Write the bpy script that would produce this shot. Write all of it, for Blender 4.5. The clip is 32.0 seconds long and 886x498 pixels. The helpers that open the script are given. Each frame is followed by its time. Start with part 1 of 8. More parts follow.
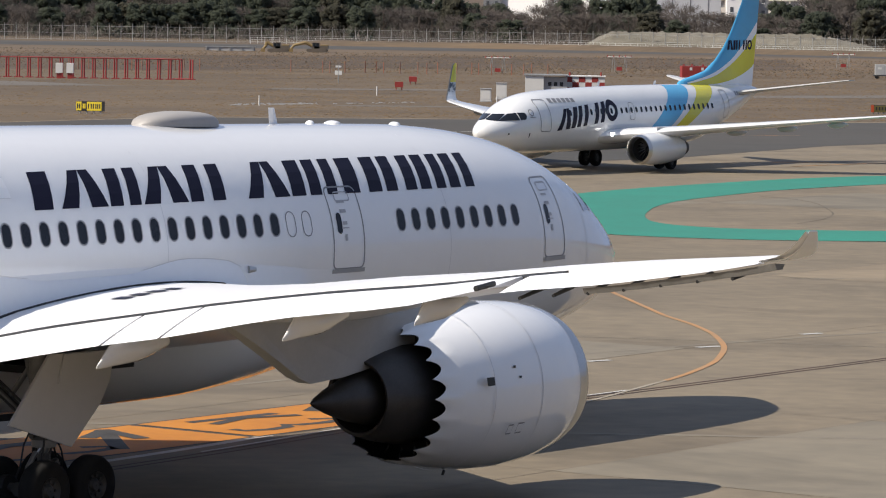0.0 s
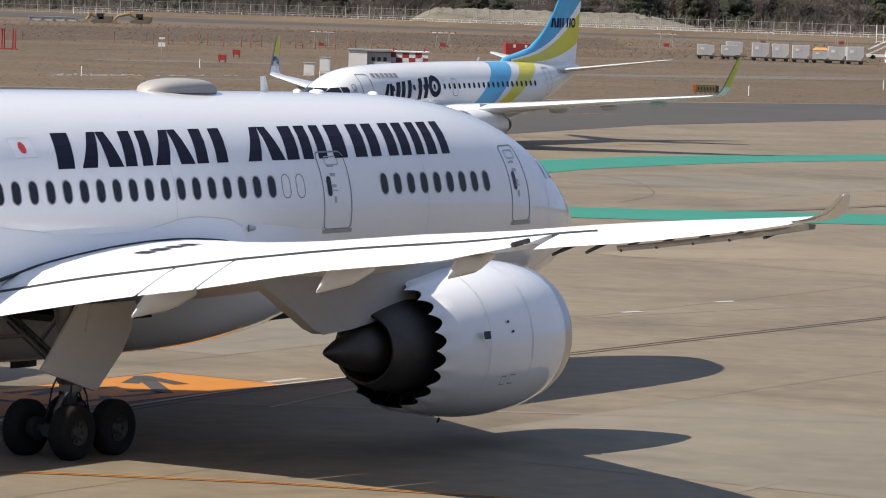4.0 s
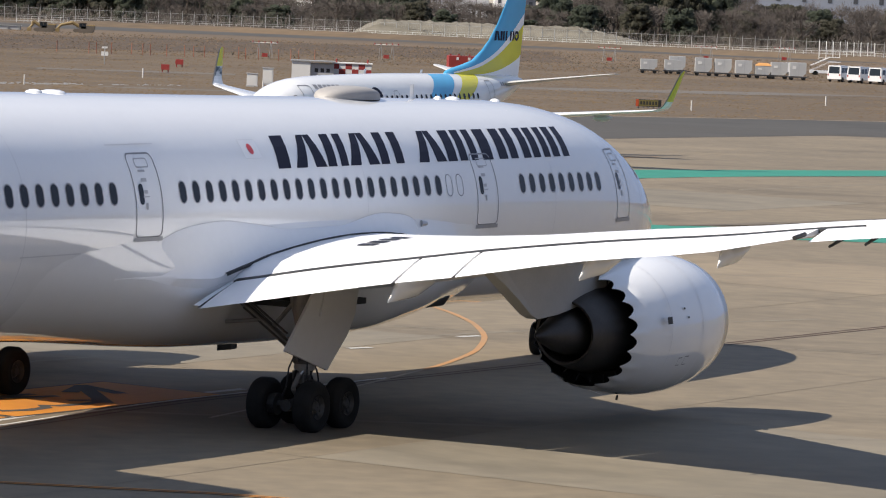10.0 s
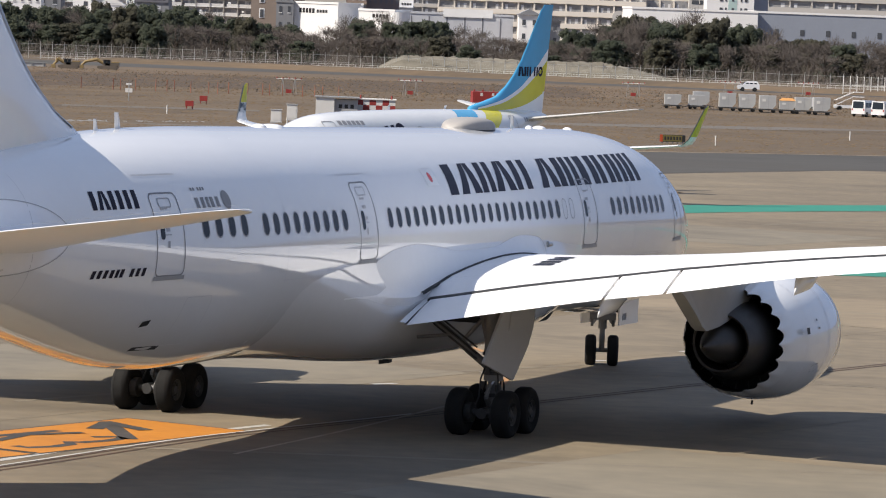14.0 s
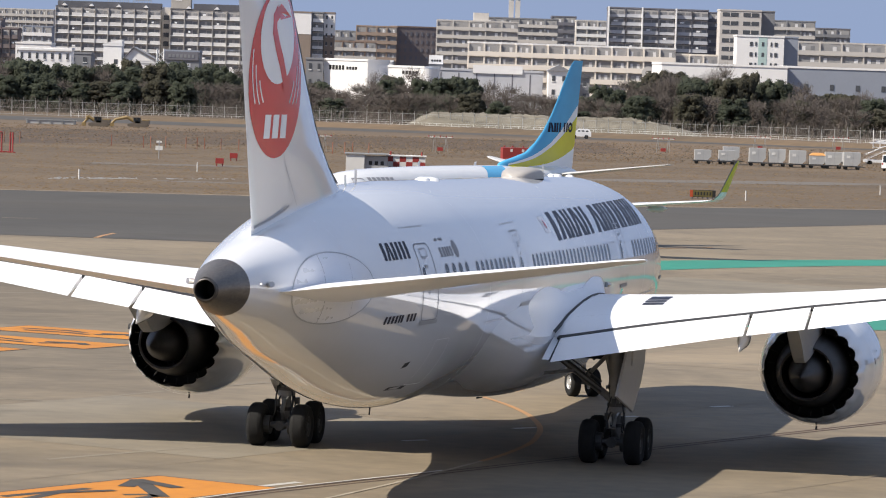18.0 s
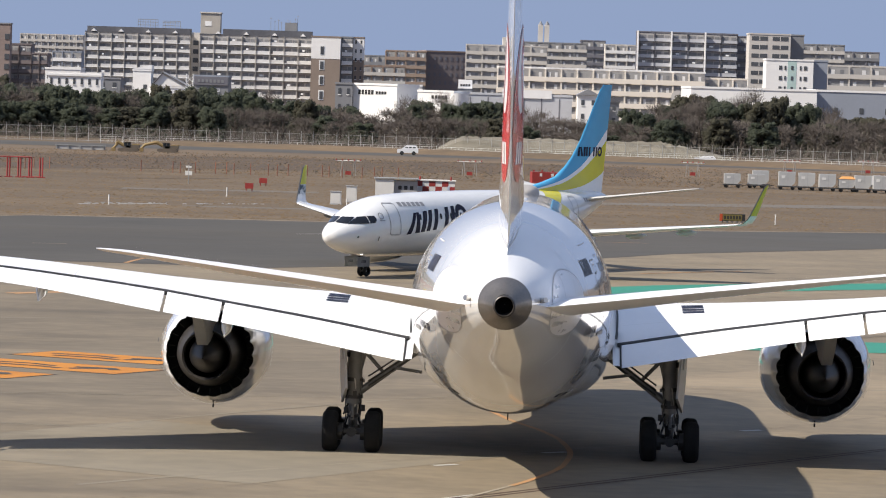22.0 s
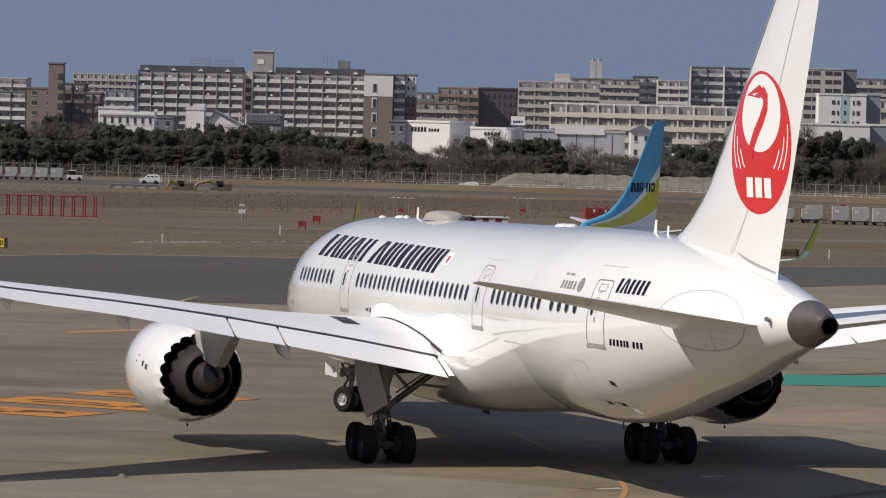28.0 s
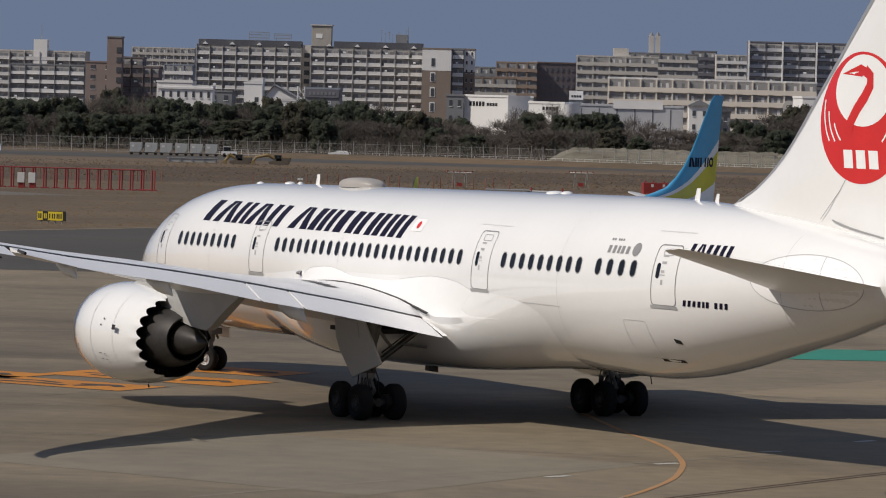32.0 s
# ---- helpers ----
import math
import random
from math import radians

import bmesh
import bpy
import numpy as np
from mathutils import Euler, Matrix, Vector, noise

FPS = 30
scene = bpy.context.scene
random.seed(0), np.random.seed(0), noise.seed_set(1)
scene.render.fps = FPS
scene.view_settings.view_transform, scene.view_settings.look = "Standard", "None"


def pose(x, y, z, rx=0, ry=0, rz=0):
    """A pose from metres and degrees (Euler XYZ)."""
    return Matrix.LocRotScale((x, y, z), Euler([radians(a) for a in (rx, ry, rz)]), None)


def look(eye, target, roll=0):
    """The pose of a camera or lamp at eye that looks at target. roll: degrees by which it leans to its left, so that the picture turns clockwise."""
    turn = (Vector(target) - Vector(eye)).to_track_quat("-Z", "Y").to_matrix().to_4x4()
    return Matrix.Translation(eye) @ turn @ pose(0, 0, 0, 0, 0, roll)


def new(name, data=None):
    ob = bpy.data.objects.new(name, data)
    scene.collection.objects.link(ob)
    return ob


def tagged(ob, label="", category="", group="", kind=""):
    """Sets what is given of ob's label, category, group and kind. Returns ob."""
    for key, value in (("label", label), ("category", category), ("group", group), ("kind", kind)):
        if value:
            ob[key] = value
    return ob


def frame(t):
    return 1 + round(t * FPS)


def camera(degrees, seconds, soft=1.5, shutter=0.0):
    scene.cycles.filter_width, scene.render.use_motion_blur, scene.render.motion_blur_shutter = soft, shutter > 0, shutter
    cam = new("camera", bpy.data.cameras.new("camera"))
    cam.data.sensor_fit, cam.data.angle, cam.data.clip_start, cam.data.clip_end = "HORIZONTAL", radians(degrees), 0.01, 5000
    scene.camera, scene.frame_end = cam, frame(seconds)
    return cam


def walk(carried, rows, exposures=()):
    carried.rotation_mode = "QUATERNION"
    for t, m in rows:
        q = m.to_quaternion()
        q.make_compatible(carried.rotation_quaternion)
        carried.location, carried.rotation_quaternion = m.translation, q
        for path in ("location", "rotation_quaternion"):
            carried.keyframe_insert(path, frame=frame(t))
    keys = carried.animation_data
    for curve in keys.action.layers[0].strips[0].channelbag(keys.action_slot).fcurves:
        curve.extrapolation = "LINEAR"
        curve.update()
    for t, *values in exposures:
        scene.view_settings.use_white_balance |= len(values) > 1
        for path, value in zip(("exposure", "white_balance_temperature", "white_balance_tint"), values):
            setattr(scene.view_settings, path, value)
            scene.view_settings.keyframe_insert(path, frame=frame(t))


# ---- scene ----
# ---- camera: a tripod head on a terrace, panning with the airliner ----
cam = camera(12.078, 32.0, soft=1.08)
EYE_Z = 11.32


def aim(pan, tilt, roll):
    return pose(0, 0, EYE_Z, 0, 0, -pan) @ pose(0, 0, 0, 90 + tilt) @ pose(0, 0, 0, 0, 0, roll)


walk(cam, [
    (0, aim(-1.912, -3.672, 0.830)),
    (0.5, aim(-1.982, -3.709, 1.078)),
    (1, aim(-1.774, -3.819, 1.173)),
    (1.5, aim(-1.186, -3.891, 1.152)),
    (2, aim(-0.705, -3.939, 1.191)),
    (2.5, aim(-0.366, -3.998, 1.195)),
    (3, aim(0.000, -3.983, 1.511)),
    (3.5, aim(0.263, -3.960, 1.675)),
    (5.5, aim(1.356, -3.983, 1.968)),
    (6, aim(1.478, -3.936, 2.078)),
    (6.5, aim(1.526, -3.918, 2.176)),
    (7, aim(1.485, -3.867, 2.287)),
    (7.5, aim(1.429, -3.811, 2.198)),
    (8, aim(1.358, -3.786, 2.145)),
    (8.5, aim(1.325, -3.795, 2.155)),
    (9, aim(1.309, -3.806, 2.205)),
    (9.5, aim(1.336, -3.809, 2.231)),
    (10, aim(1.343, -3.768, 2.319)),
    (10.5, aim(1.249, -3.681, 2.105)),
    (11, aim(1.104, -3.562, 1.857)),
    (11.5, aim(0.990, -3.471, 1.845)),
    (12, aim(0.955, -3.405, 1.932)),
    (12.5, aim(0.958, -3.362, 2.006)),
    (13, aim(0.992, -3.351, 2.099)),
    (13.5, aim(1.024, -3.333, 2.185)),
    (14, aim(0.991, -3.292, 2.173)),
    (14.5, aim(0.895, -3.240, 2.036)),
    (16.5, aim(0.815, -2.992, 2.064)),
    (17, aim(0.769, -2.875, 2.197)),
    (17.5, aim(0.656, -2.725, 2.102)),
    (18, aim(0.546, -2.537, 1.908)),
    (18.5, aim(0.523, -2.365, 1.913)),
    (19, aim(0.584, -2.286, 1.976)),
    (19.5, aim(0.623, -2.270, 2.079)),
    (20, aim(0.560, -2.272, 2.014)),
    (20.5, aim(0.424, -2.262, 1.906)),
    (21, aim(0.279, -2.251, 1.777)),
    (21.5, aim(0.174, -2.231, 1.706)),
    (22, aim(0.130, -2.215, 1.775)),
    (22.5, aim(0.099, -2.186, 1.788)),
    (23, aim(0.065, -2.149, 1.864)),
    (23.5, aim(-0.032, -2.088, 1.826)),
    (24, aim(-0.149, -2.074, 1.731)),
    (24.5, aim(-0.287, -2.047, 1.526)),
    (26.5, aim(-0.392, -1.974, 1.737)),
    (27, aim(-0.449, -1.894, 1.622)),
    (27.5, aim(-0.536, -1.807, 1.485)),
    (28, aim(-0.617, -1.731, 1.404)),
    (28.5, aim(-0.664, -1.687, 1.498)),
    (29, aim(-0.697, -1.647, 1.598)),
    (29.5, aim(-0.770, -1.603, 1.663)),
    (30, aim(-0.916, -1.613, 1.470)),
    (30.5, aim(-1.025, -1.623, 1.396)),
    (31, aim(-1.181, -1.730, 1.274)),
    (31.5, aim(-1.353, -1.915, 1.334)),
    (32, aim(-1.401, -2.101, 1.503)),
], exposures=[(0, 0.43), (3, 0.57), (8, 0.60), (14, 0.57), (17, 0.69), (21, 0.67), (22.5, 0.59), (24, 0.38), (27, -0.02), (30, -0.31), (32, -0.37)])

# ---- light ----
SUN_FROM = Vector((-7.15, -2.85, 7.5)).normalized()
world = bpy.data.worlds.new("sky")
scene.world = world
world.use_nodes = True
wn = world.node_tree.nodes
sky = wn.new("ShaderNodeTexSky")
sky.sky_type = "NISHITA"
sky.sun_disc = False
sky.sun_elevation = math.asin(SUN_FROM.z)
sky.sun_rotation = math.atan2(SUN_FROM.x, SUN_FROM.y)
sky.air_density, sky.dust_density, sky.ozone_density = 1.0, 1.4, 1.2
wn["Background"].inputs["Strength"].default_value = 0.130
# the clear band of the sky is brought down to the skyline
coord = wn.new("ShaderNodeTexCoord")
lift = wn.new("ShaderNodeVectorMath")
lift.operation = "ADD"
lift.inputs[1].default_value = (0, 0, 1.0)
world.node_tree.links.new(coord.outputs["Generated"], lift.inputs[0])
world.node_tree.links.new(lift.outputs[0], sky.inputs["Vector"])
haze = wn.new("ShaderNodeHueSaturation")
haze.inputs["Saturation"].default_value = 0.84
world.node_tree.links.new(sky.outputs[0], haze.inputs["Color"])
world.node_tree.links.new(haze.outputs[0], wn["Background"].inputs["Color"])
sun = new("sun", bpy.data.lights.new("sun", "SUN"))
sun.data.energy, sun.data.angle, sun.data.color = 4.7, radians(0.53), (1.0, 0.915, 0.805)
sun.matrix_world = look(SUN_FROM * 100, (0, 0, 0))

# ---- materials ----
def mat(name, base, rough=0.6, metal=0.0, vary=0.12, scale=1.0, fine=0.0, bump=0.0, coat=0.0, spec=0.5, other=None, per=0.0, stretch=(1, 1, 1), grain=0.45, half=0.275, stain=0.0, patch=0.1):
    """A Principled material with colour variation at two scales, a fine bump and, if wanted, a tint per object."""
    m = bpy.data.materials.new(name)
    m.use_nodes = True
    nt = m.node_tree
    b = nt.nodes["Principled BSDF"]
    b.inputs["Roughness"].default_value = rough
    b.inputs["Metallic"].default_value = metal
    b.inputs["Coat Weight"].default_value = coat
    b.inputs["Specular IOR Level"].default_value = spec
    co = nt.nodes.new("ShaderNodeTexCoord")
    mp = nt.nodes.new("ShaderNodeMapping")
    mp.inputs["Scale"].default_value = stretch
    nt.links.new(co.outputs["Object"], mp.inputs[0])
    big = nt.nodes.new("ShaderNodeTexNoise")
    big.inputs["Scale"].default_value = scale
    big.inputs["Detail"].default_value = 5
    big.inputs["Roughness"].default_value = 0.5 if scale > 0.2 else 0.68
    small = nt.nodes.new("ShaderNodeTexNoise")
    small.inputs["Scale"].default_value = fine or scale * 11
    small.inputs["Detail"].default_value = 3
    nt.links.new(mp.outputs[0], big.inputs["Vector"])
    even = nt.nodes.new("ShaderNodeMapping")
    even.inputs["Scale"].default_value = tuple(max(k, 0.5) for k in stretch)
    nt.links.new(co.outputs["Object"], even.inputs[0])
    nt.links.new(even.outputs[0], small.inputs["Vector"])
    add = nt.nodes.new("ShaderNodeMath")
    add.operation = "MULTIPLY_ADD"
    nt.links.new(small.outputs[0], add.inputs[0])
    add.inputs[1].default_value = grain
    nt.links.new(big.outputs[0], add.inputs[2])
    src = add.outputs[0]
    if per:
        info = nt.nodes.new("ShaderNodeObjectInfo")
        p = nt.nodes.new("ShaderNodeMath")
        p.operation = "MULTIPLY_ADD"
        nt.links.new(info.outputs["Random"], p.inputs[0])
        p.inputs[1].default_value = per
        nt.links.new(src, p.inputs[2])
        src = p.outputs[0]
    ramp = nt.nodes.new("ShaderNodeMapRange")
    ramp.inputs[1].default_value, ramp.inputs[2].default_value = 0.5 * (1 + grain) - half, 0.5 * (1 + grain) + half + per
    nt.links.new(src, ramp.inputs[0])
    mix = nt.nodes.new("ShaderNodeMix")
    mix.data_type = "RGBA"
    lo = other or tuple(c * (1 - vary) for c in base)
    hi = base if other else tuple(min(c * (1 + vary), 1) for c in base)
    mix.inputs["A"].default_value = (*lo, 1)
    mix.inputs["B"].default_value = (*hi, 1)
    nt.links.new(ramp.outputs[0], mix.inputs["Factor"])
    colour = mix.outputs["Result"]
    if stain:
        spot = nt.nodes.new("ShaderNodeTexNoise")
        spot.inputs["Scale"].default_value = patch
        spot.inputs["Detail"].default_value = 7
        spot.inputs["Roughness"].default_value = 0.62
        spot.inputs["Distortion"].default_value = 0.8
        wide = nt.nodes.new("ShaderNodeMapping")
        wide.inputs["Scale"].default_value = (0.8, 1, 1)
        wide.inputs["Location"].default_value = (37, 11, 0)
        nt.links.new(co.outputs["Object"], wide.inputs[0])
        nt.links.new(wide.outputs[0], spot.inputs["Vector"])
        fade = nt.nodes.new("ShaderNodeMapRange")
        fade.inputs[1].default_value, fade.inputs[2].default_value = 0.50, 0.66
        fade.inputs[3].default_value, fade.inputs[4].default_value = 0.0, stain
        nt.links.new(spot.outputs[0], fade.inputs[0])
        dirt = nt.nodes.new("ShaderNodeMix")
        dirt.data_type = "RGBA"
        dirt.inputs["B"].default_value = (*(c * 0.45 for c in lo), 1)
        nt.links.new(fade.outputs[0], dirt.inputs["Factor"])
        nt.links.new(colour, dirt.inputs["A"])
        colour = dirt.outputs["Result"]
    nt.links.new(colour, b.inputs["Base Color"])
    if bump:
        bp = nt.nodes.new("ShaderNodeBump")
        bp.inputs["Strength"].default_value = bump
        bp.inputs["Distance"].default_value = 0.05
        nt.links.new(small.outputs[0], bp.inputs["Height"])
        nt.links.new(bp.outputs[0], b.inputs["Normal"])
    return m


WHITE = mat("aircraft_white", (0.84, 0.84, 0.835), 0.09, vary=0.02, scale=0.3, fine=4, coat=0.8)
# glass whose pale blue-grey base stands in for reflected sky
SKYPANE = mat("sky_reflecting_pane", (0.16, 0.18, 0.21), 0.08, vary=0.1, spec=1.0, coat=1.0)
FAIRWHITE = mat("fairing_white", (0.84, 0.84, 0.84), 0.34, vary=0.03, scale=0.4, fine=4, coat=0.12)
JETWHITE = mat("jet_white", (0.74, 0.74, 0.735), 0.16, vary=0.05, scale=0.4, fine=4, coat=0.5)
WINGWHITE = mat("wing_white", (0.86, 0.86, 0.87), 0.33, vary=0.03, scale=0.4, fine=5, coat=0.15)
GREYPAINT = mat("aircraft_grey", (0.55, 0.54, 0.52), 0.3, vary=0.05, scale=0.5)
LINER = mat("grey_liner", (0.36, 0.36, 0.36), 0.5, vary=0.08)
BARE = mat("bare_metal", (0.55, 0.54, 0.53), 0.28, 1.0, vary=0.08, scale=2)
HOT = mat("burnt_metal", (0.062, 0.057, 0.054), 0.48, 0.6, vary=0.25, scale=2)
# near-black for openings and insides: the shade of their depth as colour
INSIDESHADE = mat("inside_shade", (0.015, 0.015, 0.016), 0.7, vary=0.2)
NAVY = mat("navy_paint", (0.010, 0.009, 0.024), 0.35, vary=0.1, spec=0.12)
LOGO_RED = mat("red_paint", (0.62, 0.03, 0.03), 0.25, vary=0.06, coat=0.3)
FLAG_WHITE = mat("flag_white", (0.85, 0.85, 0.85), 0.25, vary=0.02)
OUTLINE = mat("outline_grey", (0.24, 0.24, 0.25), 0.5, vary=0.1)
PANE = mat("cabin_pane", (0.012, 0.014, 0.020), 0.12, vary=0.2, spec=0.35)
TYRE = mat("tyre_rubber", (0.014, 0.014, 0.014), 0.9, vary=0.25, scale=3, bump=0.2, spec=0.25)
PALERIM = mat("pale_rim", (0.42, 0.42, 0.42), 0.45, 0.3, vary=0.15)
RIM = mat("wheel_rim", (0.05, 0.05, 0.05), 0.5, 0.4, vary=0.2)
STRUT = mat("strut_grey", (0.21, 0.205, 0.195), 0.45, 0.3, vary=0.2, scale=3)
DARKGEAR = mat("dark_gear_steel", (0.07, 0.068, 0.065), 0.5, 0.4, vary=0.25, scale=3)
FAINT = mat("faint_outline", (0.55, 0.55, 0.56), 0.4, vary=0.05)
CONE = mat("tail_cone_metal", (0.175, 0.158, 0.14), 0.42, 0.75, vary=0.35, scale=1.3, stretch=(0.4, 1.5, 1.5))
SEAL = mat("black_seal", (0.02, 0.02, 0.02), 0.6, vary=0.2)
BLUE = mat("livery_blue", (0.07, 0.36, 0.62), 0.25, vary=0.05, coat=0.3)
YELLOW = mat("livery_yellow", (0.62, 0.56, 0.03), 0.25, vary=0.05, coat=0.3)
LIME = mat("winglet_lime", (0.60, 0.55, 0.04), 0.3, vary=0.05, coat=0.3)
CONCRETE = mat("apron_concrete", (0.236, 0.190, 0.126), 0.8, scale=0.055, fine=1.3, other=(0.142, 0.115, 0.079), bump=0.05, stretch=(0.9, 1, 1), grain=0.6, half=0.25, stain=0.38, patch=0.13)


def wear(m, spots):
    """Broad soft darkening of a pavement by traffic and fumes: streaked noise, stronger along the lanes (centre x, y, half widths along and across, turn, depth)."""
    nt = m.node_tree
    link = nt.links.new
    body = nt.nodes["Principled BSDF"]
    colour = body.inputs["Base Color"].links[0].from_socket
    co = nt.nodes.new("ShaderNodeTexCoord")
    streak = nt.nodes.new("ShaderNodeMapping")
    streak.inputs["Rotation"].default_value = (0, 0, -0.25)
    streak.inputs["Scale"].default_value = (0.03, 0.16, 1)
    link(co.outputs["Object"], streak.inputs[0])
    noise = nt.nodes.new("ShaderNodeTexNoise")
    noise.inputs["Scale"].default_value = 1.0
    noise.inputs["Detail"].default_value = 6
    noise.inputs["Roughness"].default_value = 0.6
    noise.inputs["Distortion"].default_value = 0.6
    link(streak.outputs[0], noise.inputs["Vector"])
    total = None
    for x, y, a, b, turn, deep in spots:
        put = nt.nodes.new("ShaderNodeMapping")
        put.vector_type = "TEXTURE"
        put.inputs["Location"].default_value = (x, y, 0)
        put.inputs["Rotation"].default_value = (0, 0, radians(turn))
        put.inputs["Scale"].default_value = (a, b, 1)
        link(co.outputs["Object"], put.inputs[0])
        ball = nt.nodes.new("ShaderNodeTexGradient")
        ball.gradient_type = "SPHERICAL"
        link(put.outputs[0], ball.inputs[0])
        s = nt.nodes.new("ShaderNodeMath")
        s.operation = "MULTIPLY_ADD"
        s.inputs[1].default_value = deep
        link(ball.outputs[1], s.inputs[0])
        if total:
            link(total, s.inputs[2])
        else:
            s.inputs[2].default_value = 0.10
        total = s.outputs[0]
    ramp = nt.nodes.new("ShaderNodeMapRange")
    ramp.inputs[1].default_value, ramp.inputs[2].default_value = 0.34, 0.66
    ramp.inputs[3].default_value, ramp.inputs[4].default_value = 0.25, 1.5
    link(noise.outputs[0], ramp.inputs[0])
    both = nt.nodes.new("ShaderNodeMath")
    both.operation = "MULTIPLY"
    both.use_clamp = True
    link(ramp.outputs[0], both.inputs[0])
    link(total, both.inputs[1])
    mix = nt.nodes.new("ShaderNodeMix")
    mix.data_type = "RGBA"
    mix.inputs["B"].default_value = (0.055, 0.046, 0.034, 1)
    link(both.outputs[0], mix.inputs["Factor"])
    link(colour, mix.inputs["A"])
    link(mix.outputs["Result"], body.inputs["Base Color"])


wear(CONCRETE, ((-26, 175, 40, 75, 0, 0.42), (-15, 112, 14, 26, 0, 0.40)))
ASPHALT = mat("taxiway_asphalt", (0.068, 0.063, 0.055), 0.85, scale=0.03, fine=1.2, other=(0.045, 0.043, 0.039), bump=0.05, stretch=(0.3, 1, 1), grain=0.7, half=0.2, stain=0.4, patch=0.1)
GRASS = mat("winter_grass", (0.136, 0.096, 0.055), 0.95, scale=0.085, fine=1.0, other=(0.072, 0.052, 0.032), stretch=(0.10, 1, 1), grain=0.7, half=0.24, stain=0.4, patch=0.05)
wear(ASPHALT, ((-20, 295, 90, 60, 0, 0.30), (-5, 320, 60, 22, 8, 0.30)))
GREENPAINT = mat("green_marking", (0.022, 0.222, 0.156), 0.7, scale=0.15, other=(0.028, 0.168, 0.122), fine=2)
ORANGEPAINT = mat("orange_marking", (0.480, 0.192, 0.016), 0.75, scale=0.3, fine=3, other=(0.360, 0.136, 0.016))
ORANGEFADED = mat("faded_orange_marking", (0.400, 0.200, 0.072), 0.8, scale=0.5, fine=3, other=(0.304, 0.192, 0.104))
WHITELINE = mat("white_marking", (0.496, 0.488, 0.464), 0.75, scale=0.4, fine=3, other=(0.320, 0.312, 0.288))
BLACKLINE = mat("black_marking", (0.032, 0.030, 0.028), 0.8, scale=0.4, fine=3, other=(0.056, 0.052, 0.048))
TYREMARK = mat("tyre_mark", (0.157, 0.134, 0.103), 0.85, scale=0.5, fine=5, other=(0.206, 0.179, 0.134))
SLAB = mat("dull_slab", (0.222, 0.190, 0.138), 0.85, scale=0.08, fine=0.9, other=(0.135, 0.118, 0.090), stain=0.4)
SLABLIGHT = mat("pale_slab", (0.268, 0.212, 0.140), 0.85, scale=0.08, fine=0.9, other=(0.165, 0.133, 0.092), stain=0.4)
TRACK = mat("bare_track", (0.136, 0.124, 0.108), 0.9, scale=0.15, fine=1.5, other=(0.104, 0.088, 0.072))
JOINT = mat("slab_joint", (0.135, 0.110, 0.080), 0.9, scale=0.05, fine=3, other=(0.205, 0.168, 0.118))
LAMP = mat("lit_lamp", (0.9, 0.9, 0.88), 0.2)
LAMP.node_tree.nodes["Principled BSDF"].inputs["Emission Color"].default_value = (1, 0.97, 0.92, 1)
LAMP.node_tree.nodes["Principled BSDF"].inputs["Emission Strength"].default_value = 6
BADGE = mat("winglet_badge", (0.55, 0.57, 0.58), 0.3, scale=2.2, fine=6, other=(0.05, 0.07, 0.09), grain=0.3, half=0.06)
FINEDGE = mat("fin_edge_grey", (0.36, 0.36, 0.37), 0.35, 0.3, vary=0.06)
MARKGREY = mat("mark_grey", (0.40, 0.40, 0.41), 0.5)
DOMEGREY = mat("dome_grey", (0.34, 0.32, 0.30), 0.5, vary=0.08)

# ---- mesh helpers ----
def part(name, bm, material, parent=None, label="", smooth=False, at=None):
    me = bpy.data.meshes.new(name)
    bmesh.ops.recalc_face_normals(bm, faces=bm.faces)
    if smooth:
        for fc in bm.faces:
            fc.smooth = True
        me_sharp = [e for e in bm.edges if len(e.link_faces) == 2 and e.calc_face_angle(0) > 0.7]
        for e in me_sharp:
            e.smooth = False
    bm.to_mesh(me)
    bm.free()
    if material:
        me.materials.append(material)
    ob = new(name, me)
    if parent:
        ob.parent = parent
    if at:
        ob.matrix_basis = at
    if label:
        ob["label"] = label
    return ob


def thing(name, label, category, group="", kind="", at=None):
    ob = tagged(new(name), label, category, group, kind)
    if at:
        ob.matrix_basis = at
    return ob


def BM():
    return bmesh.new()


def box(bm, x0, x1, y0, y1, z0, z1, m=None):
    vs = [bm.verts.new((x, y, z)) for x in (x0, x1) for y in (y0, y1) for z in (z0, z1)]
    for a, b, c, d in ((0, 1, 3, 2), (4, 6, 7, 5), (0, 4, 5, 1), (2, 3, 7, 6), (0, 2, 6, 4), (1, 5, 7, 3)):
        bm.faces.new([vs[i] for i in (a, b, c, d)])
    if m:
        for v in vs:
            v.co = m @ v.co
    return bm


def rod(bm, p, q, r0, r1=None, n=10):
    p, q = Vector(p), Vector(q)
    d = (q - p).normalized()
    u = d.orthogonal().normalized()
    w = d.cross(u)
    rings = []
    for c, r in ((p, r0), (q, r0 if r1 is None else r1)):
        rings.append([bm.verts.new(c + (u * math.cos(a) + w * math.sin(a)) * r) for a in (2 * math.pi * i / n for i in range(n))])
    for i in range(n):
        j = (i + 1) % n
        bm.faces.new((rings[0][i], rings[0][j], rings[1][j], rings[1][i]))
    bm.faces.new(rings[0][::-1])
    bm.faces.new(rings[1])
    return bm


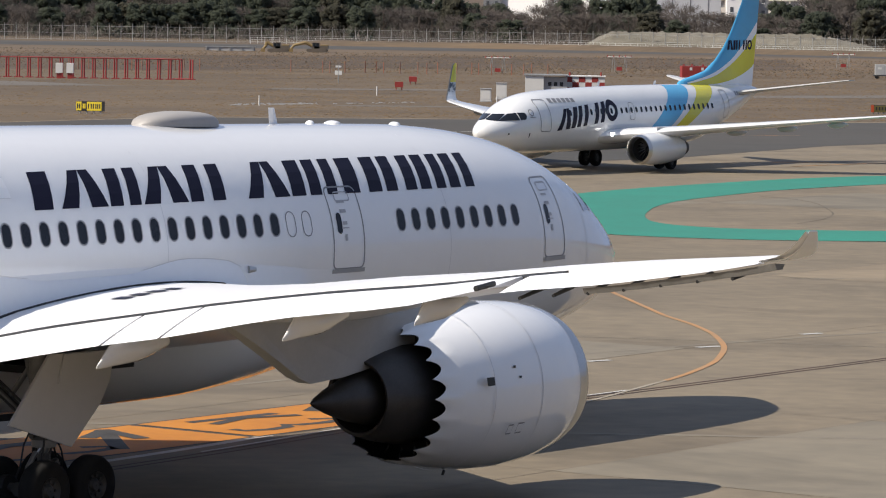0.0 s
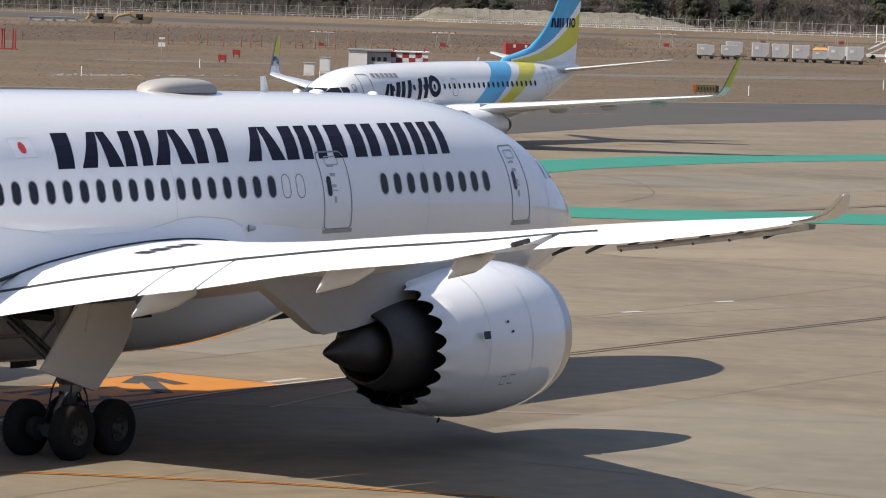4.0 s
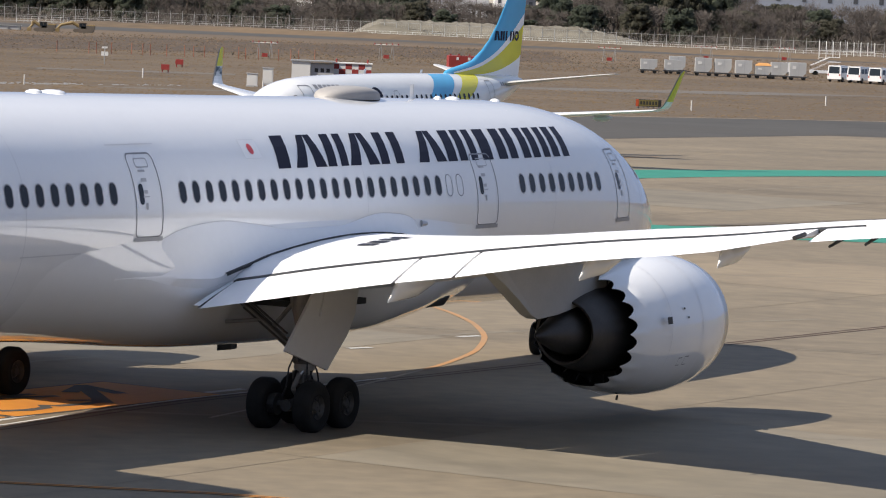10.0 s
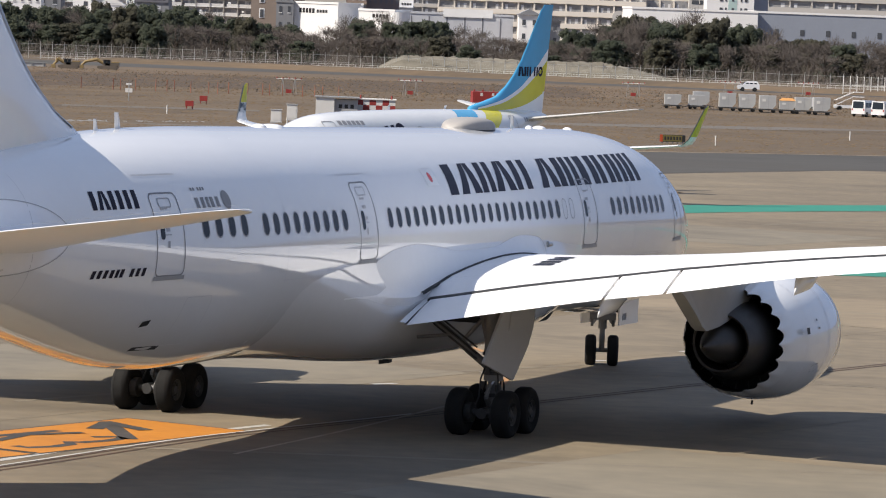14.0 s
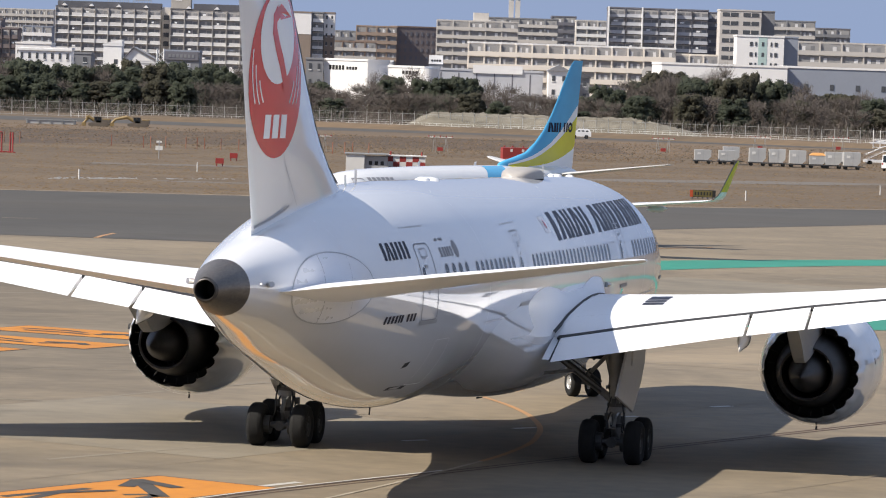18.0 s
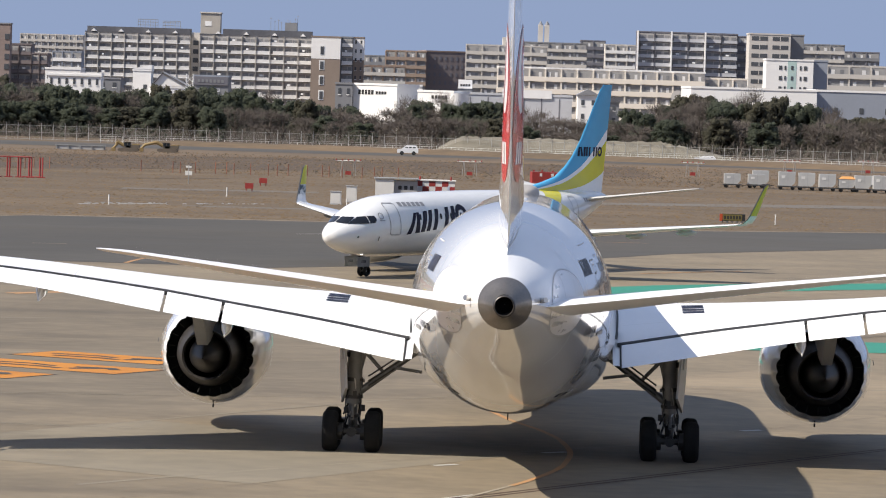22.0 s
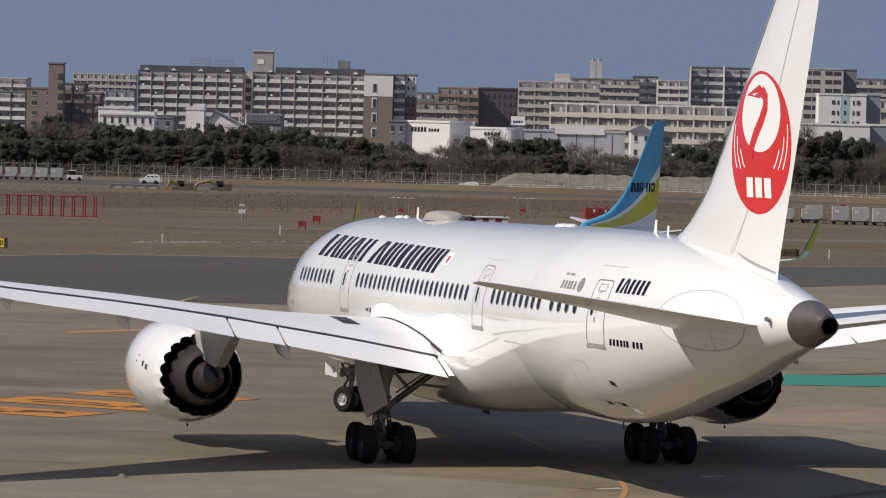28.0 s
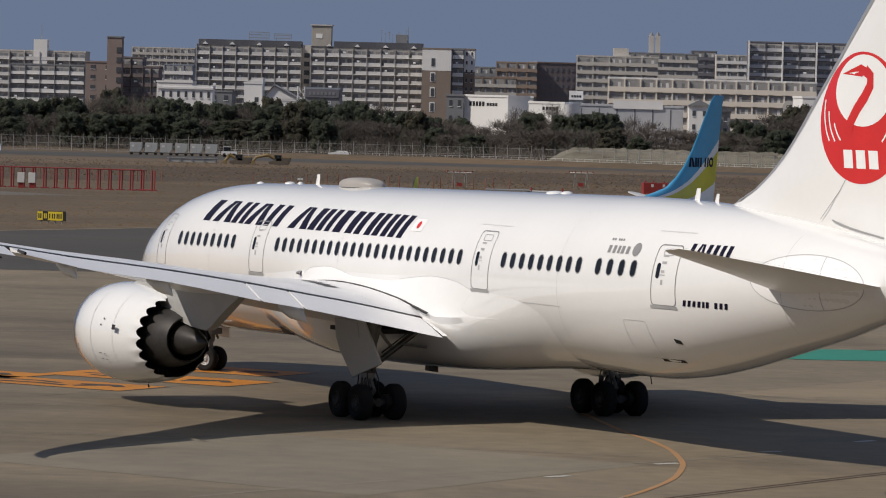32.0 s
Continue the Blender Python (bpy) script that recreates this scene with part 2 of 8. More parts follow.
def loft(bm, rings, closed=True, caps=True):
    """Skin through rings of equally many points."""
    made = [[bm.verts.new(p) for p in r] for r in rings]
    n = len(made[0])
    for a, b in zip(made, made[1:]):
        for i in range(n if closed else n - 1):
            j = (i + 1) % n
            bm.faces.new((a[i], a[j], b[j], b[i]))
    if caps and closed:
        bm.faces.new(made[0][::-1])
        bm.faces.new(made[-1])
    return bm


def lathe(bm, profile, n=48, axis="x", centre=(0, 0, 0), closed_ends=False):
    """Revolve (along, radius) pairs round an axis through centre."""
    c = Vector(centre)
    rings = []
    for s, r in profile:
        ring = []
        for i in range(n):
            a = 2 * math.pi * i / n
            ca, sa = math.cos(a) * r, math.sin(a) * r
            ring.append(c + (Vector((s, ca, sa)) if axis == "x" else Vector((ca, s, sa)) if axis == "y" else Vector((ca, sa, s))))
        rings.append(ring)
    return loft(bm, rings, True, closed_ends)


def smooth_interp(xs, ys):
    """A monotone-ish cubic through the stations."""
    xs, ys = np.array(xs, float), np.array(ys, float)
    order = np.argsort(xs)
    xs, ys = xs[order], ys[order]
    d = np.diff(ys) / np.diff(xs)
    m = np.concatenate([[d[0]], np.where(d[1:] * d[:-1] > 0, 2 * d[1:] * d[:-1] / (d[1:] + d[:-1] + 1e-12), 0), [d[-1]]])

    def at(x):
        x = min(max(x, xs[0]), xs[-1])
        i = int(min(np.searchsorted(xs, x, side="right") - 1, len(xs) - 2))
        h = xs[i + 1] - xs[i]
        t = (x - xs[i]) / h
        return float((2 * t**3 - 3 * t**2 + 1) * ys[i] + (t**3 - 2 * t**2 + t) * h * m[i] + (-2 * t**3 + 3 * t**2) * ys[i + 1] + (t**3 - t**2) * h * m[i + 1])

    return at


class Hull:
    """A fuselage: half width, top and bottom (from the centre line) by station, and the centre line's height."""

    def __init__(self, stations, centre):
        xs = [s[0] for s in stations]
        self.x0, self.x1 = min(xs), max(xs)
        self.w, self.t, self.b = (smooth_interp(xs, [s[k] for s in stations]) for k in (1, 2, 3))
        self.c = centre

    def ring(self, x, n=72):
        w, t, b, c = self.w(x), self.t(x), self.b(x), self.c(x)
        mid, half = (t + b) / 2, (t - b) / 2
        return [Vector((x, w * math.cos(2 * math.pi * i / n), c + mid + half * math.sin(2 * math.pi * i / n))) for i in range(n)]

    def side(self, x, z, s, off=0.0):
        """The point of the skin on side s (+1 left, -1 right) at height z, lifted by off."""
        w, t, b, c = self.w(x), self.t(x), self.b(x), self.c(x)
        mid, half = c + (t + b) / 2, (t - b) / 2
        k = max(-0.999, min(0.999, (z - mid) / half))
        y = w * math.sqrt(1 - k * k)
        nrm = Vector((0, y / (w * w), (z - mid) / (half * half))).normalized()
        return Vector((x, s * (y + nrm.y * off), z + nrm.z * off))

    def skin(self, xs, n=72):
        return [self.ring(x, n) for x in xs]


def decal(bm, outline, put, step=0.25, ustep=0.0):
    """A thin patch: a polygon (u, v), cut into strips along v and laid on a surface by put(u, v)."""
    vs = [v for _, v in outline]
    b2 = bmesh.new()
    b2.faces.new([b2.verts.new((u, v, 0)) for u, v in outline])
    cuts = int((max(vs) - min(vs)) / step)
    for i in range(1, cuts + 1):
        v = min(vs) + (max(vs) - min(vs)) * i / (cuts + 1)
        bmesh.ops.bisect_plane(b2, geom=b2.verts[:] + b2.edges[:] + b2.faces[:], plane_co=(0, v, 0), plane_no=(0, 1, 0))
    if ustep:
        us = [u for u, _ in outline]
        cuts = int((max(us) - min(us)) / ustep)
        for i in range(1, cuts + 1):
            u = min(us) + (max(us) - min(us)) * i / (cuts + 1)
            bmesh.ops.bisect_plane(b2, geom=b2.verts[:] + b2.edges[:] + b2.faces[:], plane_co=(u, 0, 0), plane_no=(1, 0, 0))
    bmesh.ops.triangulate(b2, faces=[fc for fc in b2.faces if len(fc.verts) > 4])
    at = {v: bm.verts.new(put(v.co.x, v.co.y)) for v in b2.verts}
    for fc in b2.faces:
        bm.faces.new([at[v] for v in fc.verts])
    b2.free()
    return bm


def stadium(cx, cy, w, h, n=8):
    """A rounded upright outline."""
    r = w / 2
    k = h / 2 - r
    pts = [(cx + r * math.cos(a), cy + k + r * math.sin(a)) for a in (math.pi * i / n for i in range(n + 1))]
    return pts + [(cx + r * math.cos(a), cy - k + r * math.sin(a)) for a in (math.pi + math.pi * i / n for i in range(n + 1))]


def flat(name, pts, z, material, parent=None, label=""):
    bm = BM()
    bm.faces.new([bm.verts.new((x, y, z)) for x, y in pts])
    bmesh.ops.triangulate(bm, faces=bm.faces)
    return part(name, bm, material, parent, label)


def ribbon(bm, pts, width, z):
    """A painted line along a path."""
    pts = [Vector(p).to_2d() for p in pts]
    left, right = [], []
    for i, p in enumerate(pts):
        d = (pts[min(i + 1, len(pts) - 1)] - pts[max(i - 1, 0)]).normalized()
        nrm = Vector((-d.y, d.x)) * width / 2
        left.append(bm.verts.new((*(p + nrm), z)))
        right.append(bm.verts.new((*(p - nrm), z)))
    for i in range(len(pts) - 1):
        bm.faces.new((left[i], left[i + 1], right[i + 1], right[i]))
    return bm

# ---- ground ----
tagged(flat("ground", [(-3000, -300), (3000, -300), (3000, 4500), (-3000, 4500)], 0, GRASS), "dry brown winter grass of an airfield", "ground", kind="structure")
apron = tagged(flat("pavement", [(-300, -200), (300, -200), (300, 345), (41, 325), (37, 322), (17, 296), (5, 272), (-10, 256), (-300, 250)], 0.02, CONCRETE), "tan concrete apron with dark joints", "apron", kind="structure")
taxiway = tagged(flat("road", [(-300, 245), (-24, 254.5), (-10, 254), (5, 270), (17, 296), (37, 322), (300, 350), (300, 405), (47.5, 362), (18.5, 345.4), (-14, 340.5), (-32, 336), (-44, 318), (-300, 296)], 0.03, ASPHALT), "dark grey asphalt taxiway with faint markings", "taxiway", kind="structure")


def lines(name, paths, width, z, material, parent, label=""):
    bm = BM()
    for p in paths:
        ribbon(bm, p, width, z)
    return part(name, bm, material, parent, label)


def arc(cx, cy, rx, ry, a0, a1, n=28):
    return [(cx + rx * math.cos(radians(a0 + (a1 - a0) * i / n)), cy + ry * math.sin(radians(a0 + (a1 - a0) * i / n))) for i in range(n + 1)]


# slab joints run along and across the stand's lead-in line
ja = math.atan2(12.2, 8.0)
ju, jv = Vector((math.cos(ja), math.sin(ja))), Vector((-math.sin(ja), math.cos(ja)))
jo = Vector((-1.73, 94.79))
for k in range(-11, 12):
    p = jo + jv * (k * 15)
    lines("joint", [[p + ju * t for t in (-150, -60, 0, 60, 140)]], 0.045 if k % 3 else 0.07, 0.026, JOINT, apron)
for k in range(-10, 12):
    p = jo + ju * (k * 15 + 2)
    lines("joint", [[p + jv * t for t in (-150, -60, 0, 60, 150)]], 0.035, 0.026, JOINT, apron)

WORNWHITE = mat("worn_white_line", (0.36, 0.32, 0.26), 0.8, scale=0.6, fine=4, other=(0.22, 0.19, 0.14))
TYREMARKDARK = mat("rubber_mark", (0.085, 0.072, 0.055), 0.85, scale=0.4, fine=3, other=(0.15, 0.122, 0.085))
# stop arc, lead-in lines, dashes
stop = [(1.0, 153.5), (2.25, 146.02), (2.86, 142.4), (3.75, 138.6), (4.32, 134.5), (4.47, 130.9), (4.15, 126.3), (3.2, 121.6), (1.6, 116.6), (-0.6, 110.5), (-3.2, 104.0)]
stop_x = smooth_interp([p[1] for p in stop], [p[0] for p in stop])
lines("stop_arc", [[(stop_x(y), y) for y in np.linspace(119, 153.5, 60)]], 0.19, 0.034, ORANGEFADED, apron, "faded orange turning arc")
lead = [(-14.5, 89.0), (-8.6, 98.95), (-3.99, 107.63), (1.2, 115.2), (9.5, 127.5), (16.1, 137.07), (40, 172)]
lx = smooth_interp([p[1] for p in lead], [p[0] for p in lead])
path = [(lx(y), y) for y in np.linspace(89, 172, 60)]
LEADPAINT = mat("lead_line_paint", (0.085, 0.045, 0.030), 0.8, scale=0.5, fine=3, other=(0.045, 0.030, 0.024))
for off in (0.2, -0.2):
    lines("lead_line", [[(x + off, y) for x, y in path]], 0.11, 0.030, LEADPAINT, apron, "thin dark lead-in line")
lines("white_edge", [[(lx(y) - 0.42, y) for y in np.linspace(99, 116, 24)]], 0.12, 0.032, WHITELINE, apron, "worn white line")
for x0, y0, x1, y1 in ((3.61, 130.1, 4.34, 130.7), (7.14, 135.66, 7.82, 136.28), (10.6, 141.0, 11.3, 141.7), (0.2, 124.6, 0.9, 125.2)):
    lines("white_dash", [[(x0, y0), (x1, y1)]], 0.30, 0.034, WHITELINE, apron)
near = [(-20, 90.0), (-7.02, 89.58), (-2.64, 89.09), (2.17, 87.78), (8, 85.5)]
lines("near_line", [near], 0.34, 0.030, BLACKLINE, apron, "black band of a double line")
for off in (0.10, -0.10):
    lines("near_stripe", [[(x, y + off) for x, y in near]], 0.09, 0.034, ORANGEPAINT, apron, "thin orange line")



lines("arc_end", [[(stop_x(y), y) for y in np.linspace(104, 119, 24)]], 0.13, 0.034, WORNWHITE, apron, "worn white end of the turning arc")

# painted stand panels: orange field with a black edge, an arrow and strokes
def panel(cx, cy, ang, w, h, label, signs=True):
    m = Matrix.Translation((cx, cy, 0)) @ Matrix.Rotation(ang, 4, "Z")

    def quad(name, pts, z, mt, parent=None):
        return flat(name, [tuple((m @ Vector((x, y, 0))).to_2d()) for x, y in pts], z, mt, parent)

    base = quad("stand_panel", [(-w - 0.12, -h - 0.12), (w + 0.12, -h - 0.12), (w + 0.12, h + 0.12), (-w - 0.12, h + 0.12)], 0.028, BLACKLINE, apron)
    base["label"] = label
    quad("field", [(-w, -h), (w, -h), (w, h), (-w, h)], 0.033, ORANGEPAINT, base)
    if signs:
        strokes = {"arrow": ([(0.05, -1.38), (2.60, 1.25)], [(1.30, 0.75), (3.05, 1.62)], [(2.15, -0.30), (2.95, 1.72)]),
                   "stroke": ([(-3.56, -0.53), (-3.6, -1.0), (-2.9, -1.25), (-2.1, -1.18), (-1.75, -0.8), (-1.55, -1.08), (-0.7, -1.23), (0.1, -1.13), (0.25, -0.78), (-0.3, -0.43)],),
                   "sign_stroke": ([(-3.1, 1.27), (0.2, 1.07)], [(-3.0, 0.52), (-1.3, 0.95)], [(-1.4, 0.98), (0.3, 0.33)])}
    else:
        strokes = {"stroke": ([(-w * 0.8, 0.2), (-w * 0.2, 0.5), (w * 0.1, 0.1)], [(-w * 0.6, -0.7), (w * 0.0, -0.5), (w * 0.3, -0.8)]), "arrow": ([(w * 0.35, -0.6), (w * 0.58, 0.5)], [(w * 0.3, 0.2), (w * 0.62, 0.62)], [(w * 0.75, 0.0), (w * 0.6, 0.65)])}
    for nm, paths in strokes.items():
        bm = BM()
        for z, p in enumerate(paths):
            ribbon(bm, [m @ Vector((*q, 0)) for q in p], 0.46 if nm == "arrow" else 0.34, 0.038 + 0.004 * z)
        part(nm, bm, BLACKLINE, base, "black painted arrow" if nm == "arrow" else "black painted sign")
    return base


panel(-7.13, 107.26, radians(55.9), 4.28, 1.95, "orange stand panel with a black arrow")
panel(-12.12, 99.90, radians(55.9), 4.28, 1.95, "orange stand panel with a black arrow")
for cx, cy, w, h in ((-13.0, 168.2, 3.5, 1.7), (-15.0, 162.6, 4.4, 1.75), (-18.7, 158.5, 4.3, 1.6), (-23.6, 163.4, 4.3, 1.75)):
    panel(cx, cy, radians(-29), w, h, "worn orange stand panel with black strokes", False)
lines("panel_edge", [[(lx(y) - 1.15, y) for y in np.linspace(90, 111.5, 24)]], 0.28, 0.0275, WHITELINE, apron, "pale strip beside the stand panels")

# green island edging: two arms that meet in a bend
far_edge = smooth_interp((-4, -3, -0.5, 3.8, 7.1, 10.5, 14.1, 17.7, 23.2, 33.2, 120), (204, 214, 223.5, 232.3, 237.6, 242.9, 247.5, 250.8, 255.0, 262.5, 338))
near_edge = smooth_interp((3.0, 3.35, 4.0, 5.1, 6.7, 8.3, 10, 13.4, 16.9, 22.4, 32.1, 120), (204, 209.5, 214, 218.4, 222.5, 226.1, 229.9, 235.2, 239.8, 246, 254.2, 331))
bm = BM()
a, b = [], []
for i in range(48):
    k = i / 47
    if k < 0.35:
        q = k / 0.35
        ang = radians(270 - 90 * q)
        outer = Vector((9 + 13 * math.cos(ang), 204 - 18.3 * abs(math.sin(ang)) ** 0.6))
        inner = Vector((9 + 6.0 * math.cos(ang), 204 - 10.2 * abs(math.sin(ang)) ** 0.6))
    else:
        q = (k - 0.35) / 0.65
        outer = Vector((-4 + 123.5 * q**2.2, far_edge(-4 + 123.5 * q**2.2)))
        inner = Vector((3.0 + 117.5 * q**2.2, near_edge(3.0 + 117.5 * q**2.2)))
    a.append(bm.verts.new((*outer, 0.036)))
    b.append(bm.verts.new((*inner, 0.036)))
for i in range(47):
    bm.faces.new((a[i], a[i + 1], b[i + 1], b[i]))
green = part("green_band", bm, GREENPAINT, apron, "green painted island edge")
lines("green_arm", [[(8.9, 189.75), (10.5, 189.78), (13, 190.0), (17, 190.6), (26, 191.5), (60, 193), (140, 196)]], 8.0, 0.037, GREENPAINT, apron, "green painted island edge")

# far taxiway paint, skid marks and patches
lines("far_marking", [[(11.1, 314.7), (16.2, 315.4)], [(-18.7, 254.6), (-18.5, 258), (-18.1, 261.9)], [(13, 262), (20, 270)]], 0.3, 0.040, ORANGEFADED, taxiway)
lines("taxi_line", [[(-26.9 - 6.5 * k, 280.3 - 1.5 * k), (-24.6 - 6.5 * k, 280.9 - 1.5 * k)] for k in range(5)], 0.3, 0.040, SLABLIGHT, taxiway, "worn pale dashes")
lines("edge_dash", [[(-10.2, 312.0), (-8.1, 313.9)]], 0.25, 0.040, WHITELINE, taxiway, "short white line")
lines("taxiway_edge", [[(120, 373), (47.5, 362.4), (18.5, 345.8), (-14, 340.9), (-32, 336.4), (-44, 318.4), (-300, 296.4)]], 0.9, 0.042, SLABLIGHT, taxiway, "pale concrete edge")
rng = random.Random(4)
for k in range(46):
    x, y = rng.uniform(-70, 70), rng.uniform(80, 300)
    ang = rng.choice((0.15, 0.2, 0.99, 1.0, -0.05)) + rng.uniform(-0.12, 0.12)
    length = rng.uniform(8, 45)
    bend = rng.uniform(-0.004, 0.004)
    pts = []
    for t in np.linspace(0, length, 10):
        pts.append((x + t * math.cos(ang + bend * t), y + t * math.sin(ang + bend * t)))
    lines("tyre_mark", [pts], rng.uniform(0.12, 0.4), 0.0265 + 0.0001 * (k % 9), TYREMARK, apron)
picked = [(a, b) for a in range(-2, 12) for b in range(-7, 8)]
rng.shuffle(picked)
for k, (a, b) in enumerate(picked[:30]):
    p = jo + ju * (15 * a + 2) + jv * (15 * b)
    q = [p, p + ju * 15, p + ju * 15 + jv * 15, p + jv * 15]
    if all(v.y < 240 for v in q):
        flat("slab", [tuple(v) for v in q], 0.0235, SLAB if k % 3 else SLABLIGHT, apron)

# a dark turning arc inside the island, orange stains and skids beyond
ring = smooth_interp((0, 1, 2, 3, 4, 5), (9.46, 11.15, 12.22, 12.44, 11.81, 10.18)), smooth_interp((0, 1, 2, 3, 4, 5), (224.2, 221.6, 216.5, 209.3, 204.0, 199.0))
lines("turning_arc", [[(ring[0](k), ring[1](k)) for k in np.linspace(0, 5, 30)]], 0.10, 0.031, TYREMARKDARK, apron, "thin dark tyre arc")
lines("orange_stain", [[(11.9, 267.7), (13.8, 268.3), (15.6, 269.0)]], 1.1, 0.033, ORANGEFADED, apron, "faded orange patch")
lines("orange_stain", [[(-21.7, 215.3), (-19.4, 218.1), (-17.2, 221.0)]], 1.0, 0.033, ORANGEFADED, apron, "faded orange patch")
for k in range(7):
    x0, y0 = 15 + 1.2 * k, 194 + 1.3 * k
    lines("skid", [[(x0, y0), (x0 + 3, y0 + 2.2 + 0.2 * k), (x0 + 6, y0 + 5.2 + 0.3 * k)]], 0.35, 0.045 + 0.0004 * k, TYREMARKDARK, apron, "dark rubber skid")

# the terminal that stands behind the terrace closes the place
terminal = tagged(new("backdrop"), "long pale terminal building with window bands", "terminal", kind="structure")
TERMWALL = mat("terminal_wall", (0.42, 0.41, 0.39), 0.6, scale=0.1, fine=2, vary=0.08)
TERMGLASS = mat("terminal_glass", (0.05, 0.06, 0.07), 0.1, scale=0.2, vary=0.2)
part("wall", box(BM(), -260, 220, -40, -9, 0, 17), TERMWALL, terminal)
part("terrace", box(BM(), -120, 120, -8.9, -1.5, 8.9, 9.4), TERMWALL, terminal)
for k in range(3):
    part("window_band", box(BM(), -255, 215, -8.98, -8.9, 1.2 + 5.2 * k, 4.6 + 5.2 * k), TERMGLASS, terminal)

# ---- the twin-aisle airliner: x forward, y to its left, origin on the ground between the main wheels ----
def centre_line(x):
    return 5.12 - 0.0145 * x


HULL = Hull([
    (28.35, 0.04, -0.85, -0.95), (28.2, 0.42, -0.45, -1.32), (27.8, 0.86, -0.04, -1.66), (27, 1.36, 0.48, -2.02), (26, 1.80, 1.06, -2.33),
    (25, 2.15, 1.59, -2.56), (23.5, 2.50, 2.16, -2.78), (22, 2.71, 2.52, -2.90), (20, 2.85, 2.76, -2.97), (18, 2.885, 2.85, -2.985),
    (14, 2.885, 2.875, -2.985), (0, 2.885, 2.875, -2.985), (-7, 2.885, 2.88, -2.99), (-10, 2.87, 2.88, -3.06), (-12, 2.80, 2.855, -3.07), (-14, 2.66, 2.80, -2.93), (-16, 2.47, 2.70, -2.62), (-19.5, 2.04, 2.40, -1.88),
    (-22, 1.66, 2.06, -1.32), (-24.2, 1.27, 1.69, -0.73), (-26, 0.88, 1.38, -0.30), (-27.2, 0.58, 1.13, -0.02), (-28.0, 0.36, 0.93, 0.16), (-28.3, 0.26, 0.82, 0.26),
], centre_line)
airliner = thing("airliner", "white twin-aisle airliner with navy block lettering taxiing on concrete", "airliner")
bm = BM()
xs = [28.35, 28.3, 28.2, 28, 27.8, 27.4, 27, 26.5] + list(np.arange(26, 18, -0.5)) + list(np.arange(18, -7, -1.0)) + list(np.arange(-7, -26.8, -0.5)) + [-26.87]
loft(bm, HULL.skin(xs, 96))
fuselage = part("fuselage", bm, WHITE, airliner, smooth=True)
bm = BM()
loft(bm, HULL.skin([-26.85, -27.1, -27.4, -27.8, -28.1, -28.28], 48), caps=False)
cone = part("tail_cone", bm, CONE, airliner, "burnt bare-metal tail cone", smooth=True)
zc = centre_line(-28.25) + 0.54
bm = BM()
lathe(bm, [(-28.24, 0.285), (-28.36, 0.262), (-28.38, 0.235), (-28.30, 0.215)], 28, centre=(0, 0, zc))
part("cone_lip", bm, HOT, cone, "sooty exhaust lip", smooth=True)
bm = BM()
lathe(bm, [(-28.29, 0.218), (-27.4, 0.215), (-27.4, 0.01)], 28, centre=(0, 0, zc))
part("exhaust_pipe", bm, INSIDESHADE, cone, smooth=True)


def on_hull(s, off=0.008, hull=HULL):
    return lambda u, v: hull.side(u, v, s, off)


def outline(bm, pts, width, put, closed=True):
    """A thin painted line along a path of (u, v)."""
    n = len(pts)
    inner, outer = [], []
    for i in range(n):
        a = Vector(pts[(i - 1) % n] if closed or i else pts[i])
        b = Vector(pts[(i + 1) % n] if closed or i < n - 1 else pts[i])
        d = (b - a).normalized()
        nrm = Vector((-d.y, d.x)) * width / 2
        p = Vector(pts[i])
        inner.append(bm.verts.new(put(*(p + nrm))))
        outer.append(bm.verts.new(put(*(p - nrm))))
    for i in range(n if closed else n - 1):
        j = (i + 1) % n
        bm.faces.new((inner[i], inner[j], outer[j], outer[i]))
    return bm


def round_box(u0, u1, v0, v1, r, n=4, rows=6):
    pts = []
    for cx, cy, a0 in ((u1 - r, v1 - r, 0), (u0 + r, v1 - r, 90), (u0 + r, v0 + r, 180), (u1 - r, v0 + r, 270)):
        pts += [(cx + r * math.cos(radians(a0 + 90 * i / n)), cy + r * math.sin(radians(a0 + 90 * i / n))) for i in range(n + 1)]
        if a0 in (90, 270):
            lo, hi = (v1 - r, v0 + r) if a0 == 90 else (v0 + r, v1 - r)
            pts += [(u0 if a0 == 90 else u1, lo + (hi - lo) * i / rows) for i in range(1, rows)]
    return pts


# cabin windows: groups by first and last place and number


def window_line(x):
    return 5.735 - 0.0132 * x


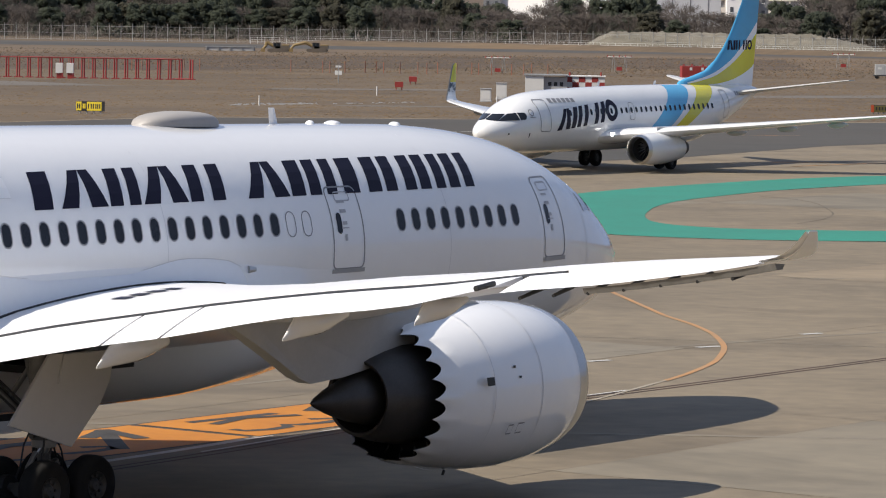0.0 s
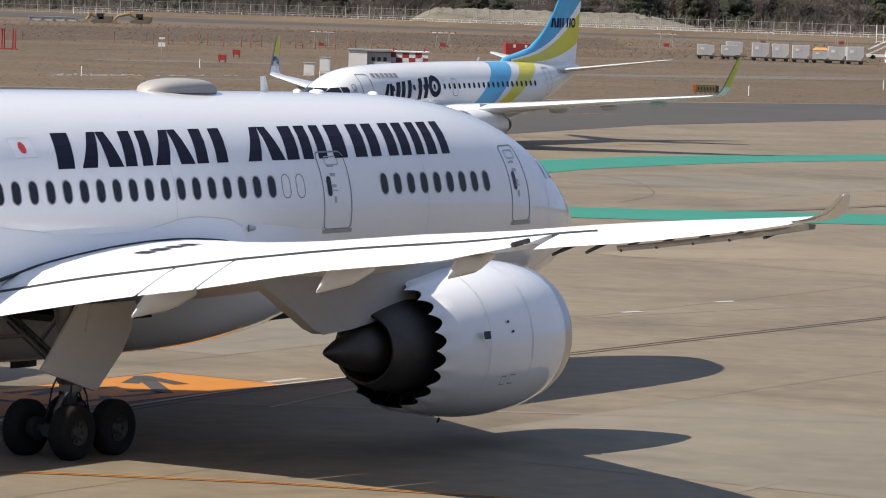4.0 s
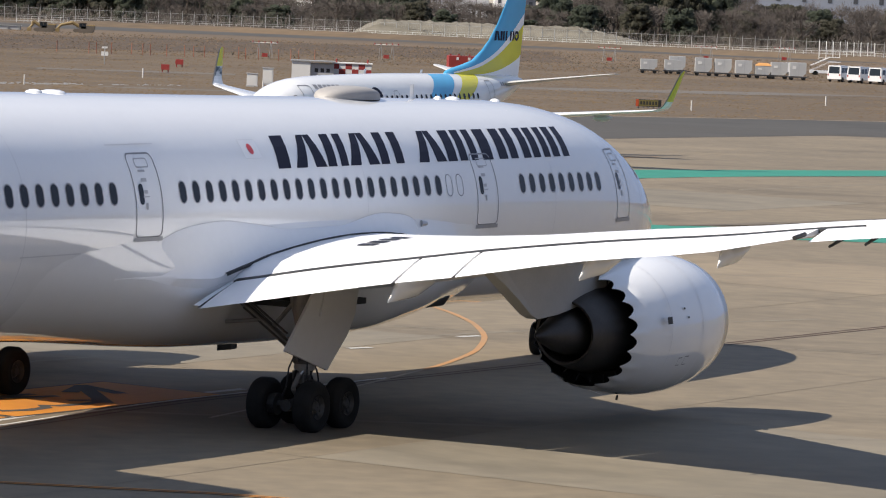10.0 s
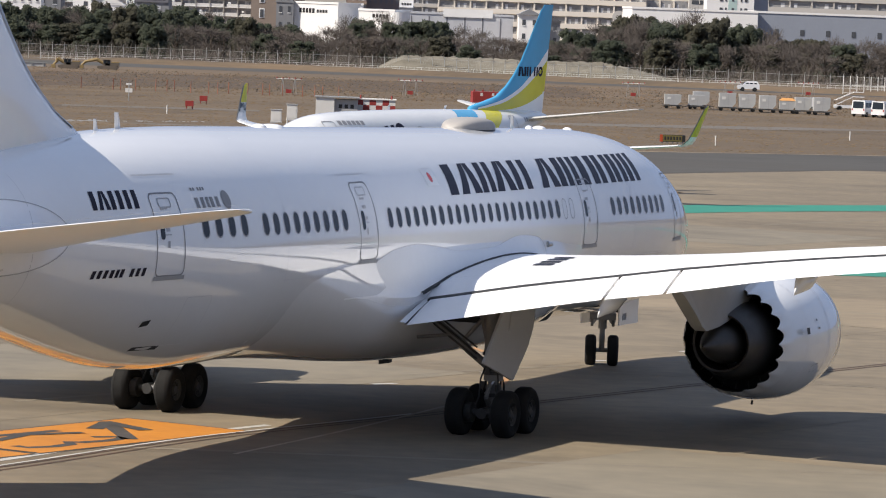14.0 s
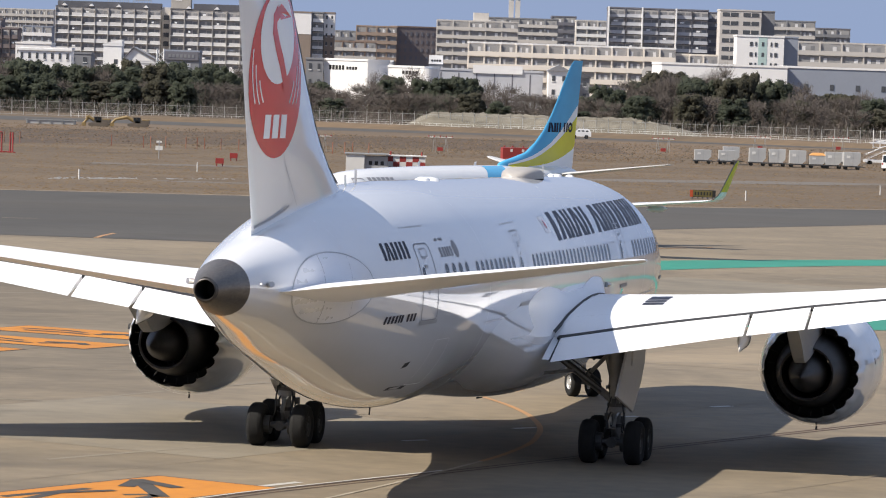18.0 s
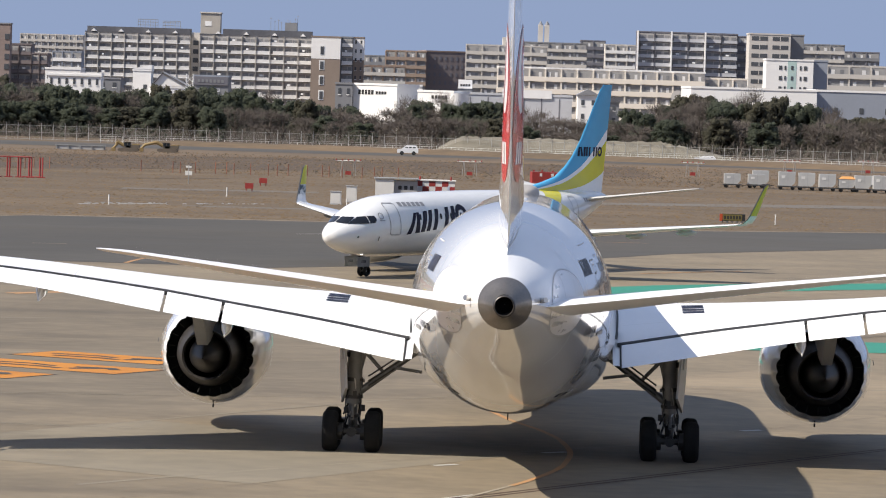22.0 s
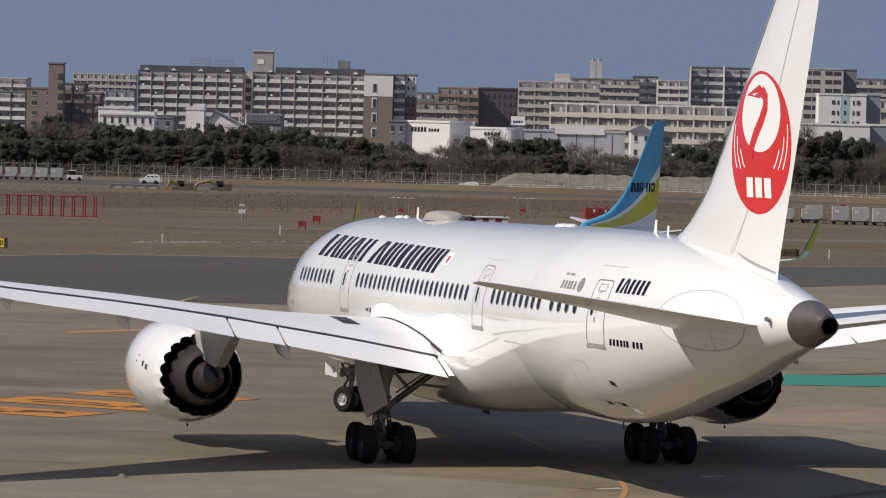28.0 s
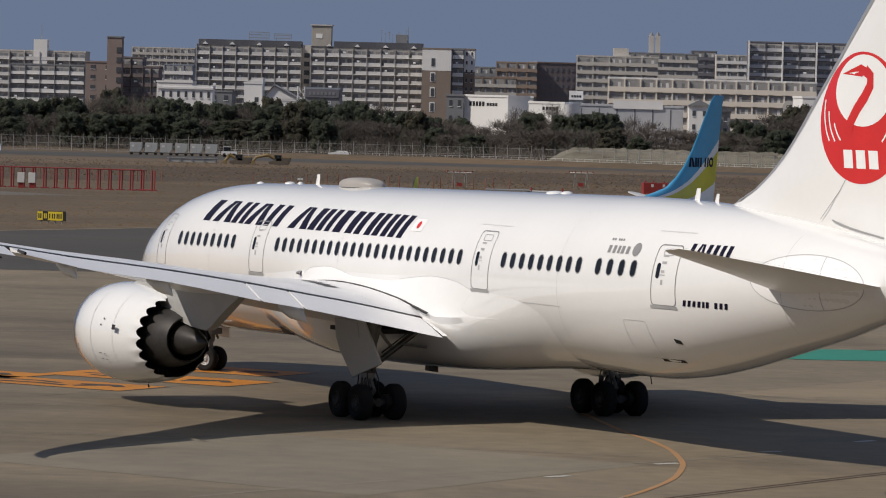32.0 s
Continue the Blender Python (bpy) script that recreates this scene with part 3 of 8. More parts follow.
for s in (1, -1):
    for xa, xb, count in ((15.41, 20.35, 9), (-2.59, 11.63, 24) if s > 0 else (-2.59, 10.46, 22), (-10.64, -5.69, 9), (-13.81, -11.82, 4)):
        for i in range(count):
            x = xa + (xb - xa) * i / (count - 1)
            bm = decal(BM(), stadium(x, window_line(x), 0.28, 0.50), on_hull(s, 0.006), 0.3)
            win = part("window", bm, PANE, airliner)
            outline(bm := BM(), stadium(x, window_line(x), 0.315, 0.535), 0.03, on_hull(s, 0.007))
            part("window_rim", bm, OUTLINE, win)
    for x in (11.07, 11.68) if s < 0 else ():
        outline(bm := BM(), stadium(x, window_line(x), 0.34, 0.58), 0.025, on_hull(s))
        part("blank_window", bm, OUTLINE, airliner)
    # doors: aft edge, fore edge, sill and head
    for xa, xb, z0, z1 in ((21.71, 22.77, 4.335, 6.33), (12.65, 13.85, 4.46, 6.38), (-4.74, -3.57, 4.74, 6.72), (-16.15, -14.89, 4.82, 6.74)):
        outline(bm := BM(), round_box(xa, xb, z0, z1, 0.16), 0.038, on_hull(s))
        door = part("door", bm, OUTLINE, airliner)
        decal(bm := BM(), [(xa - 0.04, z0 - 0.10), (xb + 0.04, z0 - 0.10), (xb + 0.04, z0 + 0.0), (xa - 0.04, z0 + 0.0)], on_hull(s, 0.02), 0.2)
        part("door_sill", bm, LINER, door)
        xm = (xa + xb) / 2
        xw = xa + 0.28 if s < 0 else xb - 0.28
        decal(bm := BM(), stadium(xw, window_line(xm) - 0.02, 0.20, 0.50), on_hull(s, 0.009), 0.3)
        part("door_window", bm, PANE, door)
        for zz, ww, hh in ((z0 + 1.55, 0.30, 0.05), (z0 + 1.32, 0.24, 0.08), (z0 + 1.04, 0.18, 0.08), (z0 + 0.95, 0.28, 0.03), (z0 + 0.66, 0.10, 0.16)):
            decal(bm := BM(), [(xm + 0.1 * s - ww / 2, zz), (xm + 0.1 * s + ww / 2, zz), (xm + 0.1 * s + ww / 2, zz + hh), (xm + 0.1 * s - ww / 2, zz + hh)], on_hull(s, 0.009), 0.2)
            part("door_marking", bm, MARKGREY, door)
        outline(bm := BM(), round_box(xm - 0.28, xm + 0.28, z1 - 0.32, z1 - 0.12, 0.06, rows=2), 0.03, on_hull(s, 0.009))
        part("door_panel", bm, MARKGREY, door)


def bars(name, material, parent, put, u0, u1, v0, v1, word, slant, label=""):
    """Plain blocks in place of letters, each a part: 'a' a wedge, 'w' two upright bars, 'i' and 'n' one bar, 'm' two close bars, 'o' a ring, ' ' a gap. Read from u0 to u1."""
    width = {"a": 1.1, "w": 1.0, "i": 0.50, "o": 1.1, " ": 0.52, "n": 0.75, "m": 0.86}
    k = (u1 - u0) / sum(width[c] for c in word)
    u = u0
    h = v1 - v0
    sh = slant * h * (1 if k > 0 else -1)
    shapes = {"a": ((0.0, 0.36, 0.29, 0.50), (0.64, 1.0, 0.50, 0.71)), "w": ((0.06, 0.38, 0.06, 0.38), (0.62, 0.94, 0.62, 0.94)), "m": ((0.06, 0.42, 0.06, 0.42), (0.60, 0.92, 0.60, 0.92)), "i": ((0.12, 0.86, 0.12, 0.86),), "n": ((0.16, 0.74, 0.16, 0.74),)}
    for c in word:
        w = width[c] * k
        for a, b, top0, top1 in shapes.get(c, ()):
            bm = decal(BM(), [(u + a * w, v0), (u + b * w, v0), (u + top1 * w + sh, v1), (u + top0 * w + sh, v1)], put, 0.3)
            part(name, bm, material, parent, label)
        if c == "o":
            ring = [(u + w * (0.5 + 0.36 * math.cos(2 * math.pi * i / 20)) + sh * 0.5, (v0 + v1) / 2 + h * 0.40 * math.sin(2 * math.pi * i / 20)) for i in range(20)]
            part(name, outline(BM(), ring, abs(w) * 0.24, put), material, parent, label)
        u += w


# the airline's name as plain navy blocks, both sides
bars("name_block", NAVY, fuselage, on_hull(-1, 0.01), 2.06, 19.02, 6.22, 7.02, "namaw aimniwmm", 0.35)
bars("name_block", NAVY, fuselage, on_hull(1, 0.01), 19.0, 2.0, 6.22, 7.02, "namaw aimniwmm", 0.35)
for s in (1, -1):
    bm = BM()
    decal(bm, [(0.82, 6.50), (1.62, 6.50), (1.62, 6.94), (0.82, 6.94)], on_hull(s, 0.009), 0.3)
    flag = part("flag", bm, FLAG_WHITE, fuselage, "white flag with a red disc")
    outline(bm := BM(), [(0.82, 6.50), (1.62, 6.50), (1.62, 6.94), (0.82, 6.94)], 0.012, on_hull(s, 0.011))
    part("flag_edge", bm, FAINT, flag)
    decal(bm := BM(), [(1.21 + 0.13 * math.cos(a), 6.72 + 0.13 * math.sin(a)) for a in (2 * math.pi * i / 20 for i in range(20))], on_hull(s, 0.013), 0.3)
    part("disc", bm, LOGO_RED, flag)
    u0, u1 = (-18.75, -16.6) if s < 0 else (-16.45, -18.65)
    bars("registration_block", NAVY, fuselage, on_hull(s, 0.01), u0, u1, 6.42, 6.84, "nannnn", 0.1)
    u0, u1 = (-14.05, -12.2) if s < 0 else (-12.05, -13.95)
    bars("sponsor_block", OUTLINE, fuselage, on_hull(s, 0.01), u0, u1 - (u1 - u0) * 0.3, 6.36, 6.60, "nninn", 0.0)
    decal(bm := BM(), [(u1 - (u1 - u0) * 0.13 + 0.22 * math.cos(a), 6.52 + 0.22 * math.sin(a)) for a in (2 * math.pi * i / 16 for i in range(16))], on_hull(s, 0.01), 0.3)
    part("sponsor_disc", bm, OUTLINE, fuselage)
    bars("sponsor_line", OUTLINE, fuselage, on_hull(s, 0.01), u0, u0 + (u1 - u0) * 0.4, 6.76, 6.83, "nn nnn", 0.0)
    u0, u1 = (-18.85, -16.55) if s < 0 else (-16.45, -18.7)
    bars("model_block", NAVY, fuselage, on_hull(s, 0.01), u0, u1, 4.86, 5.05, "nnnnin nnn", 0.3)
    # seams and small fittings of the skin
    for x in (24.2, 17.4, 6.5, -9.4, -21.2):
        outline(bm := BM(), [(x, centre_line(x) + HULL.b(x) * 0.8 + (HULL.t(x) * 0.92 - HULL.b(x) * 0.8) * i / 16) for i in range(17)], 0.018, on_hull(s, 0.006), closed=False)
        part("skin_seam", bm, FAINT, fuselage)
    for x0, x1, z in ((17.5, 20.4, 3.95), (-5.37, -3.2, 6.93), (-16.4, -14.4, 7.16), (-9.5, -7.0, 4.45)):
        outline(bm := BM(), [(x0 + (x1 - x0) * i / 6, z) for i in range(7)], 0.03, on_hull(s, 0.006), closed=False)
        part("skin_seam", bm, FAINT, fuselage)
    outline(bm := BM(), round_box(-14.4, -13.2, 3.05, 4.25, 0.1), 0.02, on_hull(s, 0.006))
    part("access_panel", bm, FAINT, fuselage)
    decal(bm := BM(), [(-15.8, 3.58), (-15.5, 3.62), (-15.5, 3.76), (-15.8, 3.72)], on_hull(s, 0.008), 0.2)
    part("outflow_valve", bm, INSIDESHADE, fuselage)
    decal(bm := BM(), [(-15.2, 2.95), (-14.2, 2.95), (-14.2, 3.05), (-15.2, 3.05)], on_hull(s, 0.008), 0.2)
    part("drain_slot", bm, INSIDESHADE, fuselage)
    # cockpit side glass, reflected sky included in its colour
    for u0, u1, v0, v1 in ((25.2, 25.9, 5.34, 5.78), (24.5, 25.1, 5.38, 5.84)):
        decal(bm := BM(), [(u0, v0), (u1, v0), (u1 - 0.1, v1), (u0, v1)], on_hull(s, 0.012), 0.2)
        part("cockpit_glass", bm, SKYPANE, airliner)
    # tailplane root plates
    outline(bm := BM(), [(-22.3 + 2.5 * math.cos(a), 5.9 + 0.85 * math.sin(a)) for a in (2 * math.pi * i / 40 for i in range(40))], 0.022, on_hull(s, 0.006))
    # matt white patch imitates the brighter reflection seen in the plate
    plate = decal(BM(), [(-22.3 + 2.46 * math.cos(a), 5.9 + 0.83 * math.sin(a)) for a in (2 * math.pi * i / 40 for i in range(40))], on_hull(s, 0.005), 0.25, 0.25)
    part("root_panel", plate, WINGWHITE, fuselage, smooth=True)
    outline(bm, [(-22.9, 5.1 + 1.6 * k / 8) for k in range(9)], 0.03, on_hull(s, 0.006), closed=False)
    part("root_plate", bm, MARKGREY, fuselage)
    rod(bm := BM(), (-26.0, s * 0.86, 6.12), (-26.15, s * 1.0, 6.14), 0.07)
    part("tail_light", bm, BARE, airliner)

# wing-to-body fairing: the lower hull swelled sideways and downwards
FAIR_X = (15.5, 14.2, 13, 11, 8, 4, 0, -2, -4, -6, -8, -9.5)
fair_w = smooth_interp(FAIR_X, (-0.06, -0.02, 0.05, 0.16, 0.30, 0.34, 0.28, 0.20, 0.12, 0.06, 0.02, -0.05))
fair_d = smooth_interp(FAIR_X, (-0.10, -0.02, 0.10, 0.30, 0.46, 0.50, 0.45, 0.36, 0.22, 0.10, 0.02, -0.08))
fair_e = smooth_interp(FAIR_X, (1.0, 0.98, 0.90, 0.75, 0.62, 0.60, 0.60, 0.64, 0.76, 0.88, 0.97, 1.0))


def belly_y(x, z):
    """Half width of the fairing at a height below the cabin floor."""
    e = fair_e(x)
    sa = min(1.0, max(0.0, (centre_line(x) - z) / (fair_d(x) - HULL.b(x)))) ** (1 / e)
    k = min(1, max(0, (4.75 - z) / 1.3))
    return math.sqrt(1 - sa * sa) ** e * (HULL.w(x) - 0.03 + (fair_w(x) + 0.03) * k * k * (3 - 2 * k))


rings = []
for x in np.linspace(15.5, -9.5, 52):
    w, b, c = HULL.w(x), -HULL.b(x), centre_line(x)
    e = fair_e(x)
    ring = []
    for i in range(41):
        a = math.pi + math.pi * i / 40
        ca, sa = math.cos(a), math.sin(a)
        z = c - (b + fair_d(x)) * abs(sa) ** e
        k = min(1, max(0, (4.75 - z) / 1.3))
        k = k * k * (3 - 2 * k)
        ring.append(Vector((x, math.copysign(abs(ca) ** e, ca) * (w - 0.03 + (fair_w(x) + 0.03) * k), z)))
    rings.append(ring)
loft(bm := BM(), rings, closed=False, caps=False)
belly = part("belly_fairing", bm, WHITE, airliner, smooth=True)
for s in (1, -1):
    loft(bm := BM(), [[Vector((x, s * (1.55 + 0.3 * k + 0.1 * (13.6 - x)), z)) for k, z in ((0, 2.12), (0.5, 2.30), (1, 2.62))] for x in (13.3, 12.6, 11.9)], closed=False)
    part("air_intake", bm, INSIDESHADE, belly)

# upper root fairings: a swelling between the cabin wall and the wing's upper skin
up_z = smooth_interp((-6.4, -5.0, -3.9, -2.4, -0.9, 0.6, 2.4, 5.0, 7.1, 8.5, 9.4, 10.2), (3.3, 4.11, 4.55, 4.93, 5.02, 4.91, 4.74, 4.73, 4.97, 4.88, 4.56, 4.0))
out_y = smooth_interp((-5.4, -4.2, -3.0, -2.2, -1.4, -1.0, 0.2, 2.4, 4.6, 7.7, 9.2, 10.2), (2.95, 3.0, 3.05, 3.08, 3.11, 3.13, 3.17, 3.20, 3.20, 3.16, 3.0, 2.75))
out_z = smooth_interp((-5.4, -4.2, -3.0, -2.2, -1.4, -1.0, 0.2, 2.4, 4.6, 7.7, 9.2, 10.2), (3.78, 3.76, 3.70, 3.66, 3.64, 3.72, 3.95, 4.25, 4.42, 4.40, 4.15, 3.75))
for s in (1, -1):
    rings = []
    for x in np.linspace(10.2, -5.4, 64):
        p0 = HULL.side(x, up_z(x), s, 0.0)
        fade = min(1, max(0, (x + 4.2) / 3.0))
        fade = fade * fade * (3 - 2 * fade)
        z2 = out_z(x)
        p2 = Vector((x, s * (out_y(x) * fade + (belly_y(x, z2) + 0.004) * (1 - fade)), z2))
        swell = 0.16 * math.sin(math.pi * min(1, max(0, (x + 5.4) / 15.6))) ** 0.6
        pa = HULL.side(x, 0.70 * up_z(x) + 0.30 * z2, s, swell)
        pb = HULL.side(x, 0.35 * up_z(x) + 0.65 * z2, s, swell * 1.1) * 0.5 + p2 * 0.5
        ring = [p0 * (1 - k) ** 3 + pa * 3 * k * (1 - k) ** 2 + pb * 3 * k * k * (1 - k) + p2 * k**3 for k in np.linspace(0, 1, 11)]
        rings.append(ring + [Vector((x, s * (belly_y(x, z2 - 0.3) - 0.02), z2 - 0.3)), Vector((x, s * (belly_y(x, z2 - 0.6) - 0.06), z2 - 0.6))])
    loft(bm := BM(), rings, closed=False)
    part("root_fairing", bm, FAIRWHITE, airliner, "white wing root fairing", smooth=True)
    # seam along the fairing's foot on the cabin wall
    outline(bm := BM(), [(x, up_z(x)) for x in np.linspace(-4.8, 9.4, 40)], 0.016, on_hull(s, 0.012), closed=False)
    part("fairing_seam", bm, FAINT, fuselage)
    rod(bm := BM(), (9.35, s * 2.93, 4.62), (9.5, s * 3.02, 4.62), 0.09, 0.05)
    part("wing_inspection_light", bm, BARE, airliner)

# crown: antennas, domes
bm = BM()
rings = []
for i in range(17):
    a = math.pi * i / 16
    x = 10.1 + 1.28 * math.cos(a) + 0.25 * math.sin(a)
    r = max(0.02, math.sin(a) ** 0.6)
    rings.append([Vector((x, 0.62 * r * math.copysign(abs(math.cos(b)) ** 0.7, math.cos(b)), centre_line(x) + 2.83 + 0.36 * r * max(0, math.sin(b)) ** 0.6)) for b in (math.pi * j / 12 for j in range(13))])
loft(bm, rings, closed=False, caps=False)
part("antenna_dome", bm, DOMEGREY, airliner, "low grey antenna dome", smooth=True)


def blade(x, h, c):
    z = centre_line(x) + HULL.t(x) - 0.03
    bm = BM()
    loft(bm, [[Vector((x + c / 2 - k * 0.35 * h, 0, zz)), Vector((x - k * 0.2 * h, 0.025, zz)), Vector((x - c / 2 * (1 - 0.5 * k) - k * 0.3 * h, 0, zz)), Vector((x - k * 0.2 * h, -0.025, zz))] for k, zz in ((0, z), (1, z + h))])
    return part("blade_antenna", bm, WHITE, airliner)


blade(13.95, 0.42, 0.34)
blade(-13.4, 0.42, 0.34)
blade(-14.6, 0.30, 0.25)
for x, r in ((15.4, 0.12), (16.3, 0.22), (18.9, 0.16), (-4.2, 0.34), (-5.0, 0.22)):
    lathe(bm := BM(), [(0, r), (0.05, r * 0.9), (0.09, r * 0.5), (0.1, 0.01)], 16, "z", centre=(x, 0, centre_line(x) + HULL.t(x) - 0.02))
    part("small_antenna", bm, WHITE, airliner, smooth=True)
rod(bm := BM(), (23.5, -0.4, 2.05), (23.3, -0.4, 1.75), 0.05)
part("belly_mast", bm, SEAL, airliner)
rod(bm := BM(), (-10.8, 0, 2.25), (-10.9, 0, 1.95), 0.02)
part("drain_mast", bm, SEAL, airliner)
loft(bm := BM(), [[Vector((x, y, z)) for x, y in ((4.9, 0), (4.5, 0.07), (3.9, 0), (4.5, -0.07))] for z in (1.3, 1.7)])
part("belly_antenna", bm, SEAL, airliner)


# ---- wings ----

def thickness(sx):
    return 5 * (0.2969 * math.sqrt(max(sx, 0)) - 0.126 * sx - 0.3516 * sx * sx + 0.2843 * sx**3 - 0.1015 * sx**4)


def foil(y, le, te, z, thick, n=14, flip=False):
    """A closed symmetric aerofoil ring."""
    c = le - te
    up, lo = [], []
    for i in range(n + 1):
        sx = 0.5 * (1 - math.cos(math.pi * i / n))
        h = thick * c * thickness(sx)
        up.append((le - sx * c, h))
        lo.append((le - sx * c, -h))
    ring = up[::-1] + lo[1:-1]
    return [Vector((x, h, z)) if flip else Vector((x, y, z + h)) for x, h in ring]


# span: y, leading edge, cove (front of the flap), trailing edge; heights of nose, cove and trailing edge; thickness
SPAN = [(2.2, 11.1, -0.42, -2.5, 3.45, 3.38, 2.84, 0.125), (3.1, 10.35, -0.50, -2.5, 3.5, 3.47, 2.95, 0.125), (6, 8.2, -0.95, -2.68, 3.85, 3.95, 3.40, 0.12), (8.9, 6.0, -1.35, -2.95, 4.2, 4.48, 4.02, 0.115), (10.7, 4.65, -1.6, -3.25, 4.4, 4.76, 4.33, 0.11),
        (14.4, 1.9, -2.6, -4.1, 4.8, 5.17, 4.78, 0.105), (18, -0.8, -3.95, -5.25, 5.25, 5.68, 5.32, 0.10), (20.9, -3.0, -5.25, -6.45, 5.7, 6.08, 5.84, 0.10), (24, -5.2, -6.95, -7.8, 6.2, 6.42, 6.28, 0.10), (26.4, -7.0, -8.3, -8.85, 6.6, 6.72, 6.62, 0.09),
        (28, -8.35, -9.3, -9.75, 6.88, 6.92, 6.88, 0.085), (29, -9.45, -10.2, -10.5, 7.06, 7.09, 7.08, 0.08), (29.6, -10.25, -10.85, -11.05, 7.27, 7.30, 7.30, 0.08), (30.0, -10.95, -11.2, -11.3, 7.58, 7.6, 7.6, 0.08)]
# upward bend of the loaded wing
BEND = smooth_interp((2.2, 3.1, 6, 8.9, 10.7, 14.4, 18, 20.9, 24, 26.4, 30), (0, 0.03, 0.15, 0.24, 0.26, 0.27, 0.25, 0.21, 0.19, 0.12, 0))
SET_COVE = smooth_interp((2.2, 3.1, 6, 8.9, 10.7, 14.4, 18, 20.9, 24, 26.4), (0.06, 0.09, 0.03, -0.12, -0.13, -0.05, -0.12, -0.09, -0.04, 0))
SET_REAR = smooth_interp((2.2, 3.1, 6, 8.9, 10.7, 14.4, 18, 20.9, 24, 26.4), (-0.05, -0.05, -0.08, -0.26, -0.31, -0.11, -0.14, -0.05, -0.08, 0))
SET_NOSE = smooth_interp((2.2, 3.1, 4.5, 6, 8.9, 10.7, 14.4, 18, 20.9, 24, 26.4), (0, 0, -0.12, -0.17, -0.20, -0.16, 0.05, 0.14, 0.15, 0.05, 0))
SPAN = [(*r[:4], *(z + BEND(r[0]) + d for z, d in zip(r[4:7], (SET_NOSE(r[0]), SET_COVE(r[0]), SET_REAR(r[0])))), r[7]) for r in SPAN]
span_at = [smooth_interp([r[0] for r in SPAN], [r[k] for r in SPAN]) for k in range(1, 8)]


def root_swell(y, k):
    return 0.31 * max(0.0, 1 - max(0.0, y - 3.0) / 5.0) * k**1.3 * (1 - k**22)


def wing_ring(y, s, n=12):
    le, cove, te, zl, zc_, zt, th = (fn(y) for fn in span_at)
    c = le - te
    end = (le - cove) / c
    up, lo = [], []
    for i in range(n + 1):
        sx = end * 0.5 * (1 - math.cos(math.pi * i / n))
        h = th * c * thickness(sx)
        he = th * c * thickness(end)
        k = sx / end
        mid = zl + (zc_ - he - zl) * k
        up.append(Vector((le - sx * c, s * y, mid + h + 0.10 * th * c * math.sin(math.pi * k) + root_swell(y, k))))
        lo.append(Vector((le - sx * c, s * y, mid - h * 0.72 + 0.10 * th * c * math.sin(math.pi * k))))
    return up[::-1] + lo[1:]


def wing_top(y, x, s, off=0.01):
    """A point on the wing's upper skin."""
    le, cove, te, zl, zc_, zt, th = (fn(y) for fn in span_at)
    c = le - te
    sx, end = (le - x) / c, (le - cove) / c
    k = min(max(sx / end, 0), 1)
    he = th * c * thickness(end)
    return Vector((x, s * y, zl + (zc_ - he - zl) * k + th * c * thickness(sx) + 0.10 * th * c * math.sin(math.pi * k) + root_swell(y, k) + off))


def flap_ring(y, s, front=0.13, thin=1.0, droop=0.0):
    le, cove, te, zl, zc_, zt, th = (fn(y) for fn in span_at)
    zt -= droop
    c = le - te
    t0 = 2 * th * c * thickness((le - cove) / c) * 0.62 * thin
    out = []
    x0, x1 = cove - front, te
    for k, up in ((1, 1), (0.75, 1), (0.5, 1), (0.25, 1), (0.08, 1), (0, 0.5), (0.08, 0), (0.25, 0), (0.5, 0), (0.75, 0)):
        top = zc_ - 0.04 + (zt - zc_ + 0.04) * (k ** 1.15)
        t = max(t0 * (1 - k) ** 0.8, 0.02) * (0.75 if k == 0.08 else 1)
        out.append(Vector((x0 + (x1 - x0) * k, s * y, top - t * (1 - up))))
    return out


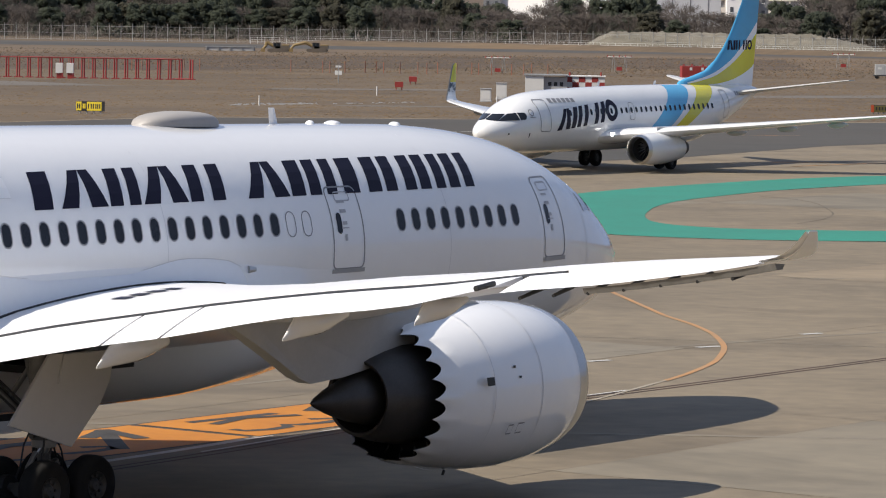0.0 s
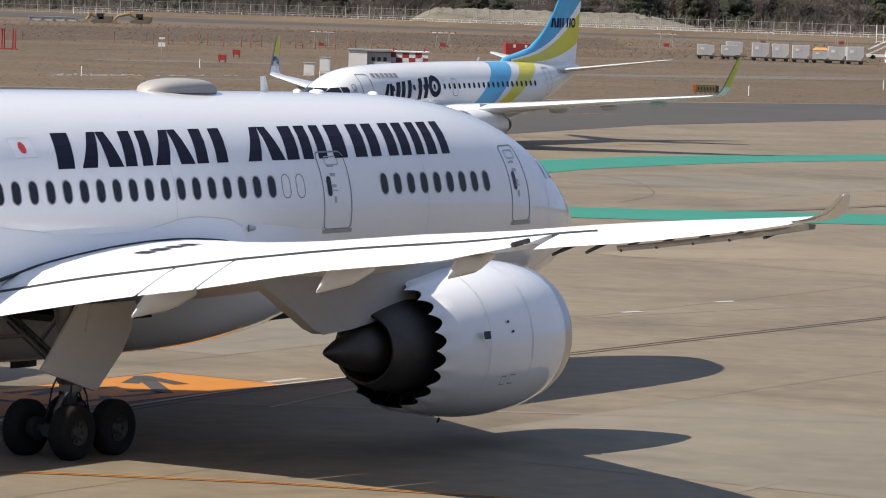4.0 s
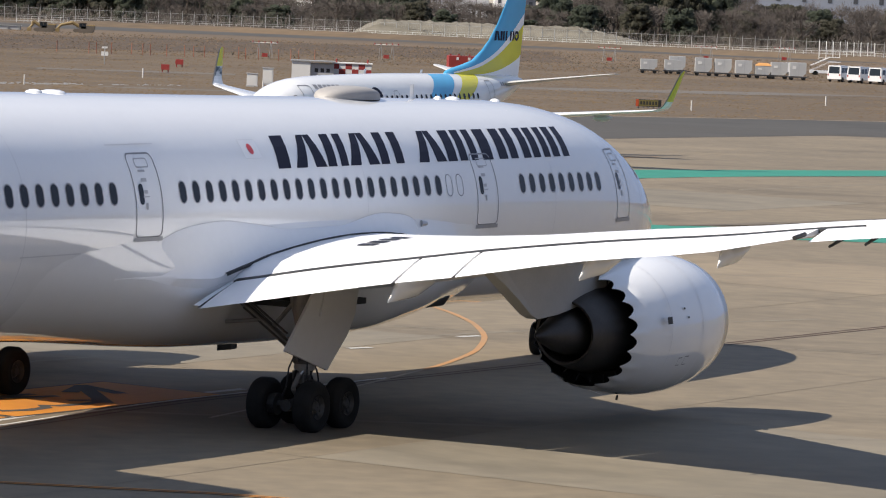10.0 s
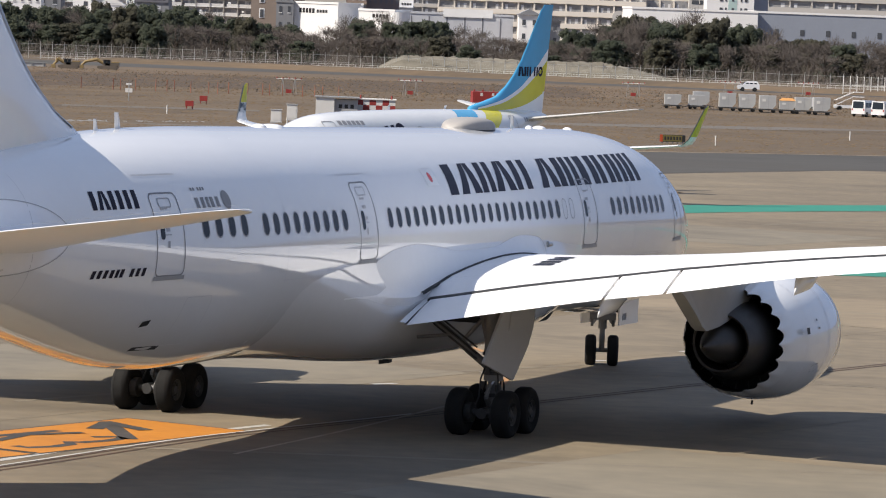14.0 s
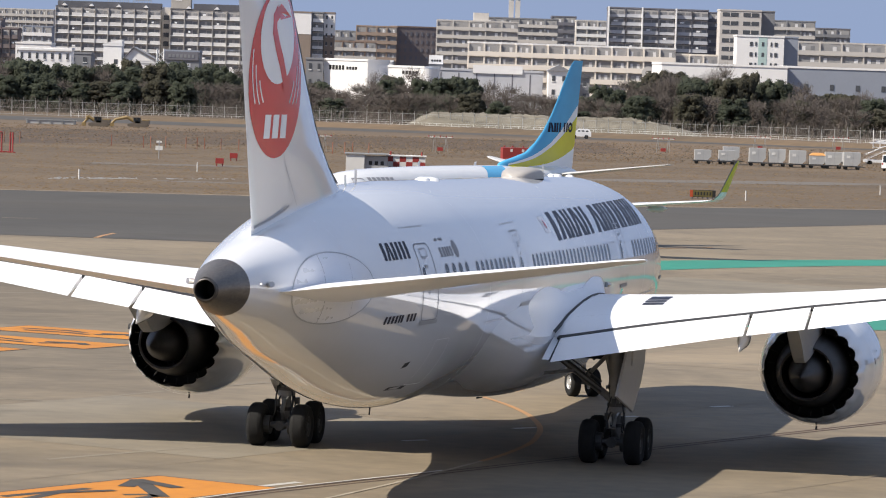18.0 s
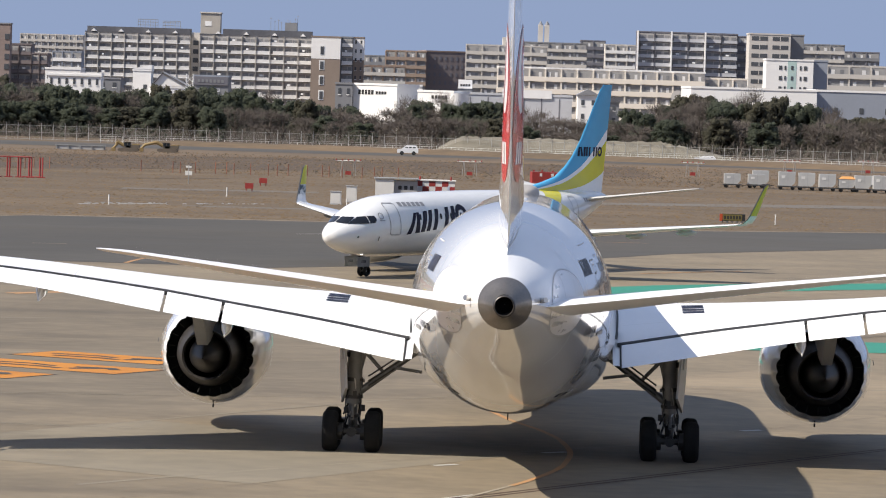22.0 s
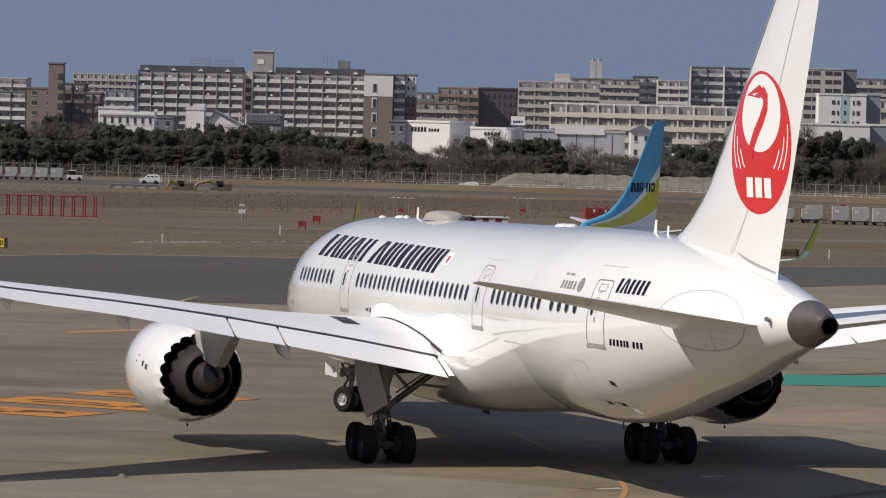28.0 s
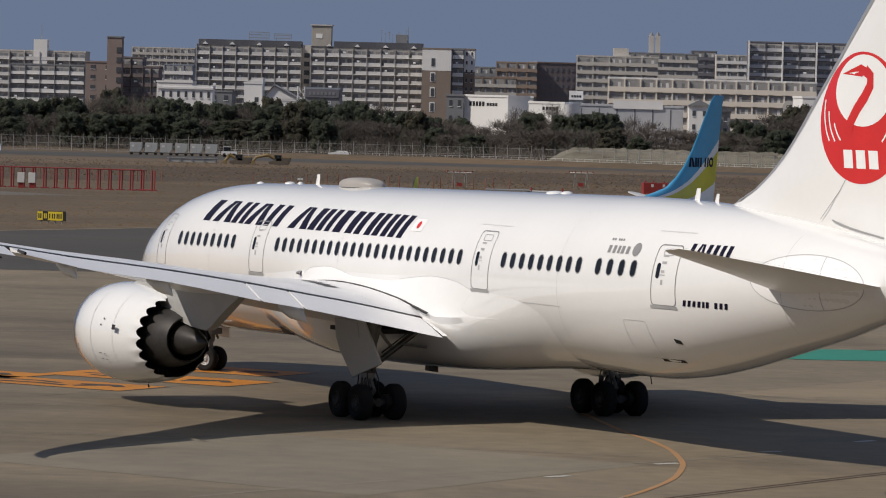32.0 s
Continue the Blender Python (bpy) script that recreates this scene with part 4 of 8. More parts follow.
for s in (1, -1):
    bm = BM()
    ys = [2.2, 3.1, 4.5, 6, 7.5, 8.9, 10.7, 12.5, 14.4, 16.2, 18, 19.5, 20.9, 22.5, 24, 25.3, 26.4, 27.2, 28, 28.5, 29, 29.3, 29.6, 29.8, 30.0]
    loft(bm, [wing_ring(y, s) for y in ys])
    wing = part("wing", bm, WINGWHITE, airliner, smooth=True)
    for name, ya, yb in (("inboard_flap", 3.33, 8.85), ("flaperon", 8.95, 10.6), ("outboard_flap", 10.7, 20.7), ("aileron", 20.95, 28.3)):
        bm = BM()
        loft(bm, [flap_ring(y, s, droop=float(np.interp(y, (20.9, 26.3, 28.3), (0.11, 0.11, 0.05))) if name == "aileron" else 0.0) for y in np.linspace(ya, yb, 9)])
        part(name, bm, WINGWHITE, wing, smooth=True)
    bm = BM()
    loft(bm, [flap_ring(y, s, 0.0) for y in (28.33, 28.6, 29, 29.4, 29.7, 30.0)])
    part("tip_fairing", bm, WHITE, wing, smooth=True)
    # the dark gap in front of the flaps: a black strip for its shade
    bm = BM()
    loft(bm, [[wing_top(y, span_at[1](y) + 0.02, s, -0.01), wing_top(y, span_at[1](y) + 0.02, s, -0.12), Vector((span_at[1](y) - 0.22, s * y, span_at[4](y) - 0.18)), Vector((span_at[1](y) - 0.19, s * y, span_at[4](y) - 0.055))] for y in np.linspace(3.2, 22, 28)])
    part("cove_gap_shade", bm, SEAL, wing)
    loft(bm := BM(), [[Vector((span_at[2](y) + dx, s * y, span_at[5](y) - float(np.interp(y, (20.9, 26.3, 28.3), (0.11, 0.11, 0.05))) + dz)) for dx, dz in ((0.05, -0.035), (0.12, -0.14), (0.30, -0.14), (0.35, -0.06))] for y in np.linspace(23.4, 28.9, 10)])
    part("rear_spar", bm, STRUT, wing, "exposed dark rear spar below the trailing edge")
    for i in range(7):
        y = 21.5 + i * 1.0
        rod(bm := BM(), (span_at[1](y), s * y, span_at[4](y) - 0.22), (span_at[2](y) + 0.10, s * y, span_at[5](y) - 0.24), 0.05, 0.03)
        part("actuator", bm, SEAL, wing)
    # spoiler seams and stencils on the upper skin
    bm = BM()
    for y in (5.2, 7.2, 9.0, 10.7, 13.4, 16.0, 18.6):
        a, b = span_at[1](y) + 1.15, span_at[1](y) + 0.05
        outline(bm, [(a + (b - a) * i / 3, y) for i in range(4)], 0.014, lambda u, v: wing_top(v, u, s, 0.006), closed=False)
    outline(bm, [(span_at[1](y) + 1.2, y) for y in np.linspace(3.4, 19, 24)], 0.014, lambda u, v: wing_top(v, u, s, 0.006), closed=False)
    for y0, y1, back in ((4, 26, 0.55),):
        outline(bm, [(span_at[0](y) - 0.07 * (span_at[0](y) - span_at[2](y)) - 0.2, y) for y in np.linspace(y0, y1, 30)], 0.014, lambda u, v: wing_top(v, u, s, 0.006), closed=False)
    part("wing_seam", bm, GREYPAINT, wing)
    for k in range(4):
        x0 = 3.7 - 0.55 * k
        decal(bm := BM(), [(x0, 5.25), (x0 - 0.37, 5.25), (x0 - 0.66, 5.92), (x0 - 0.29, 5.92)], lambda u, v: wing_top(v, u, s, 0.014), 0.2, 0.2)
        part("walkway_stripe", bm, NAVY, wing, "dark walkway stripe")
    # black seal along the root fairing, and the plate at the inner end of the flap
    def seal_z(x, off):
        return max(out_z(x) + 0.022, wing_top(out_y(x) + off, x, s, 0.02).z)

    loft(bm := BM(), [[Vector((x, s * (out_y(x) - 0.015), seal_z(x, 0.0) + 0.012)), Vector((x, s * (out_y(x) + 0.05), seal_z(x, 0.05))), Vector((x, s * (out_y(x) + 0.055), seal_z(x, 0.05) - 0.06))] for x in np.linspace(-1.0, 8.2, 34)], closed=False)
    part("root_seal", bm, SEAL, wing, smooth=True)
    rings = []
    for y, up in ((3.06, 0.10), (3.20, 0.08), (3.27, 0.05)):
        rings.append([v + Vector((0.18, 0, up)) for v in flap_ring(y, s, -0.25)])
    loft(bm := BM(), rings)
    part("flap_end_plate", bm, WINGWHITE, wing, "pale seal plate at the flap's inner end", smooth=True)
    # black filler for the shade in the gap at the flap's inner end
    loft(bm := BM(), [[v + Vector((0, 0, 0.03)) for v in flap_ring(y, s, -0.05)] for y in (3.285, 3.315)])
    part("flap_gap_shade", bm, SEAL, wing)
    # flap-track fairings
    for y, length, drop in ((8.75, 2.2, 0.42), (14.3, 2.0, 0.40), (18.3, 1.6, 0.34)):
        te, zt, th0 = span_at[2](y), span_at[5](y), 0.16
        rings = []
        for k in np.linspace(0, 1, 10):
            x = te + 0.08 + length * k
            low = zt - drop - 0.04 + 0.14 * k + 0.5 * max(0, k - 0.6)
            high = zt - drop + 0.02 + (drop + 0.05) * min(1, k / 0.22)
            wd = th0 * min(1, k / 0.3 + 0.03) * (1 - 0.6 * max(0, k - 0.6) / 0.4)
            rings.append([Vector((x, s * y + wd * math.cos(a), (low + high) / 2 + (high - low) / 2 * math.sin(a))) for a in (2 * math.pi * j / 14 for j in range(14))])
        bm = BM()
        loft(bm, rings)
        part("flap_fairing", bm, WHITE, wing, smooth=True)
    rod(bm := BM(), (-6.45, s * 20.85, 6.06), (-7.0, s * 20.85, 6.0), 0.05)
    part("jettison_pipe", bm, SEAL, wing)

# ---- tail ----
FINST = [(7.0, -14.50, -24.22), (7.6, -14.80, -24.35), (8.1, -15.70, -24.52), (8.6, -16.90, -24.70), (9.7, -18.50, -25.08), (11.8, -20.50, -25.82), (15.0, -23.50, -26.92), (16.4, -24.85, -27.40), (16.75, -25.50, -27.52), (16.9, -26.40, -27.57)]
fin_le, fin_te = (smooth_interp([r[0] for r in FINST], [r[k] for r in FINST]) for k in (1, 2))
bm = BM()
loft(bm, [foil(0, fin_le(z), fin_te(z), z, 0.085 if z > 8.2 else 0.07, flip=True) for z in (7.0, 7.6, 8.1, 8.6, 9.2, 9.7, 10.7, 11.8, 13.4, 15.0, 16.4, 16.75, 16.9)])
fin = part("fin", bm, WHITE, airliner, smooth=True)
rings = []
for z in np.linspace(8.2, 16.6, 22):
    c = fin_le(z) - fin_te(z)
    e = 0.34 / c
    rings.append([Vector((fin_le(z) - c * k * e + 0.012, w * (0.085 * c * thickness(k * e) + 0.008), z)) for k, w in ((1, 1), (0.5, 1), (0.15, 1), (0, 0), (0.15, -1), (0.5, -1), (1, -1))])
loft(bm := BM(), rings, closed=False)
part("fin_leading_edge", bm, FINEDGE, fin, "grey bare leading edge strip", smooth=True)


def on_fin(s, off=0.008):
    def put(u, v):
        c = fin_le(v) - fin_te(v)
        return Vector((u, s * (0.085 * c * thickness((fin_le(v) - u) / c) + off), v))
    return put


def disc_pts(cx, cy, rx, ry, n=48):
    return [(cx + rx * math.cos(2 * math.pi * i / n), cy + ry * math.sin(2 * math.pi * i / n)) for i in range(n)]


for s in (1, -1):
    put = on_fin(s)
    emblem = part("emblem", decal(BM(), disc_pts(-23.00, 10.97, 2.16, 2.02), put, 0.25, 0.25), LOGO_RED, fin, "round red emblem with a white inner sweep")
    part("emblem_white", decal(BM(), disc_pts(-23.05, 11.80, 1.42, 1.10, 36), on_fin(s, 0.014), 0.25, 0.25), FLAG_WHITE, emblem)
    for i in range(3):
        decal(bm := BM(), [(-22.20 - i * 0.62, 9.42), (-22.65 - i * 0.62, 9.42), (-22.58 - i * 0.62, 9.98), (-22.13 - i * 0.62, 9.98)], on_fin(s, 0.014), 0.3)
        part("emblem_block", bm, FLAG_WHITE, emblem)
    # a plain red sweep inside the white, and white slits in the red
    pts = [(-22.35, 10.55), (-22.45, 10.8), (-22.75, 11.2), (-23.15, 11.6), (-23.42, 11.95), (-23.42, 12.25), (-23.15, 12.42)]
    outline(bm := BM(), pts, 0.36, on_fin(s, 0.02), closed=False)
    part("emblem_sweep", bm, LOGO_RED, emblem)
    decal(bm := BM(), [(-23.35, 12.45), (-22.95, 12.60), (-21.95, 12.30), (-23.00, 12.22)], on_fin(s, 0.024), 0.2)
    part("emblem_point", bm, LOGO_RED, emblem)
    for f, lo, hi in ((0.90, 172, 214), (0.79, 184, 220), (0.68, 200, 226)):
        for flip in (0, 1):
            arc_pts = []
            for j in range(8):
                a = radians(lo + (hi - lo) * j / 7)
                arc_pts.append((-23.00 + 2.16 * f * math.cos(a) * (-1 if flip else 1), 11.25 + 2.02 * f * math.sin(a)))
            outline(bm := BM(), arc_pts, 0.06, on_fin(s, 0.014), closed=False)
            part("emblem_slit", bm, FLAG_WHITE, emblem)
    bm = BM()
    outline(bm, [(fin_te(z) + 0.36 * (fin_le(z) - fin_te(z)), z) for z in np.linspace(7.8, 16.2, 20)], 0.03, on_fin(s, 0.006), closed=False)
    outline(bm, [(-24.15 + 2.5 * k, 7.34 + 0.36 * k + 0.1 * k**4) for k in np.linspace(0, 1, 10)], 0.06, on_fin(s, 0.01), closed=False)
    part("rudder_seam", bm, LINER, fin)
    bm = BM()
    loft(bm, [foil(s * y, le, te, z, 0.09) for y, le, te, z in ((0.3, -19.3, -25.2, 5.85), (1.2, -20.0, -25.5, 5.95), (5, -23.2, -26.7, 6.5), (9.2, -26.6, -28.1, 7.08), (9.75, -27.3, -28.3, 7.14), (9.92, -27.9, -28.35, 7.16))])
    # trimmed with the leading edge down
    for v in bm.verts:
        v.co.z -= 0.06 * (v.co.x + 25.1 + 0.326 * abs(v.co.y))
    stab = part("tailplane", bm, WINGWHITE, airliner, smooth=True)
    bm = BM()
    for y0, y1 in ((1.6, 9.3),):
        outline(bm, [(-24.0 - 0.62 * y * 0.48 - 0.3, s * y) for y in np.linspace(y0, y1, 8)], 0.03, lambda u, v: Vector((u, v, 5.99 + 0.135 * abs(v) - 0.06 * (u + 25.1 + 0.326 * abs(v)))), closed=False)
    part("elevator_seam", bm, LINER, stab)

# ---- engines ----
PYLON = mat("pylon_grey", (0.40, 0.40, 0.39), 0.4, vary=0.08)
for s in (1, -1):
    c = Vector((0, s * 9.85, 2.5))
    lip_n = 160
    # closed fan disc and spinner, coloured as dark as the duct's shade
    eng = part("engine", lathe(BM(), [(9.3, 1.42), (9.35, 0.30), (9.75, 0.24), (10.05, 0.02)], 40, centre=c), INSIDESHADE, airliner, "large turbofan with a white cowl and scalloped nozzle", smooth=True)
    prof = [(0, 1.38), (0.35, 1.47), (0.9, 1.58), (1.7, 1.71), (2.6, 1.80), (3.4, 1.83), (4.2, 1.80), (4.75, 1.73), (5.1, 1.65)]
    rings = []
    for k, (dx, r) in enumerate(prof):
        ring = []
        for i in range(lip_n):
            a = 2 * math.pi * i / lip_n
            back = 0.34 * abs(math.sin(a * 10)) ** 0.8 * (1 if k == 0 else 0)
            rr = r + (0.05 * abs(math.sin(a * 10)) if k == 0 else 0)
            ring.append(c + Vector((5.22 + (back if k == 0 else dx), rr * math.cos(a), rr * math.sin(a))))
        rings.append(ring)
    rings[1] = [c + Vector((5.66, 1.505 * math.cos(2 * math.pi * i / lip_n), 1.505 * math.sin(2 * math.pi * i / lip_n))) for i in range(lip_n)]
    loft(bm := BM(), rings, caps=False)
    part("cowl", bm, WHITE, eng, smooth=True)
    # nozzle lining, its inner shade put into the near-black colour
    inner = []
    for dx, r, k in ((0, 1.355, 0), (0.45, 1.45, 1), (1.6, 1.48, 1), (1.6, 1.0, 1)):
        inner.append([c + Vector((5.225 + (0.34 * abs(math.sin(2 * math.pi * i / lip_n * 10)) ** 0.8 if k == 0 else dx), (r + (0.05 * abs(math.sin(2 * math.pi * i / lip_n * 10)) if k == 0 else 0)) * math.cos(2 * math.pi * i / lip_n), (r + (0.05 * abs(math.sin(2 * math.pi * i / lip_n * 10)) if k == 0 else 0)) * math.sin(2 * math.pi * i / lip_n))) for i in range(lip_n)])
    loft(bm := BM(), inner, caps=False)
    part("nozzle_liner", bm, INSIDESHADE, eng, "scalloped nozzle lining coloured near-black for its inner shade", smooth=True)
    for k in range(22):
        a = 2 * math.pi * (k + 0.5) / 22
        ca, sa = math.cos(a), math.sin(a)
        bm = BM()
        p0, p1 = c + Vector((5.95, 1.18 * ca, 1.18 * sa)), c + Vector((5.85, 1.36 * ca, 1.36 * sa))
        rod(bm, p0, p1, 0.018, 0.022, 5)
        part("nozzle_strut", bm, DARKGEAR, eng)
    lathe(bm := BM(), [(10.32, 1.65), (10.62, 1.60), (10.82, 1.53), (10.90, 1.45), (10.84, 1.39), (10.5, 1.36), (9.3, 1.42)], 64, centre=c)
    part("inlet_lip", bm, BARE, eng, "bare metal inlet lip", smooth=True)
    lathe(bm := BM(), [(6.9, 1.10), (5.6, 1.08), (5.0, 0.98), (4.5, 0.86), (4.32, 0.80), (4.34, 0.74), (5.0, 0.72)], 48, centre=c)
    part("core_cowl", bm, HOT, eng, "dark heat-stained core cowl", smooth=True)
    lathe(bm := BM(), [(5.2, 0.60), (4.6, 0.585), (4.0, 0.48), (3.3, 0.27), (2.85, 0.10), (2.72, 0.02)], 40, centre=c)
    part("exhaust_plug", bm, HOT, eng, "dark conical exhaust plug", smooth=True)
    prof = [(9.2, 4.05), (8.2, 4.36), (6.6, 4.6), (5.0, 4.8), (2.5, 4.8), (0, 4.75), (-1.0, 4.66), (-0.1, 4.26), (0.7, 3.85), (1.45, 3.45), (2.1, 3.08), (2.5, 2.94), (3.6, 3.0), (4.6, 3.14), (5.6, 3.36), (7.0, 4.0)]
    bm = BM()
    for yy in (0.26, -0.26):
        bm.faces.new([bm.verts.new((x, s * 9.85 + yy * min(1, 0.62 + max(0, z - 3.1) * 0.6) * min(1, 0.2 + max(0, x + 1.5) * 0.22), z)) for x, z in prof])
    vv = bm.verts[:]
    n = len(prof)
    for i in range(n):
        bm.faces.new((vv[i], vv[(i + 1) % n], vv[n + (i + 1) % n], vv[n + i]))
    part("pylon", bm, PYLON, eng, "grey engine pylon")
    # seams, vents, drain
    bm = BM()
    for x, r in ((6.95, 1.745), (8.6, 1.84), (10.25, 1.70)):
        lathe(bm, [(x, r + 0.003), (x - 0.02, r + 0.003)], 64, centre=c)
    part("cowl_seam", bm, FAINT, eng)

    def on_cowl(u, v, rr=None):
        r = 1.80 + 0.014
        return c + Vector((u, r * math.cos(v) * s, r * math.sin(v)))

    for (u, v, w, h), m in (((6.55, 0.12, 0.28, 0.10), SEAL), ((8.3, -0.95, 0.10, 0.05), SEAL), ((7.9, -0.52, 0.22, 0.13), OUTLINE), ((7.55, -0.52, 0.18, 0.12), OUTLINE), ((7.6, 0.30, 0.09, 0.03), SEAL), ((7.75, 0.17, 0.09, 0.03), SEAL)):
        if m is SEAL:
            decal(bm := BM(), [(u, v), (u + w, v), (u + w, v + h), (u, v + h)], on_cowl, 0.5)
        else:
            outline(bm := BM(), [(u, v), (u + w, v), (u + w, v + h), (u, v + h)], 0.02, on_cowl)
        part("cowl_vent", bm, m, eng)
    rod(bm := BM(), (7.5, s * 9.85, 0.70), (7.45, s * 9.85, 0.60), 0.03)
    part("drain_mast", bm, SEAL, eng)
    # strake
    bm = BM()
    p = [c + Vector((9.0, -s * 1.30, 1.28)), c + Vector((7.4, -s * 1.25, 1.28)), c + Vector((7.5, -s * 1.5, 1.62)), c + Vector((8.3, -s * 1.45, 1.55))]
    loft(bm, [[q + Vector((0, 0.015, 0)) for q in p], [q - Vector((0, 0.015, 0)) for q in p]])
    part("strake", bm, WHITE, eng)


# ---- landing gear ----
def wheel_at(parent, x, y, r, w, hub, rim=None):
    bm = BM()
    lathe(bm, [(-w * 0.40, hub), (-w * 0.46, r * 0.72), (-w * 0.48, r * 0.82), (-w * 0.40, r * 0.93), (-w * 0.25, r * 0.99), (-w * 0.12, r), (w * 0.12, r), (w * 0.25, r * 0.99), (w * 0.40, r * 0.93), (w * 0.48, r * 0.82), (w * 0.46, r * 0.72), (w * 0.40, hub)], 40, "y")
    for k in (-0.22, -0.07, 0.07, 0.22):
        lathe(bm, [(w * k - 0.008, r * 1.003), (w * k + 0.008, r * 1.003)], 40, "y")
    ob = part("wheel", bm, TYRE, parent, "black grooved tyre on a grey rim", smooth=True, at=pose(x, y, r))
    bm = BM()
    lathe(bm, [(-w * 0.42, hub * 1.02), (-w * 0.30, hub * 0.9), (-w * 0.22, hub * 0.55), (-w * 0.36, hub * 0.35), (-w * 0.36, 0.01)], 28, "y")
    lathe(bm, [(w * 0.42, hub * 1.02), (w * 0.30, hub * 0.9), (w * 0.22, hub * 0.55), (w * 0.36, hub * 0.35), (w * 0.36, 0.01)], 28, "y")
    for k in range(9):
        a = 2 * math.pi * k / 9
        for sg in (1, -1):
            rod(bm, (hub * 0.72 * math.cos(a), sg * w * 0.20, hub * 0.72 * math.sin(a)), (hub * 0.72 * math.cos(a), sg * w * 0.32, hub * 0.72 * math.sin(a)), 0.035, n=6)
    part("rim", bm, rim or RIM, ob, "grey wheel rim", smooth=True)
    return ob


ROLLING = []
for s in (1, -1):
    y = s * 4.9
    bm = BM()
    rod(bm, (0, y, 0.72), (0, y, 1.6), 0.14, n=16)
    rod(bm, (0, y, 1.5), (-0.12, y - s * 0.05, 3.7), 0.235, n=16)
    rod(bm, (0, y, 1.45), (0, y, 1.62), 0.26, n=16)
    gear = part("main_gear", bm, STRUT, airliner, "grey main landing gear with four wheels", smooth=True)
    bm = BM()
    rod(bm, (-0.85, y, 0.62), (0.85, y, 0.62), 0.15, n=12)
    for dx in (0.73, -0.73):
        rod(bm, (dx, y - 0.62, 0.635), (dx, y + 0.62, 0.635), 0.10, n=12)
        for dy in (0.36, -0.36):
            rod(bm, (dx, y + dy - 0.09, 0.635), (dx, y + dy + 0.09, 0.635), 0.27, n=16)
    part("bogie", bm, RIM, gear)
    bm = BM()
    rod(bm, (0.02, y - s * 0.1, 1.75), (-0.1, y - s * 1.95, 3.15), 0.11)
    rod(bm, (-0.05, y - s * 0.9, 2.45), (-0.15, y - s * 0.2, 3.2), 0.06)
    rod(bm, (-0.1, y - s * 1.1, 2.62), (-0.35, y - s * 2.1, 2.5), 0.05)
    part("side_brace", bm, STRUT, gear)
    bm = BM()
    rod(bm, (0.05, y, 1.85), (2.3, y - s * 0.25, 3.15), 0.08)
    rod(bm, (1.0, y - s * 0.1, 2.45), (0.3, y - s * 0.15, 3.2), 0.05)
    part("drag_brace", bm, STRUT, gear)
    bm = BM()
    rod(bm, (-0.25, y, 1.35), (-0.52, y, 1.02), 0.06)
    rod(bm, (-0.52, y, 1.02), (-0.2, y, 0.72), 0.06)
    part("torque_link", bm, STRUT, gear)
    for k, (dx, dy, zz) in enumerate(((0.18, 0.12, 1.9), (0.2, -0.1, 1.75), (-0.2, 0.14, 1.9), (-0.16, -0.16, 1.8), (0.24, 0.02, 1.6))):
        pts = [Vector((dx, y + dy, zz)), Vector((dx * 1.9, y + dy * 1.6, zz - 0.4)), Vector((dx * 2.6, y + dy * 1.4, zz - 0.85)), Vector((dx * 2.9, y + dy * 2.2, 0.72))]
        bm = BM()
        for a, b in zip(pts, pts[1:]):
            rod(bm, a, b, 0.022, n=6)
        part("brake_hose", bm, SEAL, gear)
    for k in range(4):
        a = 1.2 * k + 0.4
        pts = [Vector((0.2 * math.cos(a), y + 0.2 * math.sin(a), 2.9 - 0.2 * k)), Vector((0.26 * math.cos(a + 0.5), y + 0.26 * math.sin(a + 0.5), 2.2)), Vector((0.2 * math.cos(a + 0.9), y + 0.22 * math.sin(a + 0.9), 1.5)), Vector((0.35 * math.cos(a), y + 0.3 * math.sin(a), 1.1))]
        bm = BM()
        for p, q in zip(pts, pts[1:]):
            rod(bm, p, q, 0.028, n=6)
        part("hydraulic_line", bm, SEAL if k % 2 else BARE, gear)
    # retraction jack, lock links, collars and junction boxes
    rod(bm := BM(), (-0.1, y - s * 0.35, 3.3), (-0.05, y - s * 0.12, 2.35), 0.10, n=12)
    rod(bm, (-0.05, y - s * 0.12, 2.35), (0.0, y - s * 0.02, 1.95), 0.055, n=10)
    part("retraction_jack", bm, STRUT, gear, smooth=True)
    for za, zb, r in ((1.62, 1.72, 0.29), (2.15, 2.27, 0.27), (2.9, 3.05, 0.28), (1.02, 1.12, 0.19)):
        rod(bm := BM(), (0, y, za), (-0.005, y, zb), r, n=16)
        part("collar", bm, DARKGEAR, gear, smooth=True)
    for px_, py_, pz_ in ((0.25, 0.1, 2.05), (-0.28, -0.05, 1.75), (0.1, -0.3, 1.3), (-0.2, 0.22, 1.25)):
        box(bm := BM(), px_ - 0.07, px_ + 0.07, y + s * py_ - 0.06, y + s * py_ + 0.06, pz_ - 0.1, pz_ + 0.1)
        part("junction_box", bm, DARKGEAR, gear)
    for dz, r in ((0.0, 0.035), (0.16, 0.028), (-0.14, 0.03)):
        rod(bm := BM(), (-0.12, y - s * 0.45, 2.15 + dz), (-0.18, y - s * 1.7, 3.02 + dz), r, n=6)
        part("lock_link", bm, DARKGEAR, gear)
    rod(bm := BM(), (0.28, y + s * 0.05, 1.15), (0.5, y + s * 0.05, 0.72), 0.09, n=10)
    part("bogie_trimmer", bm, STRUT, gear)
    # leg door, hung outboard of the strut
    yo = s * 5.52

    def toe(mesh):
        """The door stands with its front edge turned outwards."""
        for v in mesh.verts:
            v.co.x += 0.5
